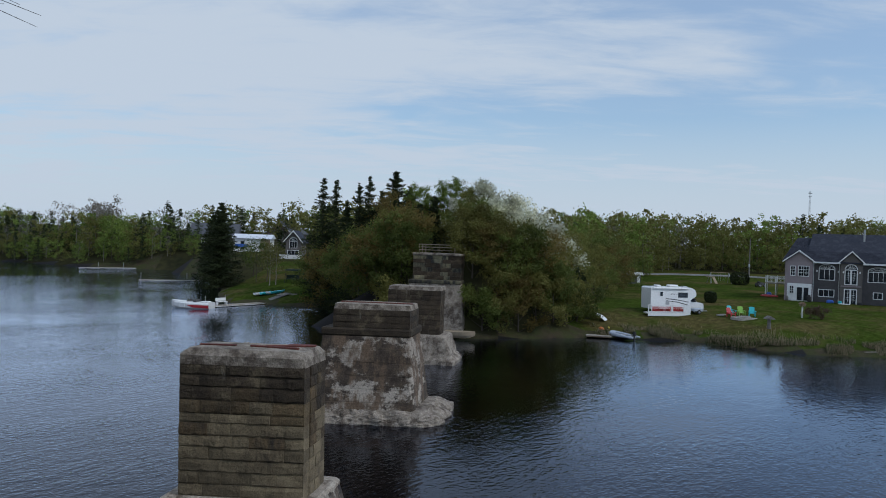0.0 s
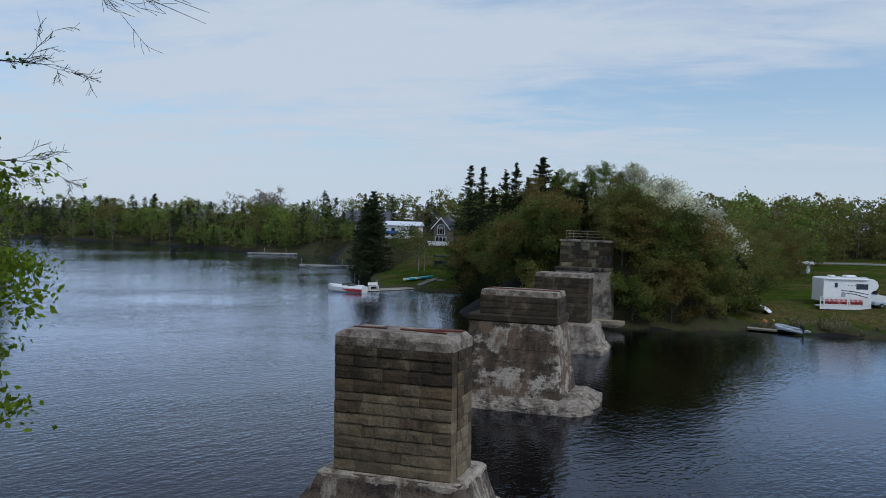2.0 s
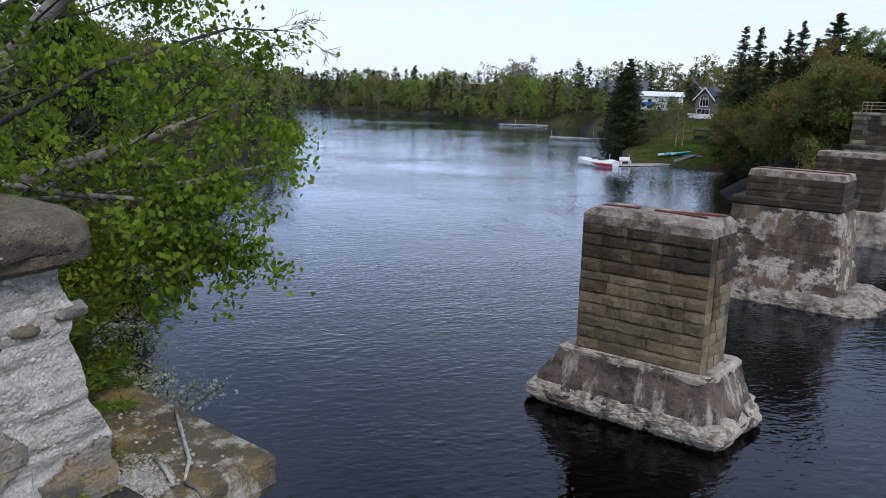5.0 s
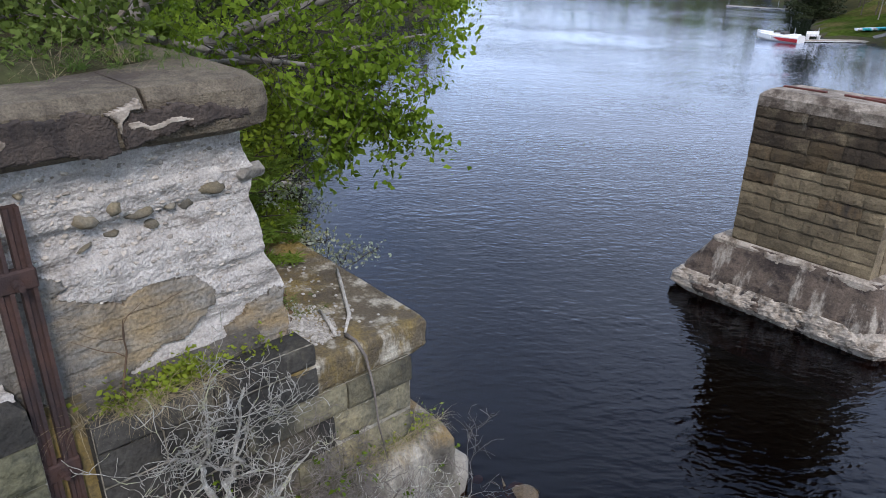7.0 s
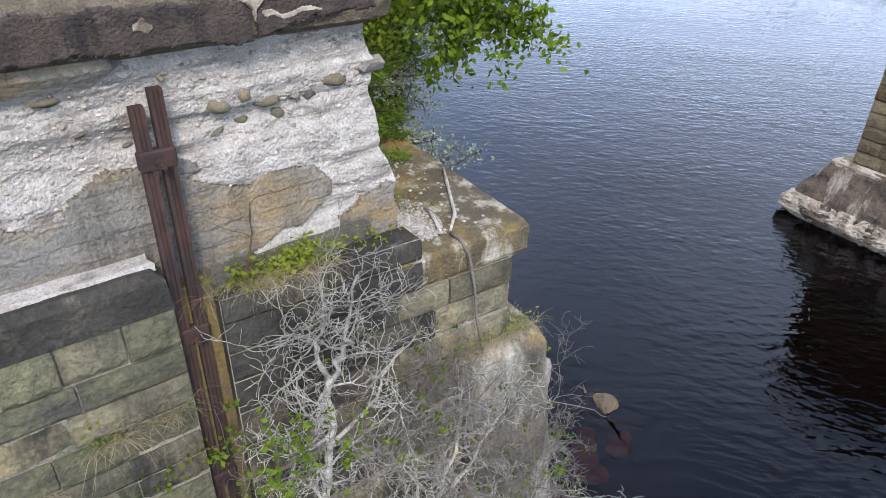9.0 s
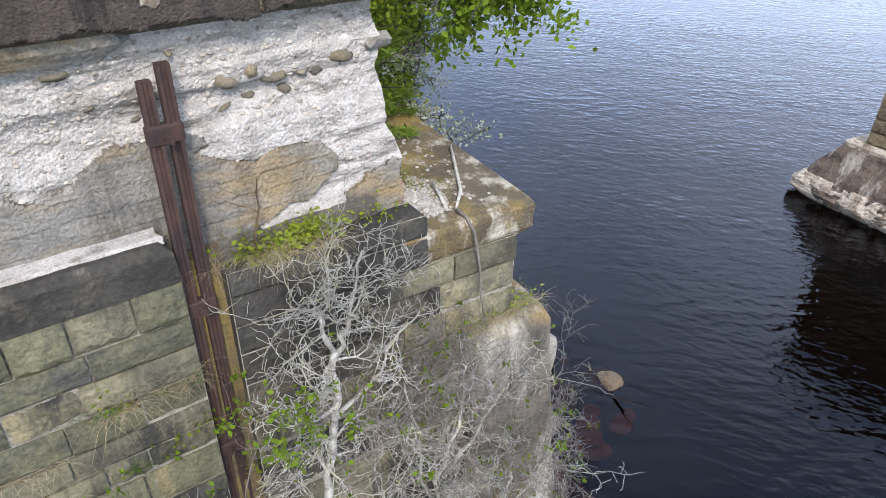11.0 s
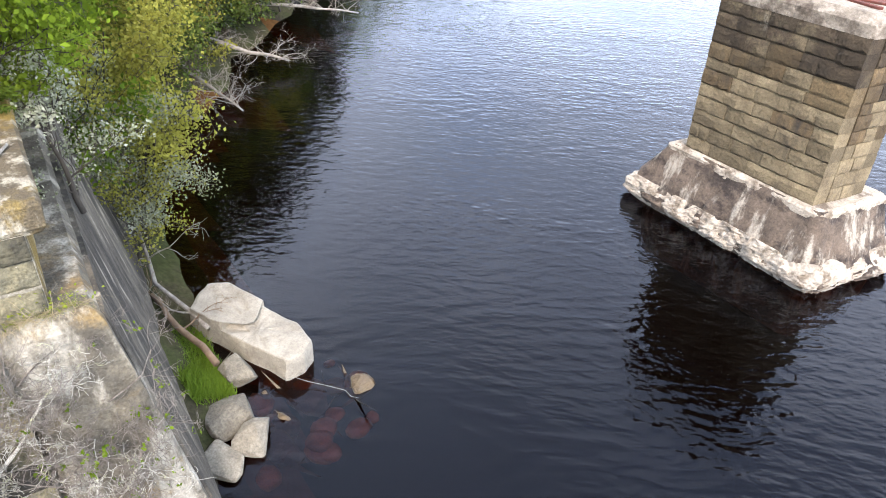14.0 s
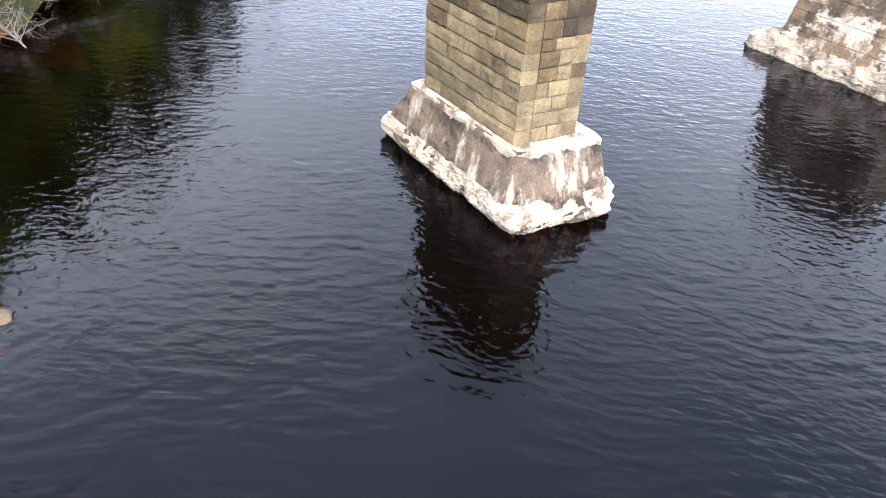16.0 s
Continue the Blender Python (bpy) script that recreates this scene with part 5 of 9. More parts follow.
def conifer(seed, h, r, leaf_n=2600, leaf=0.3, base=0.05, trunk=0.16, power=0.85, droop=0.25, gaps=0.2, wide=0.42, long=1.7):
    """Wood and needle sprays of a conifer at the origin."""
    rng, nrng = random.Random(seed), np.random.default_rng(seed)
    wood = Geo().tube([(0, 0, -0.15), (0, 0, h * 0.5), (0, 0, h * 0.97)], [trunk, trunk * 0.55, 0.012], 7, cap=False)
    cs = []
    whorls = max(10, int(h / 0.27))
    for w in range(whorls):
        f = base + (0.99 - base) * (w + rng.uniform(-0.3, 0.3)) / whorls
        f = min(max(f, base), 0.985)
        rr = r * (1 - f) ** power + 0.05
        for b in range(5):
            if rng.random() < gaps:
                continue
            a = w * 2.4 + b * 6.283 / 5 + rng.uniform(-0.4, 0.4)
            ln = rr * rng.choice((rng.uniform(0.35, 0.8), rng.uniform(0.8, 1.1), rng.uniform(0.9, 1.25)))
            jit = rng.uniform(-1.6, 1.6) / whorls
            d0 = 0.25 * f - droop * (1 - f)
            m = max(3, int(5 * ln / r) + 3)
            for s in range(m):
                g = (s + 0.6) / m
                cs.append((math.cos(a) * ln * g, math.sin(a) * ln * g, (f + jit) * h + ln * (d0 * g - 0.18 * g * g + 0.22 * g ** 3), (1.15 - g) * ln * 0.35))
            if ln > 0.4 * r:
                wood.tube([(0, 0, f * h), (math.cos(a) * ln * 0.9, math.sin(a) * ln * 0.9, f * h + ln * (d0 - 0.05) * 0.9)], [0.02, 0.006], 3, cap=False)
    cs = np.array(cs)
    k = nrng.integers(0, len(cs), leaf_n)
    c = cs[k, :3] + nrng.normal(0, 1, (leaf_n, 3)) * (cs[k, 3:4] * 0.45 + 0.03) * np.array([1, 1, 0.5])
    c[:, 2] = np.clip(c[:, 2], 0.1, h)
    return wood, leaf_quads(nrng, c, leaf, flat=0.55, long=long, wide=wide)


def three(q):
    """Small far leaves need but three corners."""
    t = q[:, (0, 1, 2)].copy()
    t[:, 1] += (q[:, 1] - q[:, 3]) * 0.35
    return t


def quad_mat(me, mat):
    me.materials.append(mat)
    return me


def tree(name, label, category, data, leaf_mat, wood_mat, loc, turn=0.0, scale=1.0, group=""):
    wood, leaves = data
    if "spruce" in name and leaves.shape[1] == 4:
        leaves = three(leaves)
    t = thing(name, label, category, loc, turn, group)
    t.scale = (scale, scale, scale)
    put("trunk", wood, MAT[wood_mat], t, smooth=True)
    put("crown", quad_mat(quads_mesh("crown", leaves), MAT[leaf_mat]), None, t)
    return t


def ground_at(x, y):
    return float(ground_height(np.array([x]), np.array([y]))[0])


# the birch that leans over the river
def build_birch():
    rng, nrng = random.Random(3), np.random.default_rng(3)
    t = thing("birch_tree", "leaning birch in fresh green leaf hanging over the river", "birch tree", (-9.4, 4.1, 8.2))
    stem_wood, spray, tips, bare = [], Geo(), [], []
    stems = [((0, 0, 0), (0.55, 0.35, 1.0), 7.5, 0.14), ((0.25, 0.15, 0), (-0.25, 0.6, 1.0), 7.0, 0.12), ((0.5, 0.2, 0.1), (0.5, 1.0, 0.5), 5.0, 0.10), ((0.6, 0.1, 0.2), (0.9, 0.85, 0.10), 3.6, 0.06), ((-0.5, -0.2, 0), (-0.3, 0.1, 1.0), 7, 0.12), ((0.3, 0.3, 0.1), (0.35, 1.0, 0.22), 4.6, 0.07)]
    for p, d, ln, r in stems:
        n = 7
        pts, dd = [Vector(p)], Vector(d).normalized()
        for k in range(n):
            dd = (dd + Vector((rng.gauss(0, 0.07), rng.gauss(0, 0.07), rng.gauss(0, 0.05)))).normalized()
            pts.append(pts[-1] + dd * ln / n)
        wood = Geo()
        stem_wood.append(wood)
        wood.tube(pts, [max(0.012, r * (1 - 0.85 * k / n)) for k in range(n + 1)], 8, cap=False)
        for k in range(13):
            f = rng.uniform(0.18, 1.0)
            i = min(int(f * n), n - 1)
            q = pts[i].lerp(pts[i + 1], f * n - i)
            a = rng.uniform(-0.9, 2.6)
            grow(rng, q, (math.cos(a) * 0.8, math.sin(a), rng.uniform(-0.1, 0.5)), rng.uniform(1.2, 2.3), 0.022 * (1.2 - f), 2, spray, tips, 4, 0.7, -0.06, 0.2, 0.55, 3, 4, 0.003)
    # the low branch over the capping slab, with its hanging spray
    low = [Vector((0.1, 0.45, 0.5)), Vector((1.0, 0.75, 0.46)), Vector((1.9, 0.95, 0.42)), Vector((2.8, 1.15, 0.44))]
    stem_wood.append(Geo().tube(low, [0.05, 0.042, 0.034, 0.024], 8, cap=False))
    lobe = []
    for k in range(16):
        grow(rng, low[2].lerp(low[3], rng.uniform(0.2, 1.0)), (rng.uniform(0.5, 1.0), rng.uniform(-0.1, 0.5), rng.uniform(-0.85, 0.25)), rng.uniform(0.6, 1.1), 0.012, 2, spray, lobe, 4, 0.6, -0.1, 0.2, 0.55, 3, 4, 0.003)
    # bare twigs that reach out high over the water
    twigs = Geo()
    for p, d, ln in (((2.9, 2.35, 4.45), (1.0, 0.75, 0.03), 2.6), ((2.5, 2.5, 3.3), (0.65, 0.9, 0.0), 1.0), ((2.5, 2.6, 2.2), (0.55, 0.9, 0.0), 0.8), ((2.3, 2.2, 5.0), (0.8, 0.9, 0.1), 1.3)):
        twigs.tube([(0.9, 0.6, p[2] - 1.2), (1.8, 1.5, p[2] - 0.45), p], [0.035, 0.026, 0.018], 5, cap=False)
        grow(rng, p, d, ln, 0.016, 3, twigs, bare, 5, 0.55, 0.0, 0.16, 0.5, 4, 4, 0.003)
    for tip in ((4.02, 4.7, 4.72), (4.1, 4.95, 4.42), (3.72, 5.1, 4.6), (3.9, 4.6, 4.95), (4.2, 4.7, 4.2), (3.6, 4.7, 4.35)):
        knee = Vector((3.35, 3.5, 4.52)).lerp(Vector(tip), 0.35 + rng.uniform(-0.1, 0.15)) + Vector((rng.gauss(0, 0.05), rng.gauss(0, 0.05), rng.gauss(0, 0.05)))
        twigs.tube([(2.9, 2.35, 4.45), (3.35, 3.5, 4.52), knee, tip], [0.014, 0.011, 0.007, 0.003], 4, cap=False)
        grow(rng, knee, Vector(tip) - knee, 0.45, 0.006, 1, twigs, [], 4, 0.6, 0.0, 0.2, 0.5, 3, 4, 0.003)
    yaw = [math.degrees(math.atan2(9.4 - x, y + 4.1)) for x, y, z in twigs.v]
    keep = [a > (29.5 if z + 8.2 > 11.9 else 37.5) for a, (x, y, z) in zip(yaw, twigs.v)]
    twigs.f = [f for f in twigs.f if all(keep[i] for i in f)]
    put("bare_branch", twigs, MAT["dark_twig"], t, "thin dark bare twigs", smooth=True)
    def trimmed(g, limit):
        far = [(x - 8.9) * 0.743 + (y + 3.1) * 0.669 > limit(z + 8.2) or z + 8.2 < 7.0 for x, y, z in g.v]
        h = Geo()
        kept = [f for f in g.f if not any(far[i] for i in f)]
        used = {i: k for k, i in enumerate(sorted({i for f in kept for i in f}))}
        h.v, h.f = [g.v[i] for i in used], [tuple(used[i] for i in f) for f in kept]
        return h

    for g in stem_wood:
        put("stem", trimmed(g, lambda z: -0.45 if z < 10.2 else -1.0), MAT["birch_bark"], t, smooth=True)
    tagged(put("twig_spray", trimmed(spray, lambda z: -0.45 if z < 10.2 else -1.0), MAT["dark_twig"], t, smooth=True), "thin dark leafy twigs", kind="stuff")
    tp = np.array([tuple(p) for p in tips])
    n = 25000
    tp = tp[nrng.random(len(tp)) < 0.19]
    c = tp[nrng.integers(0, len(tp), n)] + nrng.normal(0, 0.105, (n, 3)) - np.array([0, 0, 0.06])
    w = c + np.array([-9.4, 4.1, 8.2])
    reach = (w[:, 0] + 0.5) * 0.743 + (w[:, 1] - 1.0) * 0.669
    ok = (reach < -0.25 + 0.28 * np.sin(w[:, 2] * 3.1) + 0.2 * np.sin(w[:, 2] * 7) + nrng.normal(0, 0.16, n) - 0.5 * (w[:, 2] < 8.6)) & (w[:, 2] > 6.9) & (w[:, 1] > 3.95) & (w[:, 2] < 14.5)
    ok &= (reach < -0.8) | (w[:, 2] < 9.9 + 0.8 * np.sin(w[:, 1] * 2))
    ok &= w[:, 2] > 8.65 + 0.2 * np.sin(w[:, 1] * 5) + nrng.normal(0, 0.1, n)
    lp = np.array([tuple(p) for p in lobe])
    hang = lp[nrng.integers(0, len(lp), 3000)] + nrng.normal(0, 0.07, (3000, 3)) - np.array([0, 0, 0.05])
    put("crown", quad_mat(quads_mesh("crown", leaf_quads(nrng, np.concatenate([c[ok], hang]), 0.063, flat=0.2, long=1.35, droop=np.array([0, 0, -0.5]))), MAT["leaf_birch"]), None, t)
    bp = np.array([tuple(p) for p in bare])
    m = 500
    cb = bp[nrng.integers(0, len(bp), m)] + nrng.normal(0, 0.05, (m, 3))
    cb = cb[cb[:, 0] + cb[:, 1] < 6.0]
    put("young_leaves", quad_mat(quads_mesh("young_leaves", leaf_quads(nrng, cb, 0.045)), MAT["leaf_birch"]), None, t)


MAT["dark_twig"] = surface("dark_twig", (0.06, 0.05, 0.045), (0.04, 0.033, 0.03), 6, vary=0.1, bump=0.1)
build_birch()


def build_near_plants():
    rng = random.Random(21)
    # firs behind the corner of the wall
    for k, (x, y, z, h, r) in enumerate(((-7.7, 4.75, 6.4, 2.1, 0.85), (-7.2, 4.3, 6.4, 2.0, 0.7), (-8.7, 4.6, 6.3, 2.6, 0.9))):
        tree("fir_bush", "small dark green fir growing beside the concrete wall", "fir bush", conifer(40 + k, h, r, 10000, 0.072, 0.0, 0.05, 0.6, 0.1, 0.1, 0.13, 2.0), "fir", "bark", (x, y, z), k * 70, 1.0, "firs by the abutment")
    # blossoming and yellow shrubs on the bank
    def shrub(seed, h, r, n, leaf, loose=0.13):
        return deciduous(seed, h, r, 0.05, 9, n, leaf, 0.05, (0.3, 0.5), loose, True)

    for k, (x, y, z, h, r, m, n, lf, nm, lb) in enumerate((
            (-8.2, 5.25, 6.2, 1.7, 0.75, "leaf_bright", 4200, 0.055, "leafy_shrub", "bright green leafy shrub behind the wall"),
            (-8.9, 5.3, 6.0, 2.3, 0.9, "leaf_bright", 5000, 0.06, "leafy_shrub", "bright green leafy shrub behind the wall"),
            (-9.8, 5.3, 5.8, 2.6, 1.1, "leaf_bright", 5600, 0.065, "leafy_shrub", "bright green leafy shrub behind the wall"),
            (-10.8, 5.7, 5.2, 2.8, 1.2, "leaf_bright", 5600, 0.07, "leafy_shrub", "bright green leafy shrub behind the wall"),
            (-8.0, 5.95, 4.6, 2.1, 0.8, "blossom_green", 3200, 0.042, "blossoming_shrub", "slender shrub with small white blossoms by the wall"),
            (-14.4, 7.6, 1.2, 3.2, 1.1, "blossom_green", 6500, 0.05, "blossoming_shrub", "slender shrub with small white blossoms by the wall"),
            (-12.9, 7.7, 0.6, 3.6, 1.25, "blossom_green", 8000, 0.05, "blossoming_shrub", "slender shrub with small white blossoms by the wall"),
            (-12.2, 7.3, 0.8, 2.0, 0.8, "leaf_yellow", 1800, 0.05, "riverside_shrub", "yellow-green leafing shrub on the river bank"),
            (-12.6, 6.5, 3.0, 2.8, 1.1, "leaf_yellow", 3600, 0.06, "riverside_shrub", "yellow-green leafing shrub on the river bank"),
            (-13.8, 7.9, 0.6, 3.0, 1.4, "leaf_yellow", 3000, 0.075, "riverside_shrub", "yellow-green leafing shrub on the river bank"),
            (-15.2, 7.6, 0.8, 4.6, 1.7, "leaf_yellow", 6200, 0.08, "riverside_shrub", "yellow-green leafing shrub on the river bank"),
            (-17.0, 8.0, 0.8, 5.0, 1.8, "leaf_yellow", 6600, 0.085, "riverside_shrub", "yellow-green leafing shrub on the river bank"),
            (-19.0, 8.2, 1.0, 4.6, 1.7, "leaf_yellow", 5600, 0.09, "riverside_shrub", "yellow-green leafing shrub on the river bank"),
            (-20.8, 9.6, 0.6, 3.4, 1.5, "leaf_yellow", 4200, 0.09, "riverside_shrub", "yellow-green leafing shrub on the river bank"),
            (-22.2, 11.0, 0.8, 3.6, 1.6, "leaf_green", 4200, 0.1, "riverside_shrub", "green leafing shrub on the river bank"),
            (-24.6, 12.6, 0.8, 3.8, 1.7, "leaf_yellow", 4200, 0.1, "riverside_shrub", "yellow-green leafing shrub on the river bank"),
            (-27.5, 14.6, 0.9, 4.2, 1.8, "leaf_green", 4200, 0.11, "riverside_shrub", "green leafing shrub on the river bank"),
            (-30.3, 17.6, 0.9, 4.2, 1.8, "leaf_yellow", 4200, 0.12, "riverside_shrub", "yellow-green leafing shrub on the river bank"),
            (-21.6, 11.2, 0.7, 2.2, 1.1, "leaf_green", 2600, 0.08, "riverside_shrub", "green leafing shrub on the river bank"),
            (-23.4, 12.4, 0.8, 2.4, 1.2, "leaf_yellow", 2600, 0.085, "riverside_shrub", "yellow-green leafing shrub on the river bank"),
            (-25.2, 13.4, 1.0, 2.4, 1.2, "leaf_green", 2600, 0.09, "riverside_shrub", "green leafing shrub on the river bank"),
            (-26.8, 15.3, 0.8, 2.6, 1.3, "leaf_green", 2600, 0.095, "riverside_shrub", "green leafing shrub on the river bank"),
            (-28.2, 17.0, 0.8, 2.6, 1.3, "leaf_yellow", 2600, 0.1, "riverside_shrub", "yellow-green leafing shrub on the river bank"),
            (-29.6, 19.0, 0.7, 2.6, 1.3, "leaf_green", 2600, 0.1, "riverside_shrub", "green leafing shrub on the river bank"),
            (-13.8, 5.8, 2.2, 6.2, 2.0, "leaf_birch", 8500, 0.09, "riverside_tree", "bright green young tree on the river bank"),
            (-16.6, 6.0, 2.4, 6.5, 2.1, "leaf_birch", 8500, 0.10, "riverside_tree", "bright green young tree on the river bank"),
            (-20.0, 7.0, 2.0, 6.5, 2.2, "leaf_birch", 8000, 0.11, "riverside_tree", "bright green young tree on the river bank"),
            (-22.5, 9.2, 1.6, 6.0, 2.2, "leaf_green", 7000, 0.12, "riverside_tree", "green young tree on the river bank"),
            (-25.0, 10.5, 1.8, 7.0, 2.4, "leaf_green", 7000, 0.13, "riverside_tree", "green young tree on the river bank"),
            (-28.0, 12.5, 2.2, 7.0, 2.4, "leaf_fresh", 6500, 0.14, "riverside_tree", "green young tree on the river bank"),
            (-31.5, 15.5, 2.0, 8.0, 2.6, "leaf_fresh", 6500, 0.15, "riverside_tree", "green young tree on the river bank"),
            (-35.5, 19.5, 2.0, 8.0, 2.8, "leaf_green", 6500, 0.16, "riverside_tree", "green young tree on the river bank"),
            (-11.5, 5.2, 4.5, 4.6, 1.5, "leaf_birch", 6500, 0.085, "riverside_tree", "bright green young tree on the river bank"))):
        tree(nm, lb, "shrub" if "shrub" in nm else "tree", shrub(60 + k, h, r, n, lf), m, "bark", (x, y, z), k * 40, 1.0, nm + " row")
    for k, (x, y, h, r) in enumerate(((-29.5, 16.2, 11.5, 2.3), (-32.6, 18.8, 13.5, 2.6), (-35.2, 21.6, 12.5, 2.5), (-38.5, 24.6, 12, 2.4), (-42, 28, 12, 2.5), (-26.6, 13.2, 12, 2.3), (-24, 8.0, 9.5, 2.2), (-27.5, 10.2, 11, 2.4), (-30.5, 12.6, 10.5, 2.4), (-33.5, 15.0, 11.5, 2.5), (-36.5, 17.6, 10.0, 2.3), (-40, 21.5, 11, 2.5), (-20.5, 5.2, 9.0, 2.1), (-44, 26, 10.5, 2.4))):
        tree("riverside_spruce", "dark green spruce on the near river bank", "spruce", conifer(700 + k, h, r, 4500, 0.22, 0.03, 0.14, 0.7, 0.25, 0.12), "spruce", "bark", (x, y, ground_at(x, y) - 0.1), k * 47, 1.0, "spruces on the near bank")
    # lichen-grey dead bushes before the side wall
    def dead_bush(seed, loc, dirs, ln, rad, depth, mat, name, label, kids=5, leaves=0):
        r2 = random.Random(seed)
        b = thing(name, label, "bush", loc, group="bare bushes below the wall")
        tips = []
        for d in dirs:
            w = Geo()
            grow(r2, (r2.gauss(0, 0.05), r2.gauss(0, 0.05), 0), d, ln * r2.uniform(0.85, 1.15), rad, depth, w, tips, kids, 0.8, 0.02, 0.42, 0.56, 5, 5, 0.0042 if mat == "lichen_twig" else 0.0025)
            put("stem", w, MAT[mat], b, smooth=True)
        if leaves:
            nr = np.random.default_rng(seed)
            tp = np.array([tuple(p) for p in tips])
            pick = tp[nr.integers(0, len(tp), leaves // 6)]
            c = np.repeat(pick, 6, 0) + nr.normal(0, 0.035, (len(pick) * 6, 3))
            put("foliage", quad_mat(quads_mesh("foliage", leaf_quads(nr, c, 0.042)), MAT["leaf_birch"]), None, b)

    def lichen_tree(seed, limbs, name, label, twig=0.75):
        """A crooked dead tree: limbs as bent rods, each set with gnarled side branches and fine spray."""
        r2 = random.Random(seed)
        o = Vector(limbs[0][0][0])
        b = thing(name, label, "bush", tuple(o), group="bare bushes below the wall")
        for pts, r0, r1, sides in limbs:
            w = Geo()
            q, rr = [], []
            for i in range(len(pts) - 1):
                for f in (0.0, 0.25, 0.5, 0.75):
                    q.append(Vector(pts[i]).lerp(Vector(pts[i + 1]), f) - o + Vector((r2.gauss(0, 0.018), r2.gauss(0, 0.022), r2.gauss(0, 0.012))))
                    rr.append((r0 + (r1 - r0) * (i + f) / (len(pts) - 1)) * r2.uniform(0.8, 1.25))
            q.append(Vector(pts[-1]) - o), rr.append(r1)
            rr = [v * 0.72 for v in rr]
            w.tube(q, rr, 7, cap=False)
            for _ in range(sides):
                f = r2.uniform(0.12, 1.0) * (len(q) - 1.01)
                i = int(f)
                p = q[i].lerp(q[i + 1], f - i)
                sgn = r2.choice((-1, 1))
                grow(r2, p, (r2.gauss(0.15, 0.45), sgn * r2.uniform(0.6, 1.2), r2.gauss(0.2, 0.35)), r2.uniform(0.35, 1.0) * twig, max(0.006, rr[i] * r2.uniform(0.3, 0.5)), 2, w, [], 5, 0.85, 0.03, 0.55, 0.5, 5, 4, 0.0032)
            put("stem", w, MAT["lichen_twig"], b, smooth=True)

    lich = ("lichen_tree", "crooked dead tree crusted with pale grey lichen below the wall")
    bare_b = ("grey_twig", "bare_bush", "tangle of thin bare grey twigs with a few leaves")
    lichen_tree(1, [([(-4.35, 2.45, 1.6), (-4.42, 2.5, 3.2), (-4.5, 2.55, 4.2), (-4.52, 2.72, 5.2), (-4.52, 2.74, 5.85)], 0.065, 0.042, 16),
                    ([(-4.52, 2.74, 5.85), (-4.55, 2.66, 6.15), (-4.55, 2.72, 6.4), (-4.56, 2.74, 6.8)], 0.036, 0.010, 9),
                    ([(-4.52, 2.74, 5.85), (-4.55, 2.93, 6.1), (-4.58, 2.97, 6.3), (-4.58, 3.08, 6.75)], 0.040, 0.012, 11),
                    ([(-4.52, 2.7, 5.1), (-4.5, 3.1, 5.35), (-4.5, 3.35, 5.75), (-4.5, 3.6, 5.95)], 0.028, 0.008, 8),
                    ([(-4.5, 2.55, 4.6), (-4.5, 2.35, 5.0), (-4.5, 2.3, 5.6)], 0.024, 0.008, 7)], *lich)
    lichen_tree(2, [([(-4.2, 3.55, 1.0), (-4.35, 3.75, 2.6), (-4.5, 3.9, 3.3), (-4.52, 4.18, 4.4), (-4.5, 4.2, 5.0)], 0.05, 0.012, 18),
                    ([(-4.5, 3.95, 3.4), (-4.48, 4.4, 3.9), (-4.46, 4.75, 4.4), (-4.46, 4.85, 4.8)], 0.034, 0.008, 14),
                    ([(-4.45, 3.85, 3.0), (-4.4, 3.6, 3.7), (-4.42, 3.5, 4.5), (-4.45, 3.4, 5.2)], 0.030, 0.008, 13)], *lich)
    lichen_tree(3, [([(-4.0, 2.9, 0.9), (-4.1, 3.0, 2.2), (-4.2, 3.1, 3.4), (-4.2, 3.0, 4.2)], 0.045, 0.012, 16), ([(-4.1, 3.0, 2.2), (-4.1, 3.5, 3.0), (-4.15, 3.7, 3.6)], 0.03, 0.008, 12)], *lich)
    lichen_tree(4, [([(-4.2, 4.5, 0.8), (-4.3, 4.6, 2.0), (-4.35, 4.9, 2.9), (-4.4, 5.0, 3.5)], 0.035, 0.010, 14), ([(-4.3, 4.6, 2.0), (-4.25, 5.1, 2.6), (-4.25, 5.5, 3.1)], 0.026, 0.006, 12)], *lich)
    for k, (x, y, z, dirs, ln) in enumerate(((-4.55, 4.0, 3.4, [(0.0, 0.2, 1), (0.0, -0.5, 1), (0, 0.5, 1)], 1.2), (-4.55, 3.0, 4.2, [(0.0, 0.1, 1), (0.0, -0.6, 0.9), (0.0, 0.5, 0.9)], 1.3), (-4.45, 4.7, 2.8, [(0, 0.2, 1), (0, -0.4, 1), (0.1, 0.6, 0.8)], 1.2), (-4.3, 3.5, 2.4, [(0, 0.3, 1), (0, -0.6, 1)], 1.3), (-4.6, 3.6, 4.5, [(0, 0.3, 1), (0, -0.3, 1), (0, 0.8, 0.6)], 1.15), (-4.6, 4.4, 4.4, [(0, 0.3, 0.8), (0, -0.5, 0.8), (0, 0.0, 1)], 0.8), (-4.35, 5.2, 2.6, [(0.1, 0.6, 0.8), (0.1, 0.2, 1)], 1.0), (-4.4, 4.9, 1.8, [(0.1, 0.4, 1), (0.1, -0.2, 1)], 1.1))):
        dead_bush(k + 20, (x, y, z), dirs, ln, 0.011, 3, *bare_b, kids=6, leaves=120)
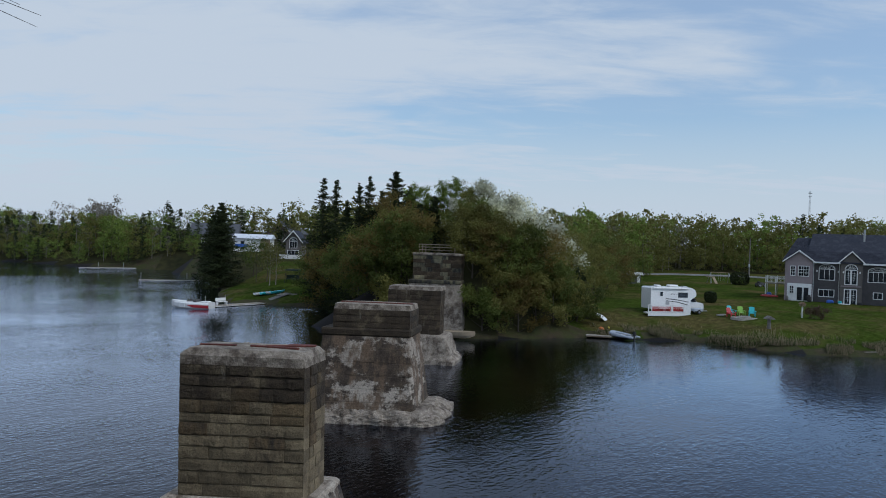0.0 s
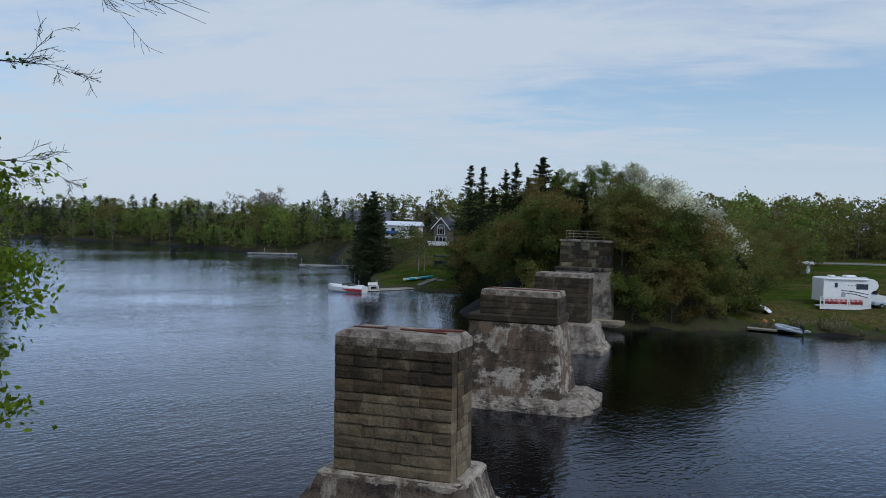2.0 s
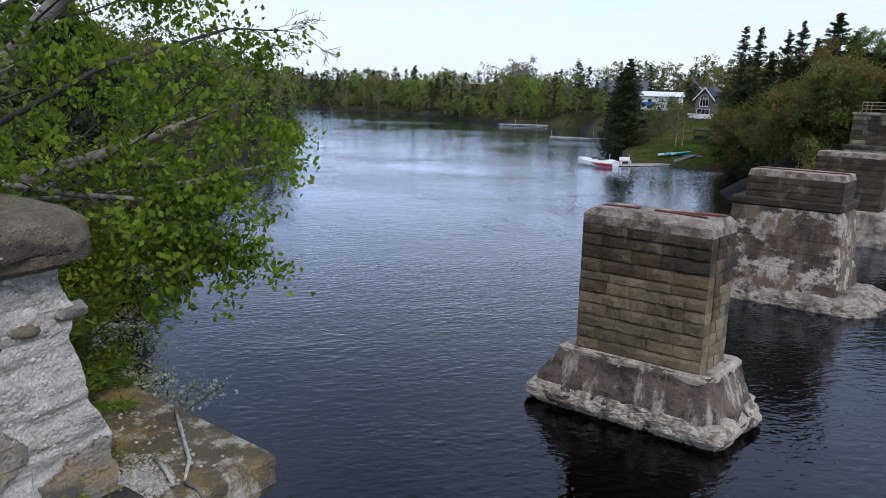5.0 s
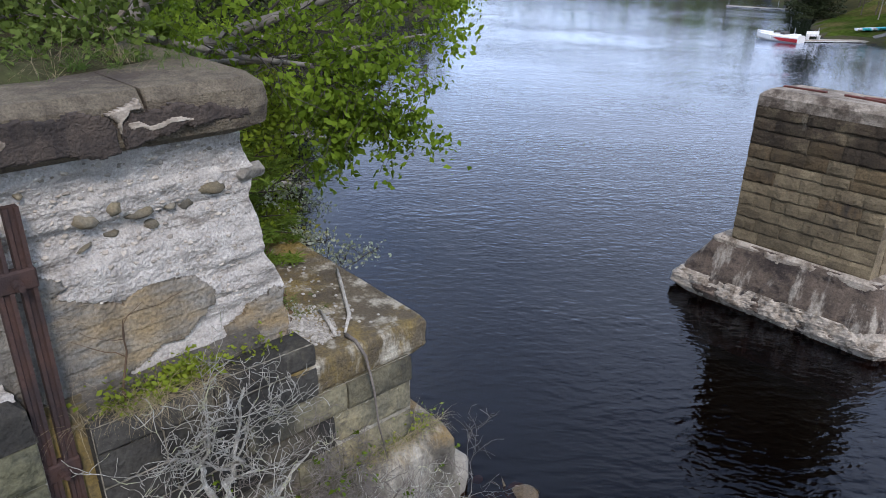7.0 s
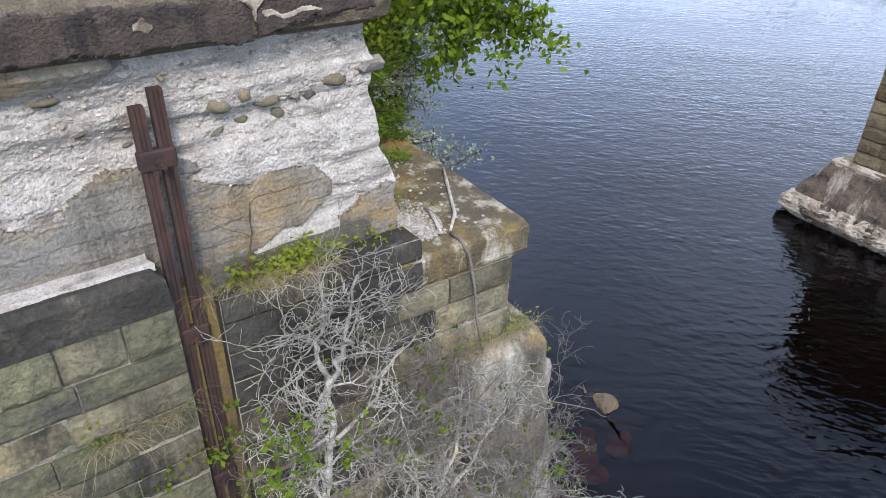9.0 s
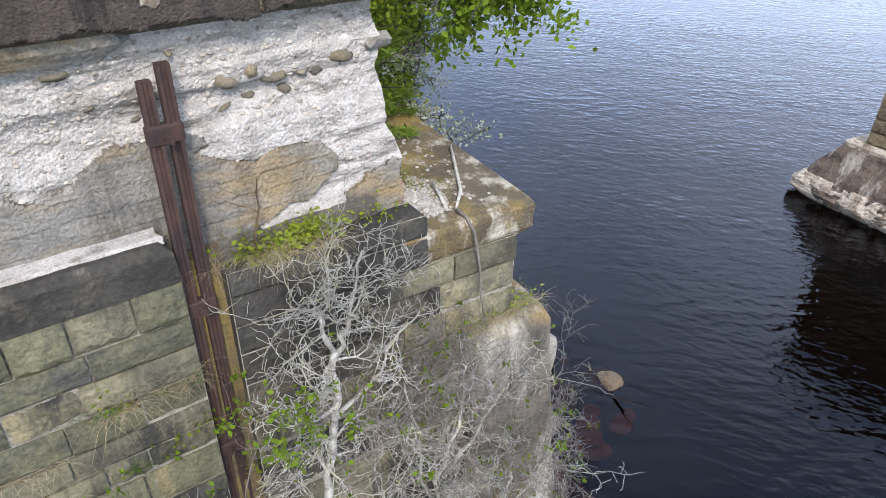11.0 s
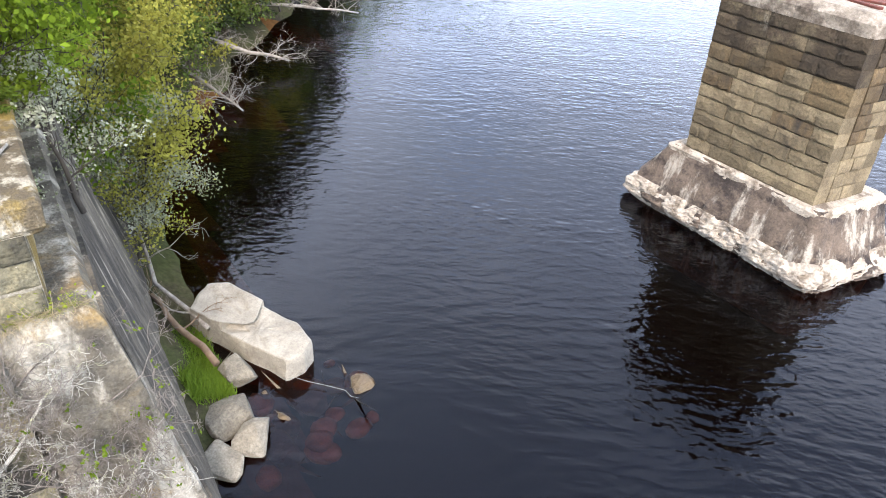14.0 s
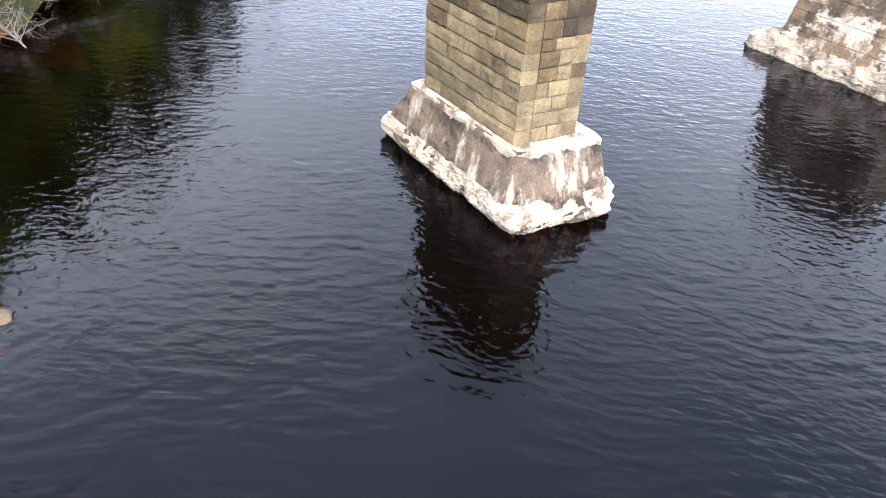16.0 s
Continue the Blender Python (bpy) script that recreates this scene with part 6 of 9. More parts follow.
    dead_bush(6, (-4.5, 5.35, 3.9), [(0.15, 1.0, 0.75)], 0.8, 0.011, 3, "grey_twig", "bare_bush", "thin bare twig reaching over the water", kids=4)
    dead_bush(7, (-4.55, 1.85, 4.3), [(0, 0.1, 1), (0, -0.25, 1), (0.05, 0.35, 1)], 1.3, 0.010, 2, "grey_twig", "green_sapling", "thin sapling with fresh green leaves", kids=4, leaves=650)
    dead_bush(8, (-4.7, 0.8, 4.2), [(0, 0.15, 1), (0, -0.4, 1)], 1.0, 0.010, 2, "grey_twig", "green_sapling", "thin sapling with fresh green leaves", leaves=300)
    dead_bush(9, (-5.10, 2.40, 6.62), [(0, 0.02, 1)], 0.85, 0.015, 1, "brown_stalk", "dead_stalk", "dry brown stalk standing on the wall ledge", kids=4)

    # tufts of grass
    def tuft(x, y, z, n, ln, mat, fall, name, label, wide=0.12):
        nr = np.random.default_rng(int(abs(x * 100 + y * 10 + n)))
        q = []
        knots = nr.normal(0, 1, (5, 2)) * np.array([wide * 0.4, wide])
        for _ in range(n):
            kx, ky = knots[nr.integers(0, 5)]
            p = np.array([x + kx + nr.normal(0, 0.018), y + ky + nr.normal(0, 0.025), z])
            a = nr.uniform(0, 6.28)
            d = np.array([math.cos(a) * 0.45 + fall, math.sin(a) * 0.8 + nr.normal(0, 0.3), nr.uniform(0.2, 1.1) - fall * 0.4])
            L0 = ln * nr.uniform(0.25, 1.25) / 4
            s0 = np.array([nr.normal(0, 1), nr.normal(0, 1), 0.0])
            s0 = s0 / (np.linalg.norm(s0) + 1e-6) * 0.0026
            for k in range(4):
                d = d / np.linalg.norm(d)
                e = p + d * L0
                q.append([p - s0 * (1 - k / 4.5), p + s0 * (1 - k / 4.5), e + s0 * (0.8 - k / 4.5), e - s0 * (0.8 - k / 4.5)])
                p = e
                d = d + np.array([fall * 0.15, nr.normal(0, 0.22), -0.30 - 0.5 * fall + nr.normal(0, 0.15)])
        tagged(put(name, quad_mat(quads_mesh(name, np.array(q)), MAT[mat]), None), label, "grass", kind="stuff")

    def weeds(x, y, z, n, size, name, label, spread=(0.06, 0.16, 0.07), mat="moss_green"):
        nr = np.random.default_rng(int(abs(x * 70 + y * 130 + z * 10)))
        c = np.array([x, y, z + spread[2]]) + nr.normal(0, 1, (n, 3)) * np.array(spread)
        c[:, 2] = np.maximum(c[:, 2], z)
        tagged(put(name, quad_mat(quads_mesh(name, leaf_quads(nr, c, size, flat=0.5)), MAT[mat]), None), label, "weeds", kind="stuff")

    for y, z in ((2.42, 6.66), (2.78, 6.66), (2.95, 6.64), (3.55, 6.62)):
        weeds(-5.12, y, z, 260 if y > 2.7 and y < 3.2 else 110 if y < 3.2 else 60, 0.038, "leafy_weeds", "yellow-green leafy weeds on the wall ledge")
    for y, z in ((4.55, 5.14), (4.95, 5.16), (5.1, 5.14), (1.15, 5.8), (1.55, 5.1), (0.7, 4.6), (2.2, 4.4), (3.9, 5.4)):
        weeds(-4.84 if y > 4 else -4.97, y, z, 45, 0.035, "leafy_weeds", "small green weeds rooted in the stonework")
    for y in (2.25, 2.5, 2.8, 3.1):
        tuft(-5.07, y + 0.07 * math.sin(y * 40), 6.62, 150, 0.36, "dry_grass", 0.35, "dry_grass_tuft", "dry straw-coloured grass hanging from the ledge")
    for y in (2.35, 2.5, 2.65, 2.8, 2.92):
        tuft(-5.12, y + 0.05 * math.sin(y * 40), 6.64, 55, 0.2, "moss_green", 0.05, "green_grass_tuft", "fresh yellow-green weeds on the ledge")
    for y, z in ((1.15, 5.75), (1.5, 5.77), (0.4, 5.45)):
        tuft(-4.99, y, z, 80, 0.42, "dry_grass", 0.45, "dry_grass_tuft", "dry straw-coloured grass hanging from a joint in the wall")
    for y, z in ((1.0, 5.78), (1.6, 5.78), (1.2, 5.1), (0.5, 5.1)):
        tuft(-5.0, y, z, 50, 0.2, "grass", 0.1, "green_grass_tuft", "small green tuft in a joint of the wall")
    for y in (4.4, 4.7, 4.95, 5.15):
        tuft(-4.75, y, 5.12, 80, 0.42, "dry_grass", 0.3, "dry_grass_tuft", "dry grass on the lower ledge")
        tuft(-4.8, y, 5.12, 70, 0.25, "moss_green", 0.1, "green_grass_tuft", "yellow-green weeds on the lower ledge")
    for k in range(60):
        x, y = rng.uniform(-8.0, -5.5), rng.uniform(-1.0, 3.6)
        tuft(x, y, 8.88, 60, 0.26, "grass" if rng.random() < 0.75 else "dry_grass", 0.0, "green_grass_tuft", "rough grass growing on the capping slab", 0.2) if (x < -5.75) else None
    for k in range(16):
        weeds(rng.uniform(-7.6, -6.0), rng.uniform(0.6, 3.2), 8.95, 150, 0.05, "leafy_weeds", "dark green herbs growing on the capping slab", (0.14, 0.2, 0.12), "leaf_green")
    for k in range(22):
        tuft(rng.uniform(-6.35, -5.95), 0.3 + k * 0.145, 8.93, 90, 0.34, "grass" if k % 4 else "dry_grass", 0.0, "green_grass_tuft", "lush grass along the back of the capping slab", 0.14)
    for k in range(8):
        x, y = rng.uniform(-6.9, -5.6), rng.uniform(4.0, 4.5)
        tuft(x, y, 6.43, 40, 0.14, "grass", 0.0, "green_grass_tuft", "short grass on the bridge seat", 0.1)
    lit = np.random.default_rng(8)
    c = np.stack([lit.uniform(-7.3, -5.6, 900), lit.uniform(3.95, 4.9, 900), np.full(900, 6.447)], -1)
    c = c[(c[:, 1] < 4.2 - 0.45 * (c[:, 0] + 5.6))]
    tagged(put("leaf_litter", quad_mat(quads_mesh("leaf_litter", leaf_quads(lit, c, 0.045, flat=0.9)), MAT["litter"]), None), "dead brown leaves lying on the bridge seat", "leaf litter", kind="stuff")
    tagged(put("slab_soil", poly_solid([([(-8.0, -3.5), (-5.75, -3.5), (-5.7, 2.6), (-6.1, 3.5), (-8.0, 3.6)], 8.86, 0.05), ([(-8.0, -3.5), (-5.95, -3.5), (-6.0, 2.4), (-6.5, 3.2), (-8.0, 3.4)], 9.0, 0.06)], 90, 3.0), MAT["soil"]), "earth gathered on the capping slab", "soil", kind="stuff")
    for k in range(5):
        b = (-7.0 - 0.5 * k, 3.3 - 0.35 * k, 8.9)
        tree("low_shrub", "low green shrub on top of the abutment", "shrub", shrub(90 + k, 0.9, 0.55, 1500, 0.06), "leaf_green", "grey_twig", b, k * 50, 1.0, "shrubs on the abutment")


MAT["moss_green"] = foliage("weed_leaves", (0.095, 0.140, 0.016), (0.22, 0.255, 0.030), 0.35)
MAT["brown_stalk"] = surface("brown_stalk", (0.115, 0.072, 0.042), (0.07, 0.045, 0.03), 6, vary=0.1, bump=0.3)
MAT["litter"] = foliage("dead_leaves", (0.09, 0.055, 0.03), (0.16, 0.11, 0.07), 0.0)
build_near_plants()


def build_shore():
    rng = random.Random(31)
    # fallen concrete slab in the shallows
    sl = thing("fallen_concrete_slab", "broken pale concrete slab lying half in the water", "concrete slab", (-8.6, 8.5, 0))
    put("block", rough_slab([(-0.55, -0.62), (-0.85, 0.45), (0.2, 0.8), (0.94, 0.83), (1.2, 0.45), (1.2, 0.08), (0.35, -0.28)], (0.05, 0.38, 0.5), 17.0), MAT["slab_concrete"], sl)
    put("block", rough_slab([(-2.0, -0.28), (-1.86, 0.13), (-1.35, 0.28), (-0.68, 0.5), (-0.45, -0.55), (-0.74, -0.74), (-1.38, -0.93), (-1.6, -0.7)], (0.1, 0.52, 0.68), 23.0), MAT["slab_concrete"], sl)
    for x, y, z, s, q in ((-8.06, 7.85, 0.12, 0.46, (1.15, 0.8, 0.62)), (-7.04, 7.25, 0.14, 0.56, (1.0, 0.95, 0.72)), (-6.33, 7.48, 0.05, 0.48, (0.85, 1.1, 0.72)), (-6.2, 6.75, 0.05, 0.46, (1.1, 0.85, 0.6))):
        b = tagged(put("boulder", angular_rock(rng, (0, 0, 0), s, q, 18, 0.05), MAT["rock"], None, smooth=False, loc=(x, y, z)), "pale angular boulder at the foot of the abutment", "boulder", "boulders at the abutment")
    for x, y, z, s in ((-6.58, 9.74, -0.10, 0.36), (-6.55, 8.15, -0.16, 0.3), (-6.9, 9.4, -0.2, 0.25), (-7.2, 8.9, -0.42, 0.5), (-6.2, 7.9, -0.34, 0.4), (-7.4, 8.1, -0.08, 0.14)):
        tagged(put("wet_boulder", angular_rock(rng, (0, 0, 0), s, (1.1, 0.95, 0.75), 20, 0.15), MAT["wet_rock"], None, smooth=False, loc=(x, y, z)), "wet brown boulder breaking the water", "boulder", "boulders in the shallows")
    for k in range(26):
        x, y = rng.uniform(-8.2, -5.6), rng.uniform(7.0, 9.8)
        tagged(put("sunken_stone", pebble(rng, (0, 0, 0), rng.uniform(0.12, 0.3), squash=(1.1, 0.95, 0.6)), MAT["sunken_rock"], None, smooth=True, loc=(x, y, rng.uniform(-0.36, -0.16))), "stone lying under the brown water", "stone", "sunken stones")
    # bank of earth and grass at the foot of the wall
    bank = Geo().grid(lambda u, v: (-15 + u * 9.3, 6.4 + 0.12 * (-6 - (-15 + u * 9.3)) + v * 1.5, 0.45 - 0.75 * v ** 1.2 - 1.1 * max(0.0, u - 0.84) / 0.16 + 0.08 * noise.noise(Vector((u * 14, v * 4, 2)))), 60, 14)
    tagged(put("shore_bank", bank, MAT["soil"], smooth=True), "narrow strip of wet earth at the foot of the abutment", "bank", kind="structure")
    nr = np.random.default_rng(5)
    n = 14000
    k = nr.random(n)
    x = -9.7 + 2.1 * k + nr.normal(0, 0.1, n)
    y = 6.75 + nr.uniform(0.05, 0.85, n) - 0.03 * (x + 8)
    z = 0.42 - 0.55 * ((y - 6.6) / 1.4)
    p0 = np.stack([x, y, z], -1)
    tip = p0 + np.stack([nr.normal(0, 0.05, n), nr.normal(0, 0.05, n), nr.uniform(0.08, 0.2, n)], -1)
    s = np.stack([nr.normal(0, 0.008, n), nr.normal(0, 0.008, n), np.zeros(n)], -1)
    tagged(put("shore_grass", quad_mat(quads_mesh("shore_grass", np.stack([p0 - s, p0 + s, tip + s * 0.3, tip - s * 0.3], 1)), MAT["shore_green"]), None), "bright green grass at the water's edge", "grass", kind="stuff")

    def log(name, label, pts, radii, mat, branches, seed):
        r2 = random.Random(seed)
        o = Vector(pts[0])
        t = thing(name, label, "fallen tree", tuple(o), group="fallen trees on the shore")
        q, rr = [], []
        for i in range(len(pts) - 1):
            for f in (0.0, 0.33, 0.66):
                w = 0.35 * radii[i] + 0.015
                q.append(Vector(pts[i]).lerp(Vector(pts[i + 1]), f) - o + Vector((r2.gauss(0, w), r2.gauss(0, w), r2.gauss(0, w * 0.6))))
                rr.append(radii[i] + (radii[i + 1] - radii[i]) * f)
        q.append(Vector(pts[-1]) - o), rr.append(radii[-1])
        put("trunk", Geo().tube(q, rr, 8), MAT[mat], t, smooth=True)
        w = Geo()
        for _ in range(branches):
            f = r2.uniform(0.2, 1) * (len(q) - 1)
            i = min(int(f), len(q) - 2)
            p = q[i].lerp(q[i + 1], f - i)
            grow(r2, p, (r2.gauss(0, 1), r2.gauss(0, 1), r2.uniform(0, 1)), r2.uniform(0.5, 1.3), 0.022, 2, w, [], 4, 0.8, 0.0, 0.4, 0.55, 4, 4, 0.005)
        if branches:
            tagged(put("branchwork", w, MAT[mat], t, smooth=True), kind="stuff")

    log("fallen_log", "bare fallen trunk leaning along the foot of the wall", [(-16.2, 7.6, 1.6), (-13.5, 7.6, 1.0), (-11.2, 7.3, 0.55), (-9.3, 7.75, 0.42)], [0.03, 0.045, 0.05, 0.055], "dead_wood", 5, 1)
    log("fallen_log", "short brown fallen log on the bank", [(-11.0, 7.15, 0.5), (-9.6, 7.25, 0.48), (-8.2, 7.5, 0.42)], [0.05, 0.065, 0.075], "log_brown", 2, 2)
    log("fallen_tree", "bleached dead tree fallen across the shore into the water", [(-27.0, 11.3, 2.0), (-24.5, 11.9, 1.3), (-22, 12.6, 0.6), (-20.2, 13.1, 0.15)], [0.11, 0.10, 0.07, 0.03], "dead_wood", 30, 3)
    log("fallen_tree", "bleached dead limb lying on the shore", [(-21.5, 9.2, 0.8), (-20.6, 10.4, 0.6), (-20.0, 11.6, 0.3)], [0.09, 0.10, 0.06], "dead_wood", 14, 4)
    log("fallen_tree", "bleached dead tree fallen across the shore into the water", [(-31.5, 14.5, 2.2), (-29.5, 16.5, 1.4), (-28.5, 19.5, 1.0), (-28.2, 22.5, 0.4)], [0.12, 0.10, 0.07, 0.03], "dead_wood", 30, 5)
    log("fallen_tree", "bleached dead tree fallen across the shore into the water", [(-26.5, 12.5, 1.8), (-24.5, 14.5, 1.0), (-23.5, 16.5, 0.4)], [0.10, 0.09, 0.05], "dead_wood", 26, 6)
    log("floating_twig", "thin stick lying in the shallows", [(-7.3, 8.7, 0.12), (-6.6, 9.3, 0.06), (-6.2, 9.5, 0.04)], [0.009, 0.007, 0.004], "dead_wood", 0, 7)


def rough_slab(points, heights, seed):
    q = resample(points, 70)
    rows = []
    for s, z in ((0.97, -0.5), (1.0, heights[0]), (1.0, heights[1]), (0.985, heights[2] - 0.02), (0.94, heights[2]), (0.6, heights[2]), (0.25, heights[2])):
        rows.append([(x * s + 0.05 * noise.noise(Vector((x * 2 + seed, y * 2, z * 2))), y * s + 0.05 * noise.noise(Vector((x * 2, y * 2 + seed, z * 2))), z + 0.05 * x * (z > 0) + 0.04 * noise.noise(Vector((x * 2.2, y * 2.2, seed)))) for x, y in q])
    return Geo().loft(rows)


MAT["shore_green"] = foliage("shore_grass", (0.095, 0.165, 0.018), (0.17, 0.245, 0.034), 0.4)
MAT["log_brown"] = surface("brown_log", (0.20, 0.13, 0.08), (0.13, 0.085, 0.055), 6, vary=0.1, bump=0.4)
build_shore()


# ---- far bank: trees ----
def put_tree(kind, x, y, h, r, seed, leaf="leaf_green", wood="bark", name=None, label=None, n=2600, size=0.25, turn=0.0, group="", sink=0.15, **more):
    z = ground_at(x, y) - sink
    if kind == "conifer":
        data = conifer(seed, h, r, n, size, **more)
    else:
        data = deciduous(seed, h, r, leaf_n=n, leaf=size, **more)
    tree(name, label, name.split("_")[-1], (data[0], three(data[1])), leaf, wood, (x, y, z), turn, 1.0, group)


def build_far_trees():
    sp = dict(name="spruce_tree", group="spruces on the far bank")
    tall = "tall dark green spruce standing among the far trees"
    for k, (x, y, top, r, n, g) in enumerate(((-17.3, 99.5, 18.4, 4.2, 3000, 0.35), (-15.4, 99, 18.1, 4.0, 2800, 0.35), (-11.6, 95, 17.4, 3.7, 3000, 0.3), (-10.3, 95.5, 18.5, 3.7, 3000, 0.3), (-6.4, 90, 18.9, 4.8, 6000, 0.12), (-8.4, 93, 16.4, 3.6, 4200, 0.15), (-4.6, 93, 17.0, 3.4, 4200, 0.2), (-13.4, 96, 15.0, 3.2, 3600, 0.2), (-8.8, 87, 13.5, 3.0, 3600, 0.15), (-12.2, 90.5, 12.0, 2.8, 3200, 0.15), (-3.0, 86, 14.5, 2.6, 2800, 0.2), (-14.6, 94, 11.5, 3.0, 3600, 0.12), (-10.8, 86, 10.2, 2.8, 3600, 0.12), (-7.0, 84, 12.6, 3.0, 3600, 0.15), (-16.4, 97.0, 10.5, 3.0, 3600, 0.12), (-5.0, 82.5, 10.5, 2.6, 3000, 0.15), (-1.2, 88.5, 15.6, 2.6, 3000, 0.2))):
        put_tree("conifer", x, y, top - ground_at(x, y), r, 200 + k, "spruce", "bark", label=tall, n=int(n * 3.2), size=0.19, gaps=g, base=0.1, power=0.8, wide=0.22, long=2.4, **sp)
    for k, (x, y, h, r, n) in enumerate(((-39.4, 123.5, 15.2, 5.0, 9500), (-46.0, 139.5, 13.4, 4.2, 5600), (-44.5, 134, 9.5, 3.2, 3600))):
        put_tree("conifer", x, y, h, r, 220 + k, "spruce", "bark", label="big dark spruce standing on the lawn by the water", n=int(n * 1.9), size=0.3, gaps=0.1, base=0.07, power=0.7, wide=0.2, long=2.0, **sp)
    green = dict(name="birch_tree", wood="birch_bark", label="tall birch in light green leaf on the far embankment", group="birches on the far bank")
    for k, (x, y, top, r) in enumerate(((-3.6, 92, 17.2, 2.2), (-1.6, 94, 16.4, 2.0), (0.7, 90, 18.1, 2.0), (2.2, 93, 17.2, 1.9))):
        put_tree("broad", x, y, top - ground_at(x, y), r, 240 + k, "leaf_fresh", n=7000, size=0.14, base=0.3, limbs=9, loose=0.11, **green)
    olive = dict(name="bare_tree", label="tall thin tree just coming into olive-grey leaf", group="budding trees on the far bank")
    for k, (x, y, top, r) in enumerate(((4.0, 92, 17.6, 2.2), (5.8, 94, 17.2, 2.2), (3.2, 88, 15.6, 2.0), (7.5, 96, 15.4, 1.9))):
        put_tree("broad", x, y, top - ground_at(x, y), r, 250 + k, "leaf_olive", n=5000, size=0.13, base=0.25, limbs=11, loose=0.11, **olive)
    white = dict(name="blossoming_tree", label="tree covered in greyish white spring blossom", group="blossoming trees on the far bank")
    for k, (x, y, top, r) in enumerate(((5.9, 85.5, 16.2, 2.5), (7.8, 84.8, 14.9, 2.7), (10.0, 85.2, 13.5, 2.6), (12.3, 86.5, 12.0, 2.5), (14.6, 88, 10.3, 2.2), (5.4, 80, 9.2, 1.5), (8.0, 82, 8.3, 1.6), (19.5, 101, 11.6, 1.1), (1.6, 86, 15.6, 1.3))):
        put_tree("broad", x, y, top - ground_at(x, y), r, 260 + k, "blossom", n=9000 if k < 5 else 2800, size=0.2, base=0.15, limbs=10, **white)
    # the mass of bushes either side of the far abutment
    rng = random.Random(77)
    kinds = (("bush_olive", "olive_bush", "dense bush in dull olive leaf"), ("bush_bronze", "bronze_bush", "dense bush in reddish bronze leaf"), ("bush_green", "green_bush", "dense bush in dark green leaf"))
    spots = [(-9.4, 79, 5), (-8.2, 76.6, 4.6), (-7.0, 74.9, 4.4), (-5.6, 73.9, 4.2), (-4.4, 75.2, 5.2), (-3.9, 77.5, 6), (3.2, 74.2, 4.4), (4.4, 73.0, 3.8), (6.0, 73.2, 4.2), (8.2, 73.4, 4.4), (10.2, 74.4, 4.6), (12.2, 75.6, 4.4), (14.0, 77.2, 4.0), (15.6, 79.5, 4.2), (3.0, 77, 3.4), (-10.5, 82.5, 6), (-12.5, 89, 6.5), (-15.5, 97, 6), (-17.5, 98, 7.5), (-15.5, 94.5, 7.6), (-14, 99, 9), (-13.2, 93, 7.5), (-12, 97, 8), (-11.2, 90.5, 8.6), (-10, 87, 7.4), (-9.3, 91, 7.5), (-8.3, 84, 7.0), (-8.0, 88, 7), (-7, 80.5, 6.2), (-6.6, 85, 8.2), (-5.6, 77.5, 5.6), (-5.8, 82, 7.2), (-5.0, 87, 6), (-4.4, 79.5, 6.0), (-3.4, 90, 6.8), (-1.0, 92, 5.5), (1.0, 89, 4.4), (3.4, 80, 4.2), (3.6, 76.2, 4.4), (5.2, 75.6, 5.0), (5.6, 79, 4.4), (7.0, 74.9, 5.4), (7.6, 78, 4.8), (9.2, 76.2, 6.4), (9.4, 80, 4.6), (11.3, 77.5, 6.2), (11.6, 82, 5), (13.2, 79.5, 5.2), (14.2, 84, 6.2), (15.5, 88, 5.4), (17.5, 92, 7.0), (13, 88, 5), (10, 87, 4.6), (7.4, 85.5, 4.2), (20.5, 97, 6.6), (22.5, 103, 7.2), (25, 110, 7.5), (27.5, 116, 7.6), (30.5, 122, 7.2), (33, 128, 6.5)]
    for k, (x, y, h) in enumerate(spots):
        m, nm, lb = kinds[(2, 1, 2, 0, 2, 1)[k % 6] if x < 0 else (0, 2, 0, 1, 0, 2)[k % 6]]
        h *= 0.8 + 0.45 * ((k * 0.618) % 1.0)
        put_tree("broad", x, y, h, 1.9 + 0.12 * h, 300 + k, m, name=nm, label=lb + " on the far bank", n=5400, size=0.18, base=0.04, limbs=11, trunk=0.1, loose=0.115, group=nm + "es on the far bank")
    for k, (x, y, h, r) in enumerate(((16.2, 83, 5.4, 1.7), (17.3, 85.5, 4.4, 1.5), (14.8, 81.5, 4.2, 1.4))):
        put_tree("conifer", x, y, h, r, 350 + k, "spruce", label="small dark spruce at the edge of the lawn", n=2200, size=0.26, gaps=0.05, base=0.0, **sp)
    # trees on the small lawn
    for k, (x, y, h, r, m, n) in enumerate(((-27.3, 110.5, 6.6, 1.6, "leaf_olive", 500), (-25.9, 108.7, 6.2, 1.4, "leaf_olive", 420), (-32.5, 122, 6.8, 2.4, "leaf_green", 1500), (-29.6, 118, 6.0, 2.0, "leaf_olive", 900), (-21.5, 112, 6.2, 1.7, "leaf_olive", 500), (-36, 133, 5.5, 2.4, "leaf_green", 1700))):
        put_tree("broad", x, y, h, r, 360 + k, m, "birch_bark" if k < 2 else "bark", name="lawn_tree", label="small tree coming into leaf on the lawn", n=n, size=0.2, base=0.3, limbs=9, trunk=0.09, group="trees on the small lawn")
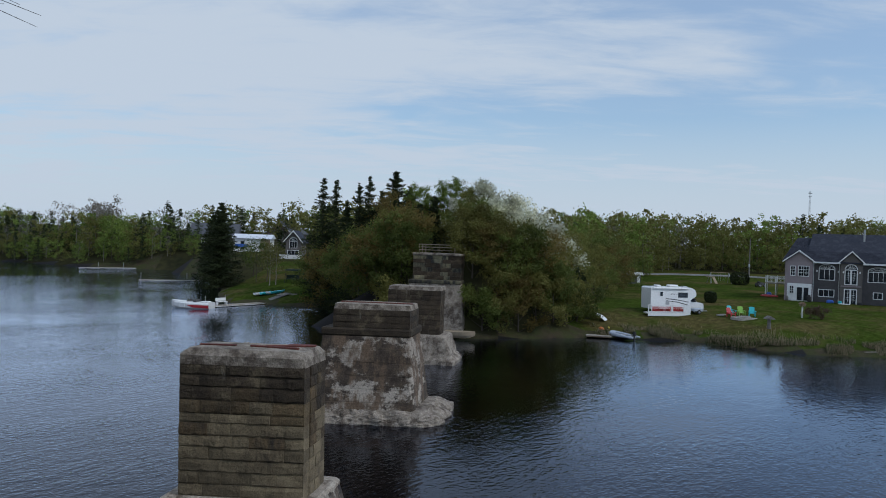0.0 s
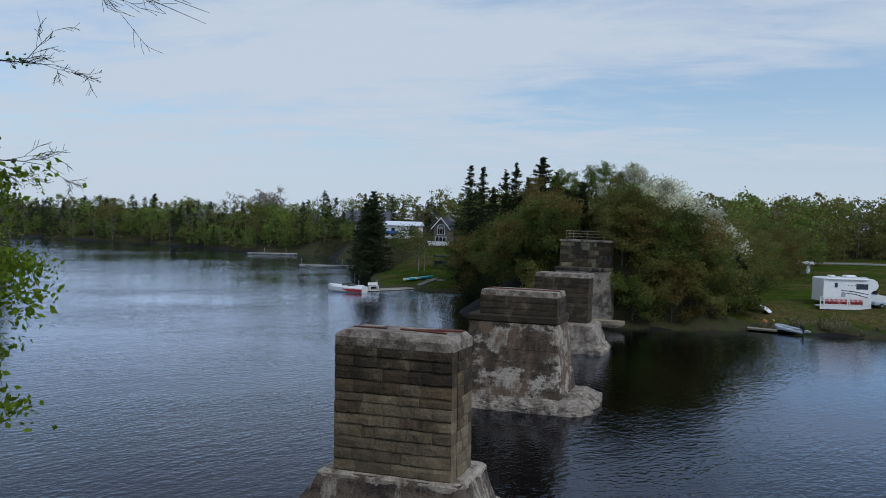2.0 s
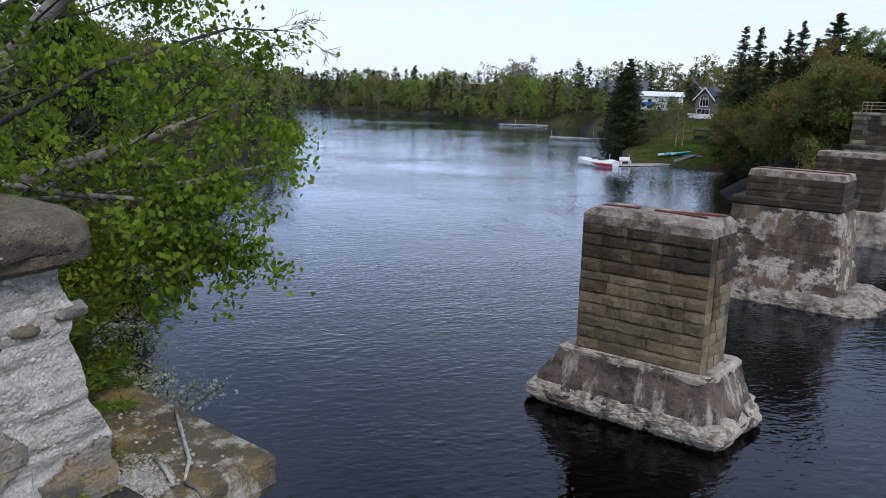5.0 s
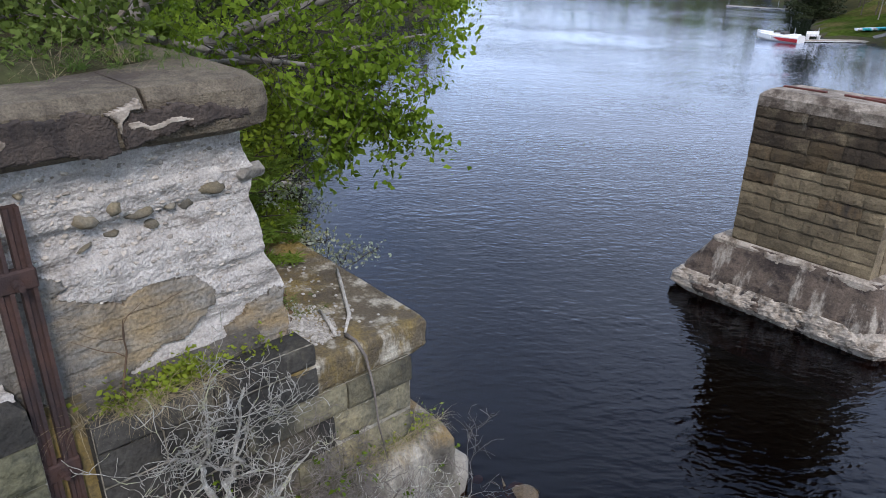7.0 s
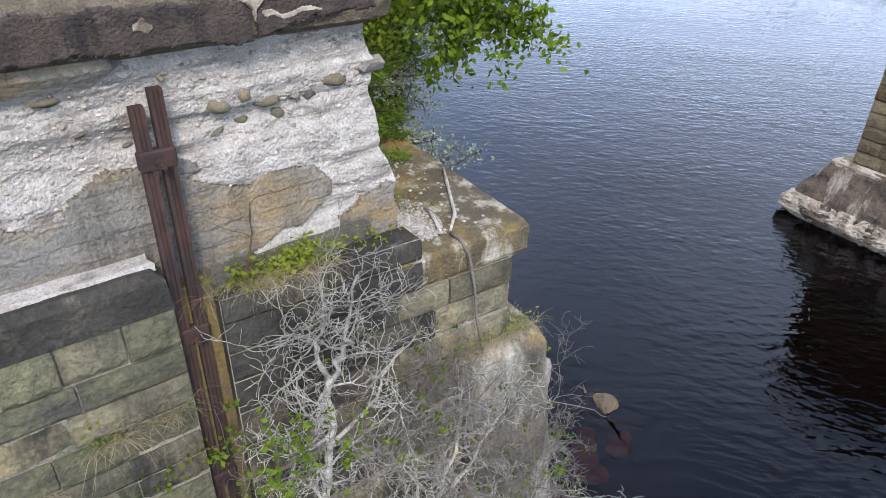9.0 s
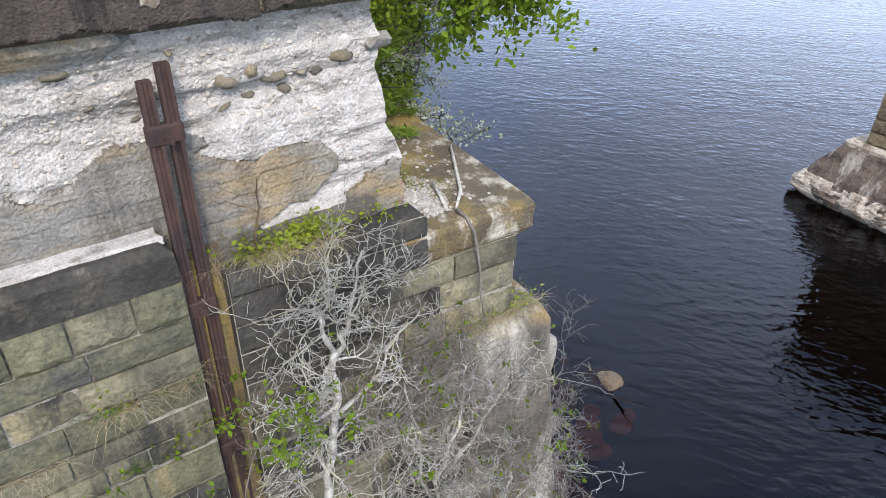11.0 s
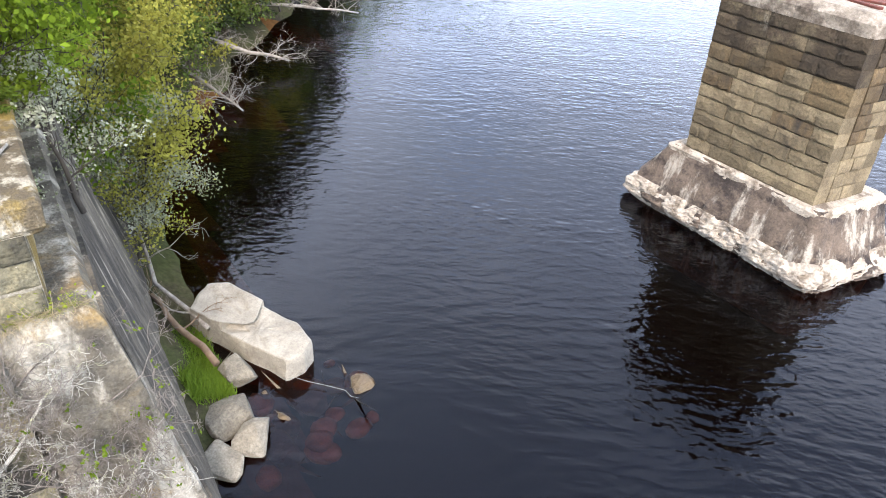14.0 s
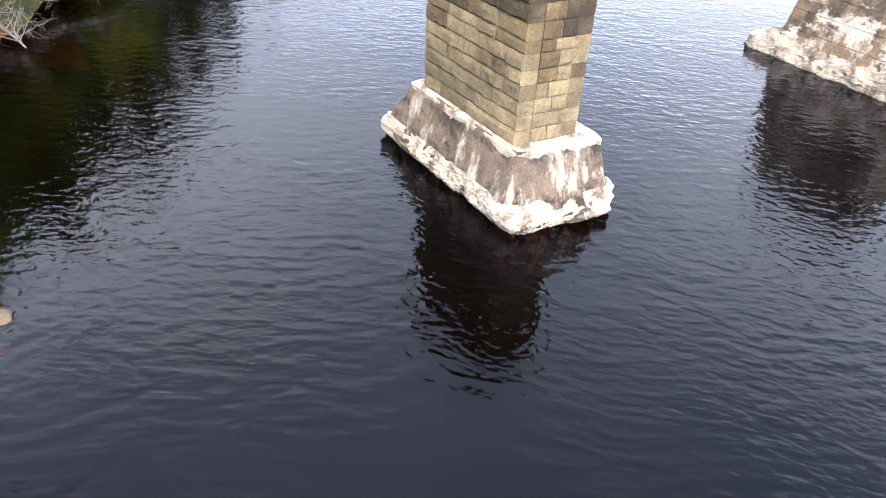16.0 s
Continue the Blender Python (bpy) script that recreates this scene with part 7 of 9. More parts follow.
    # clipped evergreens on the big lawn
    for k, (x, y, h, w) in enumerate(((37.5, 97, 1.55, 0.75), (56.2, 131.5, 2.4, 1.6))):
        nr = np.random.default_rng(k)
        v = nr.normal(size=(3200, 3))
        v = v / np.abs(v).max(1, keepdims=True) * nr.uniform(0.8, 1.0, (3200, 1))
        v = v / (np.linalg.norm(v, axis=1, keepdims=True) ** 0.55)
        c = v * np.array([w, w, h / 2]) + np.array([0, 0, h / 2])
        e = thing("clipped_evergreen", "clipped dark green evergreen on the lawn", "evergreen", (x, y, ground_at(x, y)), group="clipped evergreens on the lawn")
        put("trunk", Geo().tube([(0, 0, -0.1), (0, 0, h * 0.8)], [0.08, 0.03], 6), MAT["bark"], e)
        put("crown", quad_mat(quads_mesh("crown", leaf_quads(nr, c, 0.16)), MAT["spruce"]), None, e)


build_far_trees()


# ---- far woods ----
def build_woods():
    nr = np.random.default_rng(12)
    rnd = random.Random(12)

    def trunk_quads(h, r):
        c = [(-r, -r), (r, -r), (r, r), (-r, r)]
        return np.array([[(c[k][0], c[k][1], -0.3), (c[(k + 1) % 4][0], c[(k + 1) % 4][1], -0.3), (c[(k + 1) % 4][0] * 0.4, c[(k + 1) % 4][1] * 0.4, h), (c[k][0] * 0.4, c[k][1] * 0.4, h)] for k in range(4)])

    broad = [deciduous(500 + k, 10, 2.6, 0.06, 11, 520, 0.42, 0.12, loose=0.12)[1] for k in range(6)]
    slim = [deciduous(520 + k, 10, 1.7, 0.2, 9, 380, 0.26, 0.1)[1] for k in range(5)]
    cone = [conifer(540 + k, 10, 2.4, 500, 0.46, 0.05, gaps=0.15, power=0.75, wide=0.25) for k in range(5)]
    broad, slim, cone = [three(c) for c in broad], [three(c) for c in slim], [three(c[1]) for c in cone]
    bins = {}

    def plant(x, y, z, kind, h, mat, wide=1.0):
        base = rnd.choice({"broad": broad, "slim": slim, "cone": cone}[kind])
        a = rnd.uniform(0, 6.28)
        s = h / 10
        ca, sa = math.cos(a) * s * wide, math.sin(a) * s * wide
        q = np.empty_like(base)
        q[..., 0], q[..., 1], q[..., 2] = base[..., 0] * ca - base[..., 1] * sa + x, base[..., 0] * sa + base[..., 1] * ca + y, base[..., 2] * s + z
        bins.setdefault(mat, []).append(q)
        t = trunk_quads(h * 0.8, 0.05 * s + 0.02) + np.array([x, y, z])
        bins.setdefault("pale" if (mat == "leaf_grey" or rnd.random() < 0.2) else "dark", []).append(t)

    def mixed(x, y, z, hmin, hmax, conifers, area):
        h = rnd.uniform(hmin, hmax) * (1 + 0.22 * noise.noise(Vector((x * 0.06, y * 0.06, 8.0))))
        patch = noise.noise(Vector((x * 0.035, y * 0.035, 3.0 + area)))
        if rnd.random() < conifers + 0.8 * patch:
            plant(x, y, z, "cone", h * rnd.uniform(0.85, 1.15), "spruce", rnd.uniform(1.0, 1.5))
        else:
            u = rnd.random() + 0.3 * patch + 0.6 * noise.noise(Vector((x * 0.05, y * 0.05, 20.0 + area)))
            m = ("leaf_fresh" if u < 0.16 else "leaf_olive" if u < 0.82 else "leaf_green" if u < 0.9 else "leaf_grey") if area == 3 else ("leaf_fresh" if u < 0.20 else "leaf_olive" if u < 0.52 else "leaf_green" if u < 0.76 else "leaf_grey")
            plant(x, y, z, "slim" if m == "leaf_grey" else "broad", h, m, 1.0 if m != "leaf_grey" else 0.9)

    spots = []
    # left far shore
    for _ in range(5200):
        spots.append((rnd.uniform(-330, -40), rnd.uniform(140, 300), "far_left"))
    for _ in range(5200):
        spots.append((rnd.uniform(-240, -13.5), rnd.uniform(-6, 190), "near_left"))
    for _ in range(6000):
        spots.append((rnd.uniform(-20, 330), rnd.uniform(84, 330), "right"))
    for _ in range(900):
        spots.append((rnd.uniform(-45, 12), rnd.uniform(150, 300), "mid"))
    P = np.array([(s[0], s[1]) for s in spots])
    D = river_distance(P[:, 0], P[:, 1])
    Z = ground_height(P[:, 0], P[:, 1])
    edge_x, edge_y = [-20, 8, 14, 20, 30, 45, 58, 130, 330], [101, 92, 93, 103, 130, 152, 175, 172, 150]
    taken = {}
    for (x, y, area), d, z in zip(spots, D, Z):
        if d < 1.2:
            continue
        cell = 2.6 if area == "near_left" and x > -60 else 3.0 if area == "right" else 3.4
        key = (area, int(x / cell), int(y / cell))
        if key in taken:
            continue
        if area == "near_left":
            if y - 0.9 * (-x - 20) >= 30 or d > 26 or (x > -22 and d < 12) or (x > -48 and d < 4.5):
                continue
            taken[key] = 1
            mixed(x, y, z - 0.1, 5.0, 8.5, 0.38, 1)
        elif area == "far_left":
            if y - 0.9 * (-x - 20) < 30 or d > 36 or (x > -62 and y < 190) or abs(x + 68) < 9 and abs(y - 191) < 8:
                continue
            taken[key] = 1
            mixed(x, y, z - 0.1, *((3.5, 7.5) if d < 6 else (6.5, 11.5)), 0.40, 2)
            if d < 16 and rnd.random() < 0.7:
                plant(x + rnd.uniform(-1.5, 1.5), y + rnd.uniform(-1, 1.5), z - 0.4, "broad", rnd.uniform(3.0, 6.5), rnd.choice(("leaf_olive", "leaf_fresh", "leaf_green")), 1.5)
        elif area == "right":
            if y < np.interp(x, edge_x, edge_y) + rnd.uniform(0, 3):
                continue
            deep = y - np.interp(x, edge_x, edge_y)
            if deep > 42 or abs(x - AXIS_X - AXIS_TURN * (y - 72)) < 11 and y < 160 or (abs(x - 1) < 24 and y > 150):
                continue
            taken[key] = 1
            mixed(x, y, z - 0.1, *((3.5, 7.0) if deep < 6 else (9.5, 14.0)), 0.03 if deep < 30 else 0.16, 3)
            if deep < 22 and rnd.random() < 0.75:
                plant(x + rnd.uniform(-1.5, 1.5), y + rnd.uniform(-1, 1.5), z - 0.4, "broad", rnd.uniform(3.0, 6.5), rnd.choice(("leaf_olive", "leaf_olive", "leaf_green")), 1.5)
        else:
            if y < 205 and x < -20 or y < 165:
                continue
            taken[key] = 1
            mixed(x, y, z - 0.1, 8, 12, 0.22, 4)
    # a stand of tall bare trees on the far shore
    for _ in range(16):
        x, y = rnd.gauss(-106, 6), rnd.gauss(208, 4)
        plant(x, y, ground_at(x, y) - 0.1, "slim", rnd.uniform(12.5, 16.5), "leaf_grey", 1.0)
    names = {"spruce": ("far_spruces", "distant dark spruces along the shores"), "leaf_fresh": ("far_fresh_trees", "distant trees in fresh light green leaf"), "leaf_olive": ("far_olive_trees", "distant trees in dull olive leaf"),
             "leaf_green": ("far_green_trees", "distant trees in darker green leaf"), "leaf_grey": ("far_bare_trees", "distant bare grey trees"), "pale": ("far_pale_trunks", "pale trunks of the distant woods"), "dark": ("far_dark_trunks", "dark trunks of the distant woods")}
    for key, arrays in bins.items():
        nm, lb = names[key]
        me = quad_mat(quads_mesh(nm, np.concatenate(arrays)), MAT[{"pale": "birch_bark", "dark": "bark"}.get(key, key)])
        tagged(put(nm, me, None), lb, "woods", kind="stuff")


build_woods()


def build_reeds():
    """Dry grass and reeds along the far shore."""
    nr = np.random.default_rng(4)
    n = 42000
    px = nr.uniform(17, 62, n)
    shore = np.interp(px, [17, 21, 27, 31, 37, 44, 70], [75, 74.5, 74.8, 70.5, 67.7, 68, 65])
    py = shore + np.abs(nr.normal(0, 1.7, n)) + 0.2
    clump = np.array([noise.noise(Vector((a * 0.35, b * 0.5, 1))) for a, b in zip(px, py)])
    near_lantern = np.exp(-((px - 35.6) / 2.2) ** 2 - ((py - 74.5) / 1.8) ** 2)
    keep = clump + 1.5 * near_lantern > 0.02
    px, py, near_lantern = px[keep], py[keep], near_lantern[keep]
    n = len(px)
    pz = ground_height(px, py)
    h = nr.uniform(0.2, 0.55, n) * (1 + 1.2 * near_lantern)
    p0 = np.stack([px, py, pz - 0.03], -1)
    tip = p0 + np.stack([nr.normal(0, 0.16, n), nr.normal(0, 0.12, n), h], -1)
    s = np.stack([nr.uniform(0.008, 0.022, n), nr.normal(0, 0.02, n), np.zeros(n)], -1)
    q = np.stack([p0 - s, p0 + s, tip + s * 0.3, tip - s * 0.3], 1)
    dry = nr.random(n) < 0.55 + 0.6 * near_lantern
    tagged(put("dry_reeds", quad_mat(quads_mesh("dry_reeds", q[dry]), MAT["dry_grass"]), None), "dry pale reeds along the far shore", "reeds", kind="stuff")
    tagged(put("shore_weeds", quad_mat(quads_mesh("shore_weeds", q[~dry]), MAT["grass_dark"]), None), "rough green grass along the far shore", "grass", kind="stuff")


MAT["grass_dark"] = foliage("rough_grass", (0.05, 0.075, 0.022), (0.085, 0.11, 0.035), 0.25)
build_reeds()

# ---- far bank: houses, vehicles and garden things ----
MAT["white_paint"] = plain("white_paint", (0.72, 0.72, 0.71), 0.5)
MAT["gel_white"] = plain("white_fibreglass", (0.75, 0.75, 0.74), 0.25)
MAT["siding_dark"] = surface("dark_grey_siding", (0.075, 0.07, 0.072), (0.06, 0.056, 0.058), 2, vary=0.05, bump=0.1, rough=0.7)
MAT["siding_taupe"] = surface("taupe_siding", (0.13, 0.115, 0.105), (0.11, 0.098, 0.09), 2, vary=0.05, bump=0.1, rough=0.7)
MAT["siding_mauve"] = surface("mauve_siding", (0.27, 0.22, 0.225), (0.24, 0.195, 0.20), 2, vary=0.05, bump=0.1, rough=0.7)
MAT["shingle"] = surface("dark_blue_shingles", (0.032, 0.036, 0.05), (0.022, 0.025, 0.036), 3, patch=(0.042, 0.046, 0.06), patch_scale=1.2, vary=0.08, bump=0.4, bump_scale=12, stretch=(1, 1, 3))
MAT["grey_roof"] = surface("grey_shingles", (0.10, 0.105, 0.115), (0.07, 0.075, 0.085), 3, vary=0.08, bump=0.4)
MAT["glass"] = plain("window_glass", (0.02, 0.024, 0.03), 0.08, 0.0, 0.8)
MAT["black"] = plain("black_rubber", (0.02, 0.02, 0.02), 0.8)
MAT["chrome"] = plain("grey_metal", (0.35, 0.35, 0.36), 0.35, 0.8)
MAT["red_paint"] = plain("red_paint", (0.42, 0.03, 0.035), 0.35)
MAT["turquoise"] = plain("turquoise_plastic", (0.03, 0.42, 0.46), 0.5)
MAT["lime_green"] = plain("green_plastic", (0.22, 0.42, 0.06), 0.5)
MAT["blue_plastic"] = plain("blue_plastic", (0.03, 0.12, 0.5), 0.5)
MAT["dinghy_grey"] = plain("grey_inflatable", (0.36, 0.40, 0.46), 0.5)
MAT["dock_wood"] = surface("weathered_dock_boards", (0.36, 0.32, 0.27), (0.25, 0.22, 0.18), 3, vary=0.15, bump=0.4, stretch=(0.4, 3, 1))
MAT["raw_wood"] = surface("bleached_wood", (0.30, 0.22, 0.15), (0.20, 0.15, 0.10), 4, vary=0.15, bump=0.3)
MAT["tan_board"] = surface("bare_sheathing", (0.30, 0.235, 0.16), (0.24, 0.19, 0.13), 2, vary=0.1, bump=0.2)
MAT["pole_grey"] = surface("grey_pole", (0.18, 0.165, 0.15), (0.12, 0.11, 0.10), 5, vary=0.1, bump=0.2)
MAT["steel"] = plain("galvanised_steel", (0.40, 0.41, 0.42), 0.45, 0.6)
MAT["gravel"] = surface("pale_gravel", (0.34, 0.32, 0.29), (0.22, 0.20, 0.18), 8, vary=0, bump=0.6)
MAT["asphalt"] = surface("worn_road", (0.22, 0.215, 0.21), (0.16, 0.155, 0.15), 2, vary=0, bump=0.2)
MAT["brown_bush"] = foliage("brown_twigs", (0.07, 0.045, 0.035), (0.10, 0.06, 0.045), 0.1)


def window(parent, x0, x1, z0, z1, y, cols=2, rows=2, arch=0.0, bar=0.05, name="window", wide=0.09):
    """A white framed window in the plane y, facing -y, with glazing bars and an arched head where asked."""
    g = Geo()
    g.box(x0 - wide, x0, y - 0.06, y + 0.03, z0 - wide, z1 + (0 if arch else wide)), g.box(x1, x1 + wide, y - 0.06, y + 0.03, z0 - wide, z1 + (0 if arch else wide)), g.box(x0, x1, y - 0.06, y + 0.03, z0 - wide, z0), g.box(x0, x1, y - 0.06, y + 0.03, z1, z1 + wide)
    for k in range(1, cols):
        x = x0 + (x1 - x0) * k / cols
        g.box(x - bar / 2, x + bar / 2, y - 0.05, y + 0.02, z0, z1)
    for k in range(1, rows):
        z = z0 + (z1 - z0) * k / rows
        g.box(x0, x1, y - 0.045, y + 0.02, z - bar / 2, z + bar / 2)
    pane = Geo().box(x0, x1, y - 0.02, y + 0.02, z0, z1)
    if arch:
        cx, hw, n = (x0 + x1) / 2, (x1 - x0) / 2, 14
        arc = [(cx - hw * math.cos(math.pi * k / n), z1 + wide + arch * math.sin(math.pi * k / n)) for k in range(n + 1)]
        for (ax, az), (bx, bz) in zip(arc, arc[1:]):
            g.prism([(ax, az), (bx, bz), (cx + (bx - cx) * (1 + wide / hw), z1 + wide + (bz - z1 - wide) * (1 + wide / arch)), (cx + (ax - cx) * (1 + wide / hw), z1 + wide + (az - z1 - wide) * (1 + wide / arch))], y - 0.06, y + 0.03)
        for s in (0.5, 0.78):
            for k in range(n):
                a0, a1 = math.pi * k / n, math.pi * (k + 1) / n
                if s < 0.7 or k % 2 == 0:
                    g.tube([(cx - hw * s * math.cos(a0), y - 0.03, z1 + wide + arch * s * math.sin(a0)), (cx - hw * s * math.cos(a1), y - 0.03, z1 + wide + arch * s * math.sin(a1))], 0.02, 4)
        for k in range(2, n, 2):
            a0 = math.pi * k / n
            g.tube([(cx - hw * 0.15 * math.cos(a0), y - 0.03, z1 + wide + arch * 0.15 * math.sin(a0)), (cx - hw * math.cos(a0), y - 0.03, z1 + wide + arch * math.sin(a0))], 0.02, 4)
        pane.prism(arc, y - 0.02, y + 0.02)
    w = put(name, g, MAT["white_paint"], parent)
    put("pane", pane, MAT["glass"], w, "dark window glass")
    return w


def siding(parent, x0, x1, z0, z1, y, mat, step=0.24):
    """Lapped boards on the face y."""
    g = Geo()
    z = z0
    while z < z1 - 0.02:
        t = min(z + step, z1)
        g.add([(x0, y, z), (x1, y, z), (x1, y - 0.022, z), (x0, y - 0.022, z), (x0, y, t), (x1, y, t), (x1, y - 0.006, t), (x0, y - 0.006, t)], [(0, 1, 2, 3), (4, 7, 6, 5), (3, 2, 6, 7), (0, 4, 5, 1), (0, 3, 7, 4), (1, 5, 6, 2)])
        z = t
    return put("siding", g, MAT[mat], parent)


def build_house():
    h = thing("house", "two-storey dark grey house with white-trimmed arched windows and a dark roof", "house", (49.3, 100.2, 3.0), -29)
    E = 5.7
    put("wall", Geo().box(3.5, 19.0, 0.9, 11.0, -0.6, E), MAT["siding_dark"], h, "dark grey clapboard walls")
    put("wall", Geo().box(0.0, 3.5, 0.05, 11.0, -0.6, E), MAT["siding_mauve"], h, "mauve-grey walls of the side wing")
    siding(h, 0.0, 3.5, 2.6, E, 0.05, "siding_mauve")
    siding(h, 3.5, 6.9, 0.1, E, 0.9, "siding_dark")
    siding(h, 9.6, 19.0, 0.1, E, 0.9, "siding_dark")
    put("wall", Geo().box(6.9, 9.6, 0.5, 1.2, -0.6, E), MAT["siding_taupe"], h, "taupe centre bay")
    siding(h, 6.9, 9.6, 0.1, E, 0.5, "siding_taupe")
    put("wall_panel", Geo().box(0.35, 3.45, -0.02, 0.05, 0.0, 2.6), MAT["white_paint"], h, "white panelled lower wall")
    # gables
    for a, b, y, top, mat in ((0.0, 3.5, 0.05, 1.35, "siding_mauve"), (6.9, 9.6, 0.5, 1.45, "siding_taupe")):
        put("gable", Geo().prism([(a, E), (b, E), ((a + b) / 2, E + top)], y, y + 5), MAT[mat], h)
        m, ov = (a + b) / 2, 0.35
        for x, s in ((a - ov, 1), (b + ov, -1)):
            z = E - 0.15
            g = Geo().prism([(x, z), (m, E + top + 0.12), (m, E + top + 0.34), (x, z + 0.22)] if s > 0 else [(m, E + top + 0.12), (x, z), (x, z + 0.22), (m, E + top + 0.34)], y - 0.35, y - 0.22)
            put("bargeboard", g, MAT["white_paint"], h)
            r = Geo().prism([(x, z + 0.1), (m, E + top + 0.22), (m, E + top + 0.36), (x, z + 0.24)] if s > 0 else [(m, E + top + 0.22), (x, z + 0.1), (x, z + 0.24), (m, E + top + 0.36)], y - 0.21, y + 5.5)
            put("gable_roof", r, MAT["shingle"], h)
    # main roof, hipped, with a higher middle
    g = Geo()
    g.add([(-0.5, 0.2, E), (19.5, 0.2, E), (19.5, 11.6, E), (-0.5, 11.6, E), (1.2, 6.4, E + 3.5), (18.0, 6.4, E + 3.5)], [(0, 1, 5, 4), (1, 2, 5), (2, 3, 4, 5), (3, 0, 4), (0, 3, 2, 1)])
    roof = put("roof", g, MAT["shingle"], h, "dark blue-grey shingle roof")
    g = Geo()
    g.add([(2.6, 1.4, E + 0.45), (13.6, 1.4, E + 0.45), (13.6, 11.6, E + 0.45), (2.6, 11.6, E + 0.45), (3.2, 6.5, E + 4.2), (13.0, 6.5, E + 4.2)], [(0, 1, 5, 4), (1, 2, 5), (2, 3, 4, 5), (3, 0, 4), (0, 3, 2, 1)])
    put("upper_roof", g, MAT["shingle"], h)
    rows = Geo()
    for k in range(26):
        f = (k + 0.5) / 27
        rows.box(-0.4 + 1.6 * f, 19.4 - 1.4 * f, 0.19 + 6.2 * f - 0.02, 0.19 + 6.2 * f + 0.02, E + 3.5 * f + 0.005, E + 3.5 * f + 0.03)
    put("shingle_rows", rows, MAT["shingle"], roof)
    put("vent_pipe", Geo().tube([(9.8, 5.2, E + 3.0), (9.8, 5.2, E + 4.9)], 0.13, 8), MAT["steel"], roof)
    put("fascia", Geo().box(3.4, 6.9, 0.12, 0.24, E - 0.12, E + 0.1), MAT["white_paint"], h)
    put("fascia", Geo().box(9.6, 19.4, 0.12, 0.24, E - 0.12, E + 0.1), MAT["white_paint"], h)
    put("downpipe", Geo().tube([(3.6, 0.84, 0.1), (3.6, 0.84, E)], 0.06, 6), MAT["white_paint"], h)
    put("downpipe", Geo().tube([(6.8, 0.84, 0.1), (6.8, 0.84, E)], 0.04, 6), MAT["white_paint"], h)
    # windows and doors
    window(h, 0.75, 1.25, 3.75, 5.0, 0.02, 2, 3)
    window(h, 1.75, 3.0, 3.7, 5.05, 0.02, 4, 3)
    window(h, 0.7, 1.15, 1.2, 2.2, -0.04, 2, 3)
    window(h, 4.35, 6.2, 3.3, 4.75, 0.86, 3, 1, arch=0.55)
    window(h, 4.35, 6.2, 0.95, 1.85, 0.86, 3, 1)
    for x0, x1, z0, z1 in ((7.55, 8.9, 2.85, 4.75), (7.55, 8.9, 0.05, 2.05)):
        d = window(h, x0, x1, z0, z1, 0.46, 2, 1, arch=0.65 if z0 > 2 else 0.0, bar=0.22, name="french_door", wide=0.12)
        g = Geo()
        for q in range(2):
            a = x0 + (x1 - x0) * (q * 0.5) + 0.14
            for k in range(1, 2):
                g.box(a + 0.2, a + 0.24, 0.41, 0.45, z0 + 0.3, z1 - 0.1)
            for k in range(1, 5):
                z = z0 + 0.3 + (z1 - z0 - 0.4) * k / 5
                g.box(a, a + 0.44, 0.41, 0.45, z - 0.015, z + 0.015)
        put("glazing_bars", g, MAT["white_paint"], d)
    put("balcony_rail", Geo().box(7.0, 9.5, 0.3, 0.36, 2.45, 2.62, 0.01), MAT["siding_mauve"], h)
    window(h, 10.3, 12.6, 3.3, 4.6, 0.86, 4, 1, arch=0.55)
    window(h, 11.0, 12.0, 1.0, 1.8, 0.86, 2, 1)
    window(h, 14.3, 16.2, 3.3, 4.75, 0.86, 3, 1)
    for a, b in ((1.6, 2.3), (2.45, 3.1)):
        d = put("patio_door", Geo().box(a - 0.06, b + 0.06, -0.08, -0.02, 0.05, 2.15, 0.01), MAT["white_paint"], h)
        put("pane", Geo().box(a + 0.03, b - 0.03, -0.10, -0.07, 0.2, 2.05), MAT["glass"], d)
    for x in (3.95, 6.6, 9.2, 7.2):
        put("wall_lamp", Geo().box(x, x + 0.16, 0.36 if x > 7 else 0.76, 0.5 if x > 7 else 0.9, 4.35, 4.6, 0.02), MAT["white_paint"], h)
    # side deck
    d = thing("side_deck", "raised white-railed wooden deck beside the house", "deck", (49.3, 100.2, 3.0), -29)
    put("deck_floor", Geo().box(-3.0, -0.02, 6.0, 9.6, 2.1, 2.3, 0.02), MAT["dock_wood"], d)
    for x, y in ((-2.9, 6.1), (-1.5, 6.1), (-0.15, 6.1), (-2.9, 9.5), (-1.5, 9.5)):
        put("post", Geo().box(x - 0.06, x + 0.06, y - 0.06, y + 0.06, 0, 3.3), MAT["white_paint"], d)
    put("handrail", Geo().box(-3.0, -0.02, 6.04, 6.14, 3.2, 3.3), MAT["white_paint"], d)
    for k in range(16):
        put("baluster", Geo().box(-2.85 + k * 0.18, -2.81 + k * 0.18, 6.07, 6.11, 2.3, 3.2), MAT["white_paint"], d)
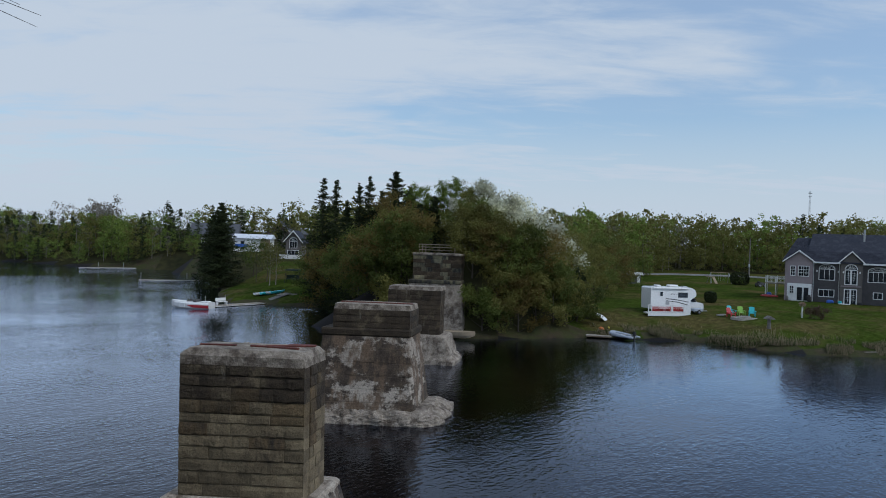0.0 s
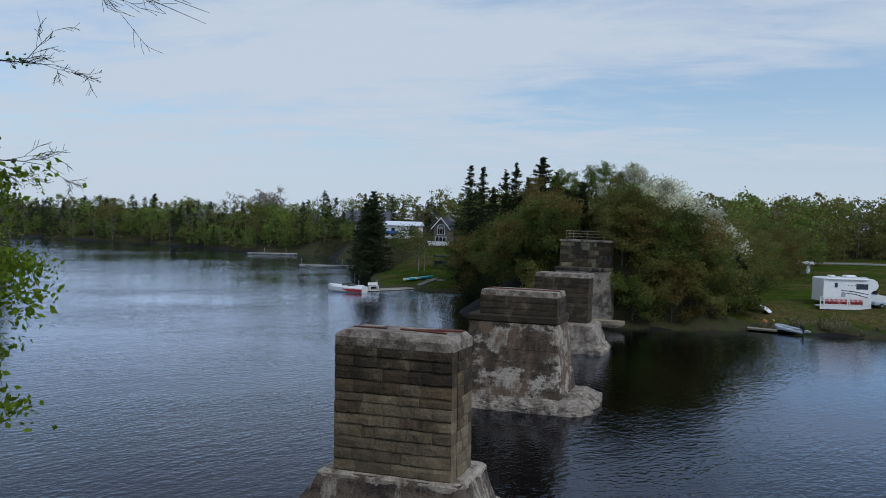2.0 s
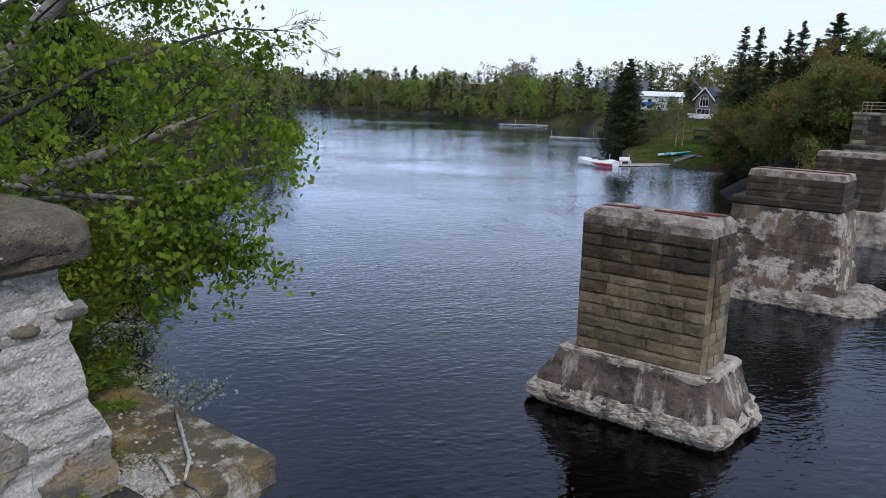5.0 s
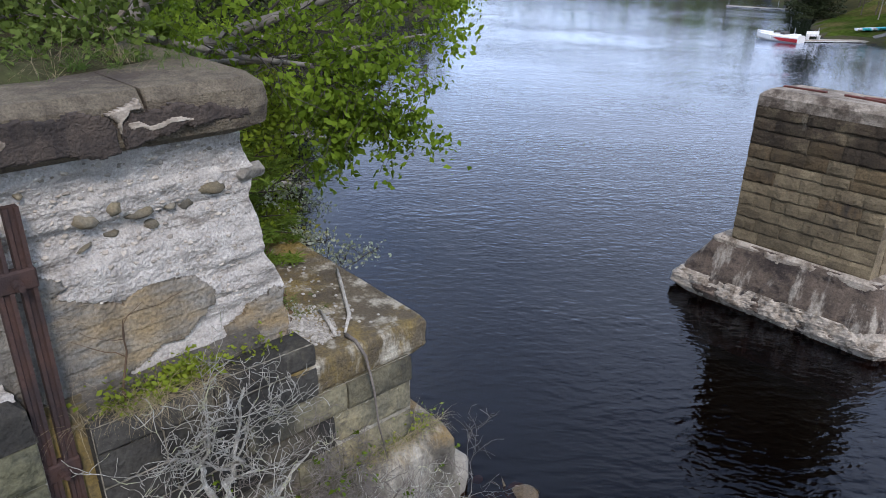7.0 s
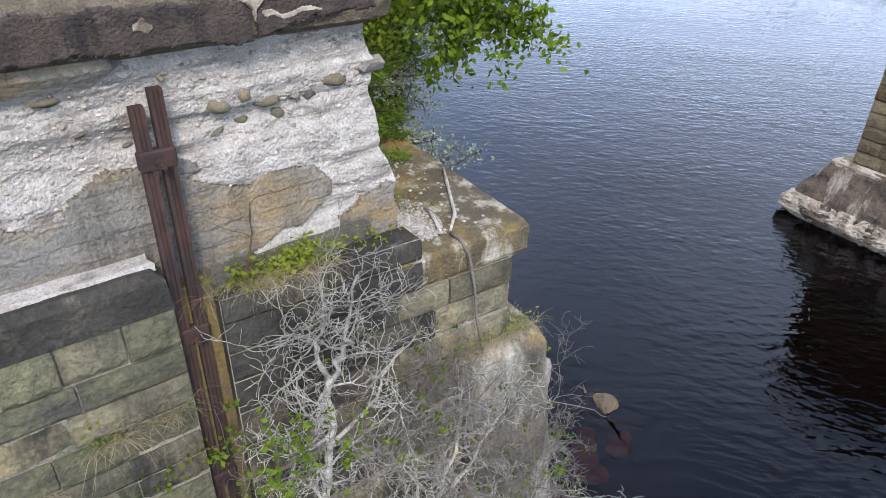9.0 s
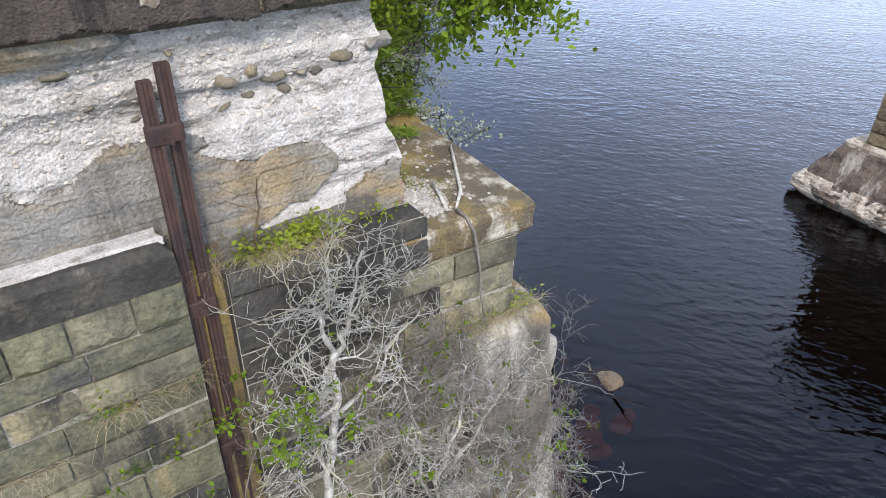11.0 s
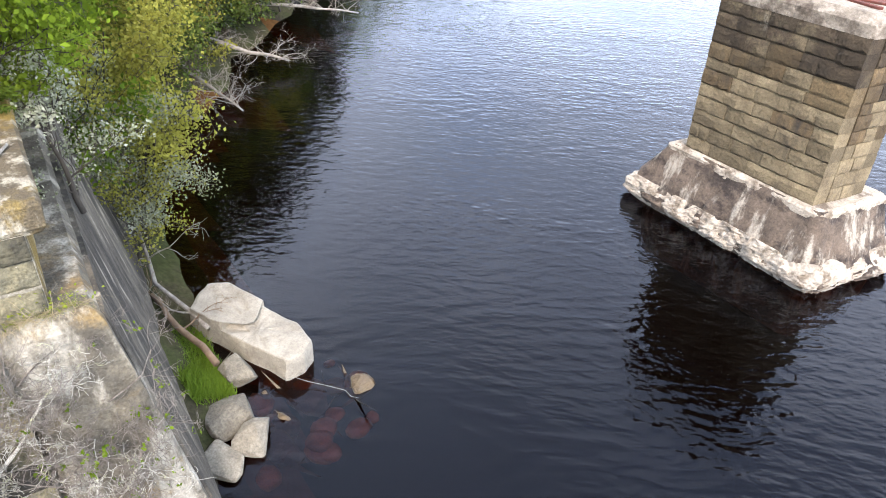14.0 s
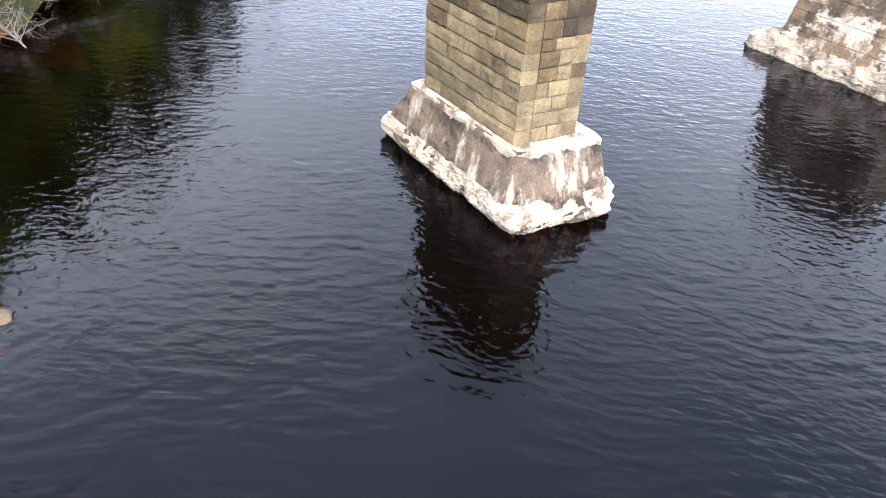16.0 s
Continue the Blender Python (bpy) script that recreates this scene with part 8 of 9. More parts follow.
    # clutter by the walls
    for nm, lb, ct, x, y, s, m in (("barbecue", "black covered barbecue by the house wall", "barbecue", 3.2, -0.7, (0.5, 0.35, 1.0), "black"), ("blue_tarp", "crumpled blue tarpaulin by the wall", "tarpaulin", 5.8, 0.2, (0.9, 0.5, 0.45), "blue_plastic"), ("storage_tub", "turquoise plastic tub on the grass", "tub", 7.0, 0.0, (0.5, 0.4, 0.4), "turquoise"), ("folded_board", "white board lying on the grass by the door", "board", 7.5, -0.7, (1.4, 0.6, 0.12), "white_paint"), ("dark_box", "dark garden box beside the door", "box", 9.4, -0.1, (0.7, 0.4, 0.4), "black"),
                                  ("red_kayak", "red plastic kayak lying by the deck", "kayak", -2.2, 4.5, (2.4, 0.5, 0.35), "red_paint"), ("blue_tub", "blue plastic tub by the deck", "tub", -2.4, 6.5, (0.7, 0.6, 0.6), "blue_plastic"), ("grey_bin", "grey bin beside the patio doors", "bin", 0.4, -0.6, (0.4, 0.4, 0.7), "pole_grey")):
        o = thing(nm, lb, ct, tuple(pose(49.3, 100.2, 0, 0, 0, -29) @ Vector((x, y, 0)))[:2] + (0,), -29)
        o.location.z = ground_at(o.location.x, o.location.y) - 0.03
        put("body", rough_solid([(-s[0] / 2, s[0] / 2, -s[1] / 2, s[1] / 2, 0.1, 0, 0.02), (-s[0] / 2, s[0] / 2, -s[1] / 2, s[1] / 2, 0.12, s[2] * 0.7, 0.04), (-s[0] * 0.3, s[0] * 0.3, -s[1] * 0.3, s[1] * 0.3, 0.08, s[2], 0.02)], 24, sub=2), MAT[m], o, smooth=True)


build_house()


def wheel(parent, x, y, z, r, w):
    t = put("wheel", Geo().tube([(x, y - w / 2, z), (x, y - w / 2 + 0.03, z), (x, y + w / 2 - 0.03, z), (x, y + w / 2, z)], [r * 0.9, r, r, r * 0.9], 18), MAT["black"], parent, "black rubber tyre")
    put("rim", Geo().tube([(x, y - w / 2 - 0.012, z), (x, y, z)], r * 0.58, 14), MAT["chrome"], t)


def build_motorhome():
    v = thing("motorhome", "white motorhome with dark swoosh stripes parked on the lawn", "motorhome", (28.1, 84.9, ground_at(28.1, 84.6) - 0.05), 13)
    prof = [(-3.45, 0.45), (1.75, 0.45), (1.85, 1.55), (2.05, 1.7), (2.55, 2.0), (2.62, 2.3), (2.45, 2.75), (2.05, 2.98), (1.5, 3.08), (-3.3, 3.05), (-3.45, 2.9)]
    put("coach_body", Geo().prism(prof, -1.15, 1.15), MAT["gel_white"], v)
    put("cab", Geo().prism([(1.7, 0.4), (3.7, 0.4), (3.75, 0.75), (3.7, 1.1), (3.5, 1.22), (2.85, 1.3), (2.3, 1.95), (1.7, 2.0)], -0.98, 0.98), MAT["gel_white"], v)
    put("windscreen", Geo().add([(2.33, -0.88, 1.93), (2.33, 0.88, 1.93), (2.86, 0.92, 1.32), (2.86, -0.92, 1.32), (2.31, -0.88, 1.91), (2.31, 0.88, 1.91), (2.84, 0.92, 1.30), (2.84, -0.92, 1.30)], [(0, 1, 2, 3), (4, 7, 6, 5), (0, 3, 7, 4), (1, 5, 6, 2), (0, 4, 5, 1), (3, 2, 6, 7)]), MAT["glass"], v)
    put("cab_window", Geo().prism([(1.95, 1.35), (2.72, 1.35), (2.3, 1.85), (1.95, 1.85)], -1.0, -0.97), MAT["glass"], v)
    put("side_window", Geo().box(0.15, 1.45, -1.18, -1.14, 1.85, 2.45, 0.01), MAT["glass"], v, "dark side window")
    put("side_window", Geo().box(-2.25, -1.9, -1.18, -1.14, 2.0, 2.5, 0.01), MAT["glass"], v, "small dark window")
    put("vent_panel", Geo().box(-1.5, -1.0, -1.175, -1.14, 0.95, 1.45, 0.01), MAT["steel"], v)
    put("awning", Geo().tube([(-3.2, -1.25, 2.93), (1.4, -1.25, 2.93)], 0.09, 8), MAT["white_paint"], v)
    for pts in ([(-1.5, 1.75), (0.0, 1.62), (1.6, 1.35), (1.6, 1.28), (0.0, 1.52), (-1.5, 1.66)], [(-1.4, 1.5), (0.2, 1.33), (1.7, 0.95), (1.7, 0.86), (0.2, 1.22), (-1.4, 1.42)], [(-0.9, 2.2), (-0.7, 2.3), (-0.55, 2.3), (-0.75, 2.2)], [(-0.5, 2.2), (-0.3, 2.3), (-0.15, 2.3), (-0.35, 2.2)], [(-0.1, 2.2), (0.0, 2.3), (0.12, 2.3), (0.02, 2.2)]):
        put("stripe", Geo().prism(pts, -1.158, -1.15), MAT["siding_dark"], v, "dark swoosh stripe")
    put("roof_unit", Geo().box(-2.3, -1.75, -0.4, 0.4, 3.05, 3.28, 0.08), MAT["gel_white"], v)
    put("roof_unit", Geo().box(-0.6, 0.6, -0.45, 0.45, 3.05, 3.32, 0.1), MAT["gel_white"], v)
    put("roof_vent", Geo().box(1.3, 1.9, -0.3, 0.3, 3.06, 3.16, 0.03), MAT["steel"], v)
    put("bumper", Geo().box(3.68, 3.86, -0.98, 0.98, 0.42, 0.68, 0.04), MAT["chrome"], v)
    put("headlight", Geo().box(3.66, 3.79, -0.92, -0.6, 0.78, 1.0, 0.03), MAT["steel"], v)
    put("headlight", Geo().box(3.66, 3.79, 0.6, 0.92, 0.78, 1.0, 0.03), MAT["steel"], v)
    put("mirror", Geo().box(2.35, 2.5, -1.3, -1.1, 1.35, 1.75, 0.03), MAT["black"], v)
    for x, y in ((2.95, -0.82), (2.95, 0.82), (-1.6, -0.95), (-1.6, 0.95)):
        wheel(v, x, y, 0.38, 0.38, 0.26)
    d = thing("porch_deck", "white porch deck with red balusters beside the motorhome", "deck", (27.2, 83.0, ground_at(27.2, 82.9) - 0.05), 13)
    put("deck_floor", Geo().box(-3.0, 2.6, -0.45, 0.6, 0.28, 0.42, 0.02), MAT["white_paint"], d)
    put("skirt", Geo().box(-3.0, 2.6, -0.47, -0.43, 0.02, 0.30), MAT["white_paint"], d)
    put("end_panel", Geo().box(1.75, 2.6, -0.48, -0.42, 0.42, 1.3, 0.02), MAT["white_paint"], d)
    for x in (-2.95, -2.55, 0.0, 0.2, 1.72):
        put("post", Geo().box(x - 0.05, x + 0.05, -0.5, -0.4, 0.42, 1.38), MAT["white_paint"], d)
    put("handrail", Geo().box(-3.0, 2.6, -0.5, -0.4, 1.28, 1.36, 0.01), MAT["white_paint"], d)
    put("bottom_rail", Geo().box(-3.0, 1.75, -0.48, -0.42, 0.52, 0.58), MAT["white_paint"], d)
    for k in range(30):
        x = -2.45 + k * 0.138
        if abs(x - 0.1) > 0.16:
            put("baluster", Geo().box(x - 0.028, x + 0.028, -0.475, -0.425, 0.58, 1.14), MAT["red_paint"], d, "red baluster")
    b = thing("utility_trailer", "small grey trailer beside the porch deck", "trailer", (30.8, 83.6, ground_at(30.8, 83.6) - 0.02), 13)
    put("box", Geo().box(-0.8, 0.5, -0.5, 0.5, 0.3, 0.62, 0.03), MAT["dinghy_grey"], b)
    put("tow_bar", Geo().box(0.5, 1.3, -0.05, 0.05, 0.3, 0.38), MAT["steel"], b)
    wheel(b, -0.1, -0.55, 0.24, 0.24, 0.14), wheel(b, -0.1, 0.55, 0.24, 0.24, 0.14)
    for x in (33.0, 33.6):
        s = thing("paving_stone", "flat pale concrete paver lying on the lawn", "paver", (x, 82.2 + (x - 33) * 0.8, ground_at(x, 82.4)), 10, "loose pavers")
        put("slab", Geo().box(-0.35, 0.35, -0.25, 0.25, -0.05, 0.1, 0.02), MAT["gravel"], s)


build_motorhome()


def build_garden():
    # garden chairs round a fire pit
    def chair(mat):
        c = thing("garden_chair", "", "chair", (0, 0, 0), 0, "chairs at the fire pit")
        put("seat", Geo().box(-0.28, 0.28, -0.3, 0.3, 0, 0.04, 0.01, pose(0, 0, 0.36, 10, 0, 0)), MAT[mat], c)
        for k in range(5):
            x = -0.24 + 0.12 * k
            top = 0.98 + 0.08 * math.sin(math.pi * (k + 0.5) / 5)
            put("back_slat", Geo().add([(x - 0.055, 0.28, 0.3), (x + 0.055, 0.28, 0.3), (x + 0.055, 0.31, 0.3), (x - 0.055, 0.31, 0.3), (x - 0.065, 0.55, top), (x + 0.065, 0.55, top), (x + 0.065, 0.58, top), (x - 0.065, 0.58, top)], [(0, 1, 2, 3), (4, 7, 6, 5), (0, 4, 5, 1), (1, 5, 6, 2), (2, 6, 7, 3), (3, 7, 4, 0)]), MAT[mat], c)
        for s in (-1, 1):
            put("armrest", Geo().box(s * 0.36 - 0.07, s * 0.36 + 0.07, -0.4, 0.38, 0.56, 0.60, 0.01), MAT[mat], c)
            put("leg", Geo().box(s * 0.33 - 0.03, s * 0.33 + 0.03, -0.36, -0.26, 0.0, 0.57), MAT[mat], c)
            put("leg", Geo().box(s * 0.33 - 0.03, s * 0.33 + 0.03, 0.28, 0.4, 0.0, 0.57), MAT[mat], c)
        return c

    for x, y, mat, col, turn in ((33.9, 81.2, "red_paint", "red", 20), (34.5, 82.6, "turquoise", "turquoise", 15), (35.4, 82.0, "lime_green", "lime green", -5), (36.5, 81.6, "turquoise", "turquoise", -15)):
        c = chair(mat)
        c.matrix_world = pose(x, y, ground_at(x, y), 0, 0, turn)
        tagged(c, f"{col} slatted plastic garden chair at the fire pit")
    fp = thing("fire_pit", "pale gravel fire pit ring in the lawn", "fire pit", (35.0, 80.2, ground_at(35.0, 80.2)))
    put("gravel_bed", rough_solid([(-1.5, 1.5, -1.0, 1.0, 0.9, -0.25, 0.05), (-1.45, 1.45, -0.95, 0.95, 0.9, 0.05, 0.06)], 40), MAT["gravel"], fp)
    r2 = random.Random(4)
    for k in range(14):
        a = k * 6.283 / 14
        put("ring_stone", pebble(r2, (0.6 * math.cos(a), 0.5 * math.sin(a), 0.1), 0.15), MAT["gravel"], fp)
    # bird house on a post, lantern stump, low bush
    b = thing("bird_house_post", "small roofed bird house on a white post", "bird house", (42.2, 81.3, ground_at(42.2, 81.3)))
    put("post", Geo().box(-0.07, 0.07, -0.07, 0.07, -0.1, 1.35, 0.01), MAT["white_paint"], b)
    put("box", Geo().box(-0.25, 0.25, -0.2, 0.2, 1.35, 1.62, 0.02), MAT["raw_wood"], b)
    put("roof", Geo().prism([(-0.4, 1.6), (0.4, 1.6), (0, 1.85)], -0.3, 0.3), MAT["log_brown"], b)
    s = thing("wooden_lantern", "weathered wooden garden ornament standing in dry reeds", "garden ornament", (35.7, 75.6, ground_at(35.7, 75.6)))
    put("post", Geo().tube([(0, 0, -0.1), (0, 0, 1.0)], [0.22, 0.18], 8), MAT["pole_grey"], s)
    put("top", Geo().prism([(-0.5, 1.0), (0.5, 1.0), (0, 1.35)], -0.45, 0.45), MAT["pole_grey"], s)
    tree("brown_bush", "low reddish brown bush on the lawn edge", "bush", deciduous(600, 1.0, 0.9, 0.02, 9, 1200, 0.12, 0.04), "brown_bush", "grey_twig", (43.4, 80.3, ground_at(43.4, 80.3)))
    # shed
    sx, sy = 36.8, 133.0
    sh = thing("garden_shed", "little white-roofed garden shed with a leafy wall", "shed", (sx, sy, ground_at(sx, sy)), 8)
    put("wall", Geo().box(-0.9, 0.9, -0.8, 0.8, -0.2, 1.7, 0.02), MAT["grey_roof"], sh)
    put("roof", Geo().prism([(-1.3, 1.65), (1.3, 1.65), (1.1, 2.15), (-1.1, 2.15)], -1.1, 1.1), MAT["white_paint"], sh)
    put("door", Geo().box(0.1, 0.7, -0.84, -0.79, 0.0, 1.5), MAT["white_paint"], sh)
    put("window_pane", Geo().box(-0.7, -0.2, -0.83, -0.79, 0.9, 1.4), MAT["glass"], sh)
    # swing set
    wx, wy = 53.4, 134.5
    w = thing("swing_set", "wooden and metal children's swing set with a slide", "swing set", (wx, wy, ground_at(wx, wy)), 5)
    put("top_bar", Geo().tube([(-1.6, 0, 2.1), (2.0, 0, 2.1)], 0.06, 6), MAT["raw_wood"], w)
    for x, sgn in ((-1.6, -1), (-1.6, 1), (2.0, -1), (2.0, 1)):
        put("leg", Geo().tube([(x, 0, 2.1), (x + (0.3 if x > 0 else -0.3), sgn * 0.9, -0.05)], 0.06, 6), MAT["steel"], w)
    for x in (0.2, 1.1):
        for dx in (-0.2, 0.2):
            put("chain", Geo().tube([(x + dx, 0, 2.1), (x + dx, 0, 0.5)], 0.015, 4), MAT["steel"], w)
        put("swing_seat", Geo().box(x - 0.25, x + 0.25, -0.1, 0.1, 0.46, 0.5), MAT["black"], w)
    put("slide", Geo().add([(-1.5, -0.3, 1.3), (-1.0, -0.3, 1.3), (-1.0, -1.8, 0.1), (-1.5, -1.8, 0.1), (-1.5, -0.3, 1.2), (-1.0, -0.3, 1.2), (-1.0, -1.8, 0.0), (-1.5, -1.8, 0.0)], [(0, 1, 2, 3), (4, 7, 6, 5), (0, 3, 7, 4), (1, 5, 6, 2), (0, 4, 5, 1), (3, 2, 6, 7)]), MAT["tan_board"], w)
    put("platform", Geo().box(-2.3, -1.0, -0.5, 0.6, 1.2, 1.32), MAT["raw_wood"], w)
    # quad bike-like mower
    mx, my = 58.5, 128.0
    m = thing("ride_on_mower", "dark ride-on mower parked on the grass", "mower", (mx, my, ground_at(mx, my)), 20)
    put("body", Geo().prism([(-0.8, 0.3), (0.8, 0.3), (0.85, 0.7), (0.2, 0.85), (0.0, 0.6), (-0.4, 0.6), (-0.8, 0.75)], -0.35, 0.35), MAT["siding_dark"], m)
    put("seat", Geo().box(-0.55, -0.2, -0.22, 0.22, 0.6, 1.0, 0.04), MAT["black"], m)
    for x, r in ((-0.5, 0.3), (0.6, 0.22)):
        wheel(m, x, -0.42, r, r, 0.18), wheel(m, x, 0.42, r, r, 0.18)
    # power poles and mast
    for x, y, hh in ((72.0, 163.5, 9.0), (120, 160, 9.0)):
        p = thing("utility_pole", "grey wooden utility pole by the road", "utility pole", (x, y, ground_at(x, y)), group="poles along the road")
        put("pole", Geo().tube([(0, 0, -0.3), (0, 0, hh)], [0.16, 0.11], 8), MAT["pole_grey"], p)
        put("transformer_box", Geo().box(-0.35, 0.05, -0.4, -0.1, 2.2, 2.9, 0.03), MAT["steel"], p)
    t = thing("radio_mast", "thin steel lattice radio mast above the far woods", "mast", (157, 300, ground_at(157, 300)))
    hh = 36.9 - ground_at(157, 300)
    for k in range(3):
        a = k * 2.094
        put("mast_leg", Geo().tube([(0.5 * math.cos(a), 0.5 * math.sin(a), 0), (0.25 * math.cos(a), 0.25 * math.sin(a), hh)], 0.05, 4), MAT["steel"], t)
    for k in range(10):
        put("brace", Geo().box(-0.28, 0.28, -0.28, 0.28, hh * k / 10, hh * k / 10 + 0.1), MAT["steel"], t)
    put("antenna", Geo().box(-0.9, 0.9, -0.1, 0.1, hh - 1.2, hh - 0.9).box(-0.7, 0.7, -0.1, 0.1, hh - 2.4, hh - 2.2), MAT["steel"], t)
    # road behind the lawn
    pts = [(40, 158), (54, 164), (66, 163.5), (78, 160), (100, 156), (140, 154)]
    g = Geo()
    xs = np.linspace(44, 140, 60)
    ys = np.interp(xs, [p[0] for p in pts], [p[1] for p in pts])
    rows = []
    for x, y in zip(xs, ys):
        z = max(ground_at(x, y - 2.2), ground_at(x, y + 2.2), ground_at(x, y)) + 0.12
        rows.append([(x, y - 2.2, z), (x, y + 2.2, z), (x, y + 2.4, z - 0.6), (x, y - 2.4, z - 0.6)])
    tagged(put("road", g.loft(rows), MAT["asphalt"]), "pale worn country road behind the lawn", "road", kind="structure")


build_garden()


def build_boats():
    def hull(length, beam, height, mat, n=14, sheer=0.25, bow=0.5, flat=0.55):
        rings = []
        for k in range(n + 1):
            f = k / n
            w = beam / 2 * (1 - max(0, (f - bow) / (1 - bow)) ** 2.2) if f > bow else beam / 2
            w = max(w, 0.03)
            top = height * (1 + sheer * f * f)
            low = height * 0.55 * max(0, (f - 0.65) / 0.35) ** 2
            x = (f - 0.5) * length
            rings.append([(x, -w, top), (x, -w * 0.92, low + height * 0.45), (x, -w * flat, low), (x, w * flat, low), (x, w * 0.92, low + height * 0.45), (x, w, top)])
        return Geo().loft(rings)

    b = thing("motorboat", "white and red sports motorboat moored at the dock", "boat", (-32.3, 90.3, -0.25), 175)
    put("hull", hull(5.4, 2.1, 0.85, None), MAT["gel_white"], b, "white hull", smooth=False)
    put("side_stripe", Geo().loft([[(x, -1.07, 0.74), (x, -1.02, z), (x, 1.02, z), (x, 1.07, 0.74)] for x, z in ((-2.66, 0.36), (-0.6, 0.40), (0.15, 0.66))]), MAT["red_paint"], b, "red stripe along the hull")
    put("deck", Geo().loft([[(x, -w, z), (x, -w * 0.8, z + 0.22), (x, w * 0.8, z + 0.22), (x, w, z)] for x, w, z in ((-2.7, 1.02, 0.82), (-1.2, 1.05, 0.84), (0.3, 1.03, 0.88), (1.3, 0.85, 0.95), (2.1, 0.5, 1.0), (2.68, 0.06, 1.04))]), MAT["gel_white"], b, "white deck")
    put("bow_panel", Geo().loft([[(x, -w, z - 0.5), (x, -w * 1.03, z), (x, w * 1.03, z), (x, w, z - 0.5)] for x, w, z in ((0.5, 1.01, 0.92), (1.3, 0.86, 0.96), (2.1, 0.52, 1.02), (2.66, 0.09, 1.06))]), MAT["gel_white"], b, "white bow side")
    put("windscreen", Geo().loft([[(0.3, -0.75, 1.08), (0.1, -0.7, 1.42), (0.05, -0.7, 1.42), (0.25, -0.75, 1.08)], [(0.75, 0, 1.1), (0.5, 0, 1.45), (0.45, 0, 1.45), (0.7, 0, 1.1)], [(0.3, 0.75, 1.08), (0.1, 0.7, 1.42), (0.05, 0.7, 1.42), (0.25, 0.75, 1.08)]]), MAT["glass"], b)
    put("seat", Geo().box(-0.9, -0.4, -0.7, 0.7, 1.0, 1.35, 0.08), MAT["siding_dark"], b)
    put("engine_cover", Geo().box(-2.4, -1.5, -0.6, 0.6, 1.0, 1.2, 0.08), MAT["gel_white"], b)

    def dock(name, label, a, c, width, posts, rail=False):
        a, c = Vector((*a, 0)), Vector((*c, 0))
        ln = (c - a).length
        turn = math.degrees(math.atan2(c.y - a.y, c.x - a.x))
        d = thing(name, label, "dock", (a.x, a.y, 0), turn)
        n = int(ln / 0.6)
        for k in range(n):
            put("plank", Geo().box(ln * k / n + 0.015, ln * (k + 1) / n - 0.015, -width / 2, width / 2, 0.19, 0.23), MAT["dock_wood"], d)
        put("frame", Geo().box(0, ln, -width / 2 + 0.03, width / 2 - 0.03, 0.09, 0.185), MAT["white_paint"], d)
        for k in range(max(2, int(ln / 3))):
            put("float", Geo().box(ln * (k + 0.3) / max(2, int(ln / 3)), ln * (k + 0.3) / max(2, int(ln / 3)) + 1.1, -width / 2 + 0.1, width / 2 - 0.1, -0.2, 0.085, 0.04), MAT["black"], d)
        for f in posts:
            put("post", Geo().tube([(ln * f, width / 2, -0.5), (ln * f, width / 2, 1.5)], 0.05, 6), MAT["steel"], d)
        return d, ln, turn

    dock("floating_dock", "long pale wooden floating dock reaching from the lawn", (-31.2, 90.6), (-25.0, 98.6), 1.3, (0.1, 0.4))
    dock("floating_dock", "long thin pale floating dock far off", (-58.8, 135.2), (-45.0, 139.8), 1.2, (0.02, 0.6))
    dock("floating_dock", "pale floating dock at the far shore", (-88.3, 169.3), (-76, 176.6), 1.6, (0.3, 0.7))
    dock("gangway", "narrow wooden gangway to the far dock", (-76, 176.8), (-71, 179.5), 1.0, (0.5,))
    bn = thing("dock_bench", "white slatted bench standing on the dock", "bench", (-29.3, 93.0, 0.23), 52)
    put("seat", Geo().box(-0.8, 0.8, -0.25, 0.25, 0.42, 0.48), MAT["white_paint"], bn)
    put("backrest", Geo().box(-0.8, 0.8, 0.22, 0.28, 0.55, 0.95), MAT["white_paint"], bn)
    for x in (-0.7, 0.7):
        put("leg", Geo().box(x - 0.05, x + 0.05, -0.22, 0.26, 0, 0.5), MAT["white_paint"], bn)
    for k, (x, y, mat, col) in enumerate(((-26.3, 102.0, "gel_white", "white"), (-25.5, 102.2, "turquoise", "turquoise"), (-24.8, 102.6, "gel_white", "white"), (-24.2, 102.9, "turquoise", "turquoise"))):
        kk = thing("kayak", f"{col} kayak pulled up on the grass", "kayak", (x, y, ground_at(x, y) - 0.02), 55, "kayaks on the grass")
        put("hull", hull(2.6, 0.7, 0.3, None, sheer=0.5), MAT[mat], kk)
    rp = thing("dock_ramp", "grey boarded ramp from the lawn to the dock", "ramp", (-24.6, 99.2, 0.45), 52)
    put("deck", Geo().box(0, 3.6, -0.6, 0.6, 0, 0.12, 0.02, pose(0, 0, 0, 0, -14, 0)), MAT["pole_grey"], rp)
    sb = thing("stacked_boards", "pale boards lying on the bank", "boards", (-22.4, 101.6, ground_at(-22.4, 101.6)), 20)
    for k in range(3):
        put("board", Geo().box(-1.6 + 0.2 * k, 1.8 + 0.1 * k, -0.35 + 0.2 * k, -0.1 + 0.2 * k, 0.02 + 0.05 * k, 0.08 + 0.05 * k), MAT["dock_wood"], sb)
    ss = thing("garden_swing_seat", "dark canopied garden swing seat on the lawn", "swing seat", (-23.9, 111.5, ground_at(-23.9, 111.5)), 0)
    put("canopy", Geo().prism([(-1.2, 1.9), (1.2, 1.9), (1.0, 2.15), (-1.0, 2.15)], -0.7, 0.7), MAT["spruce_cloth"], ss)
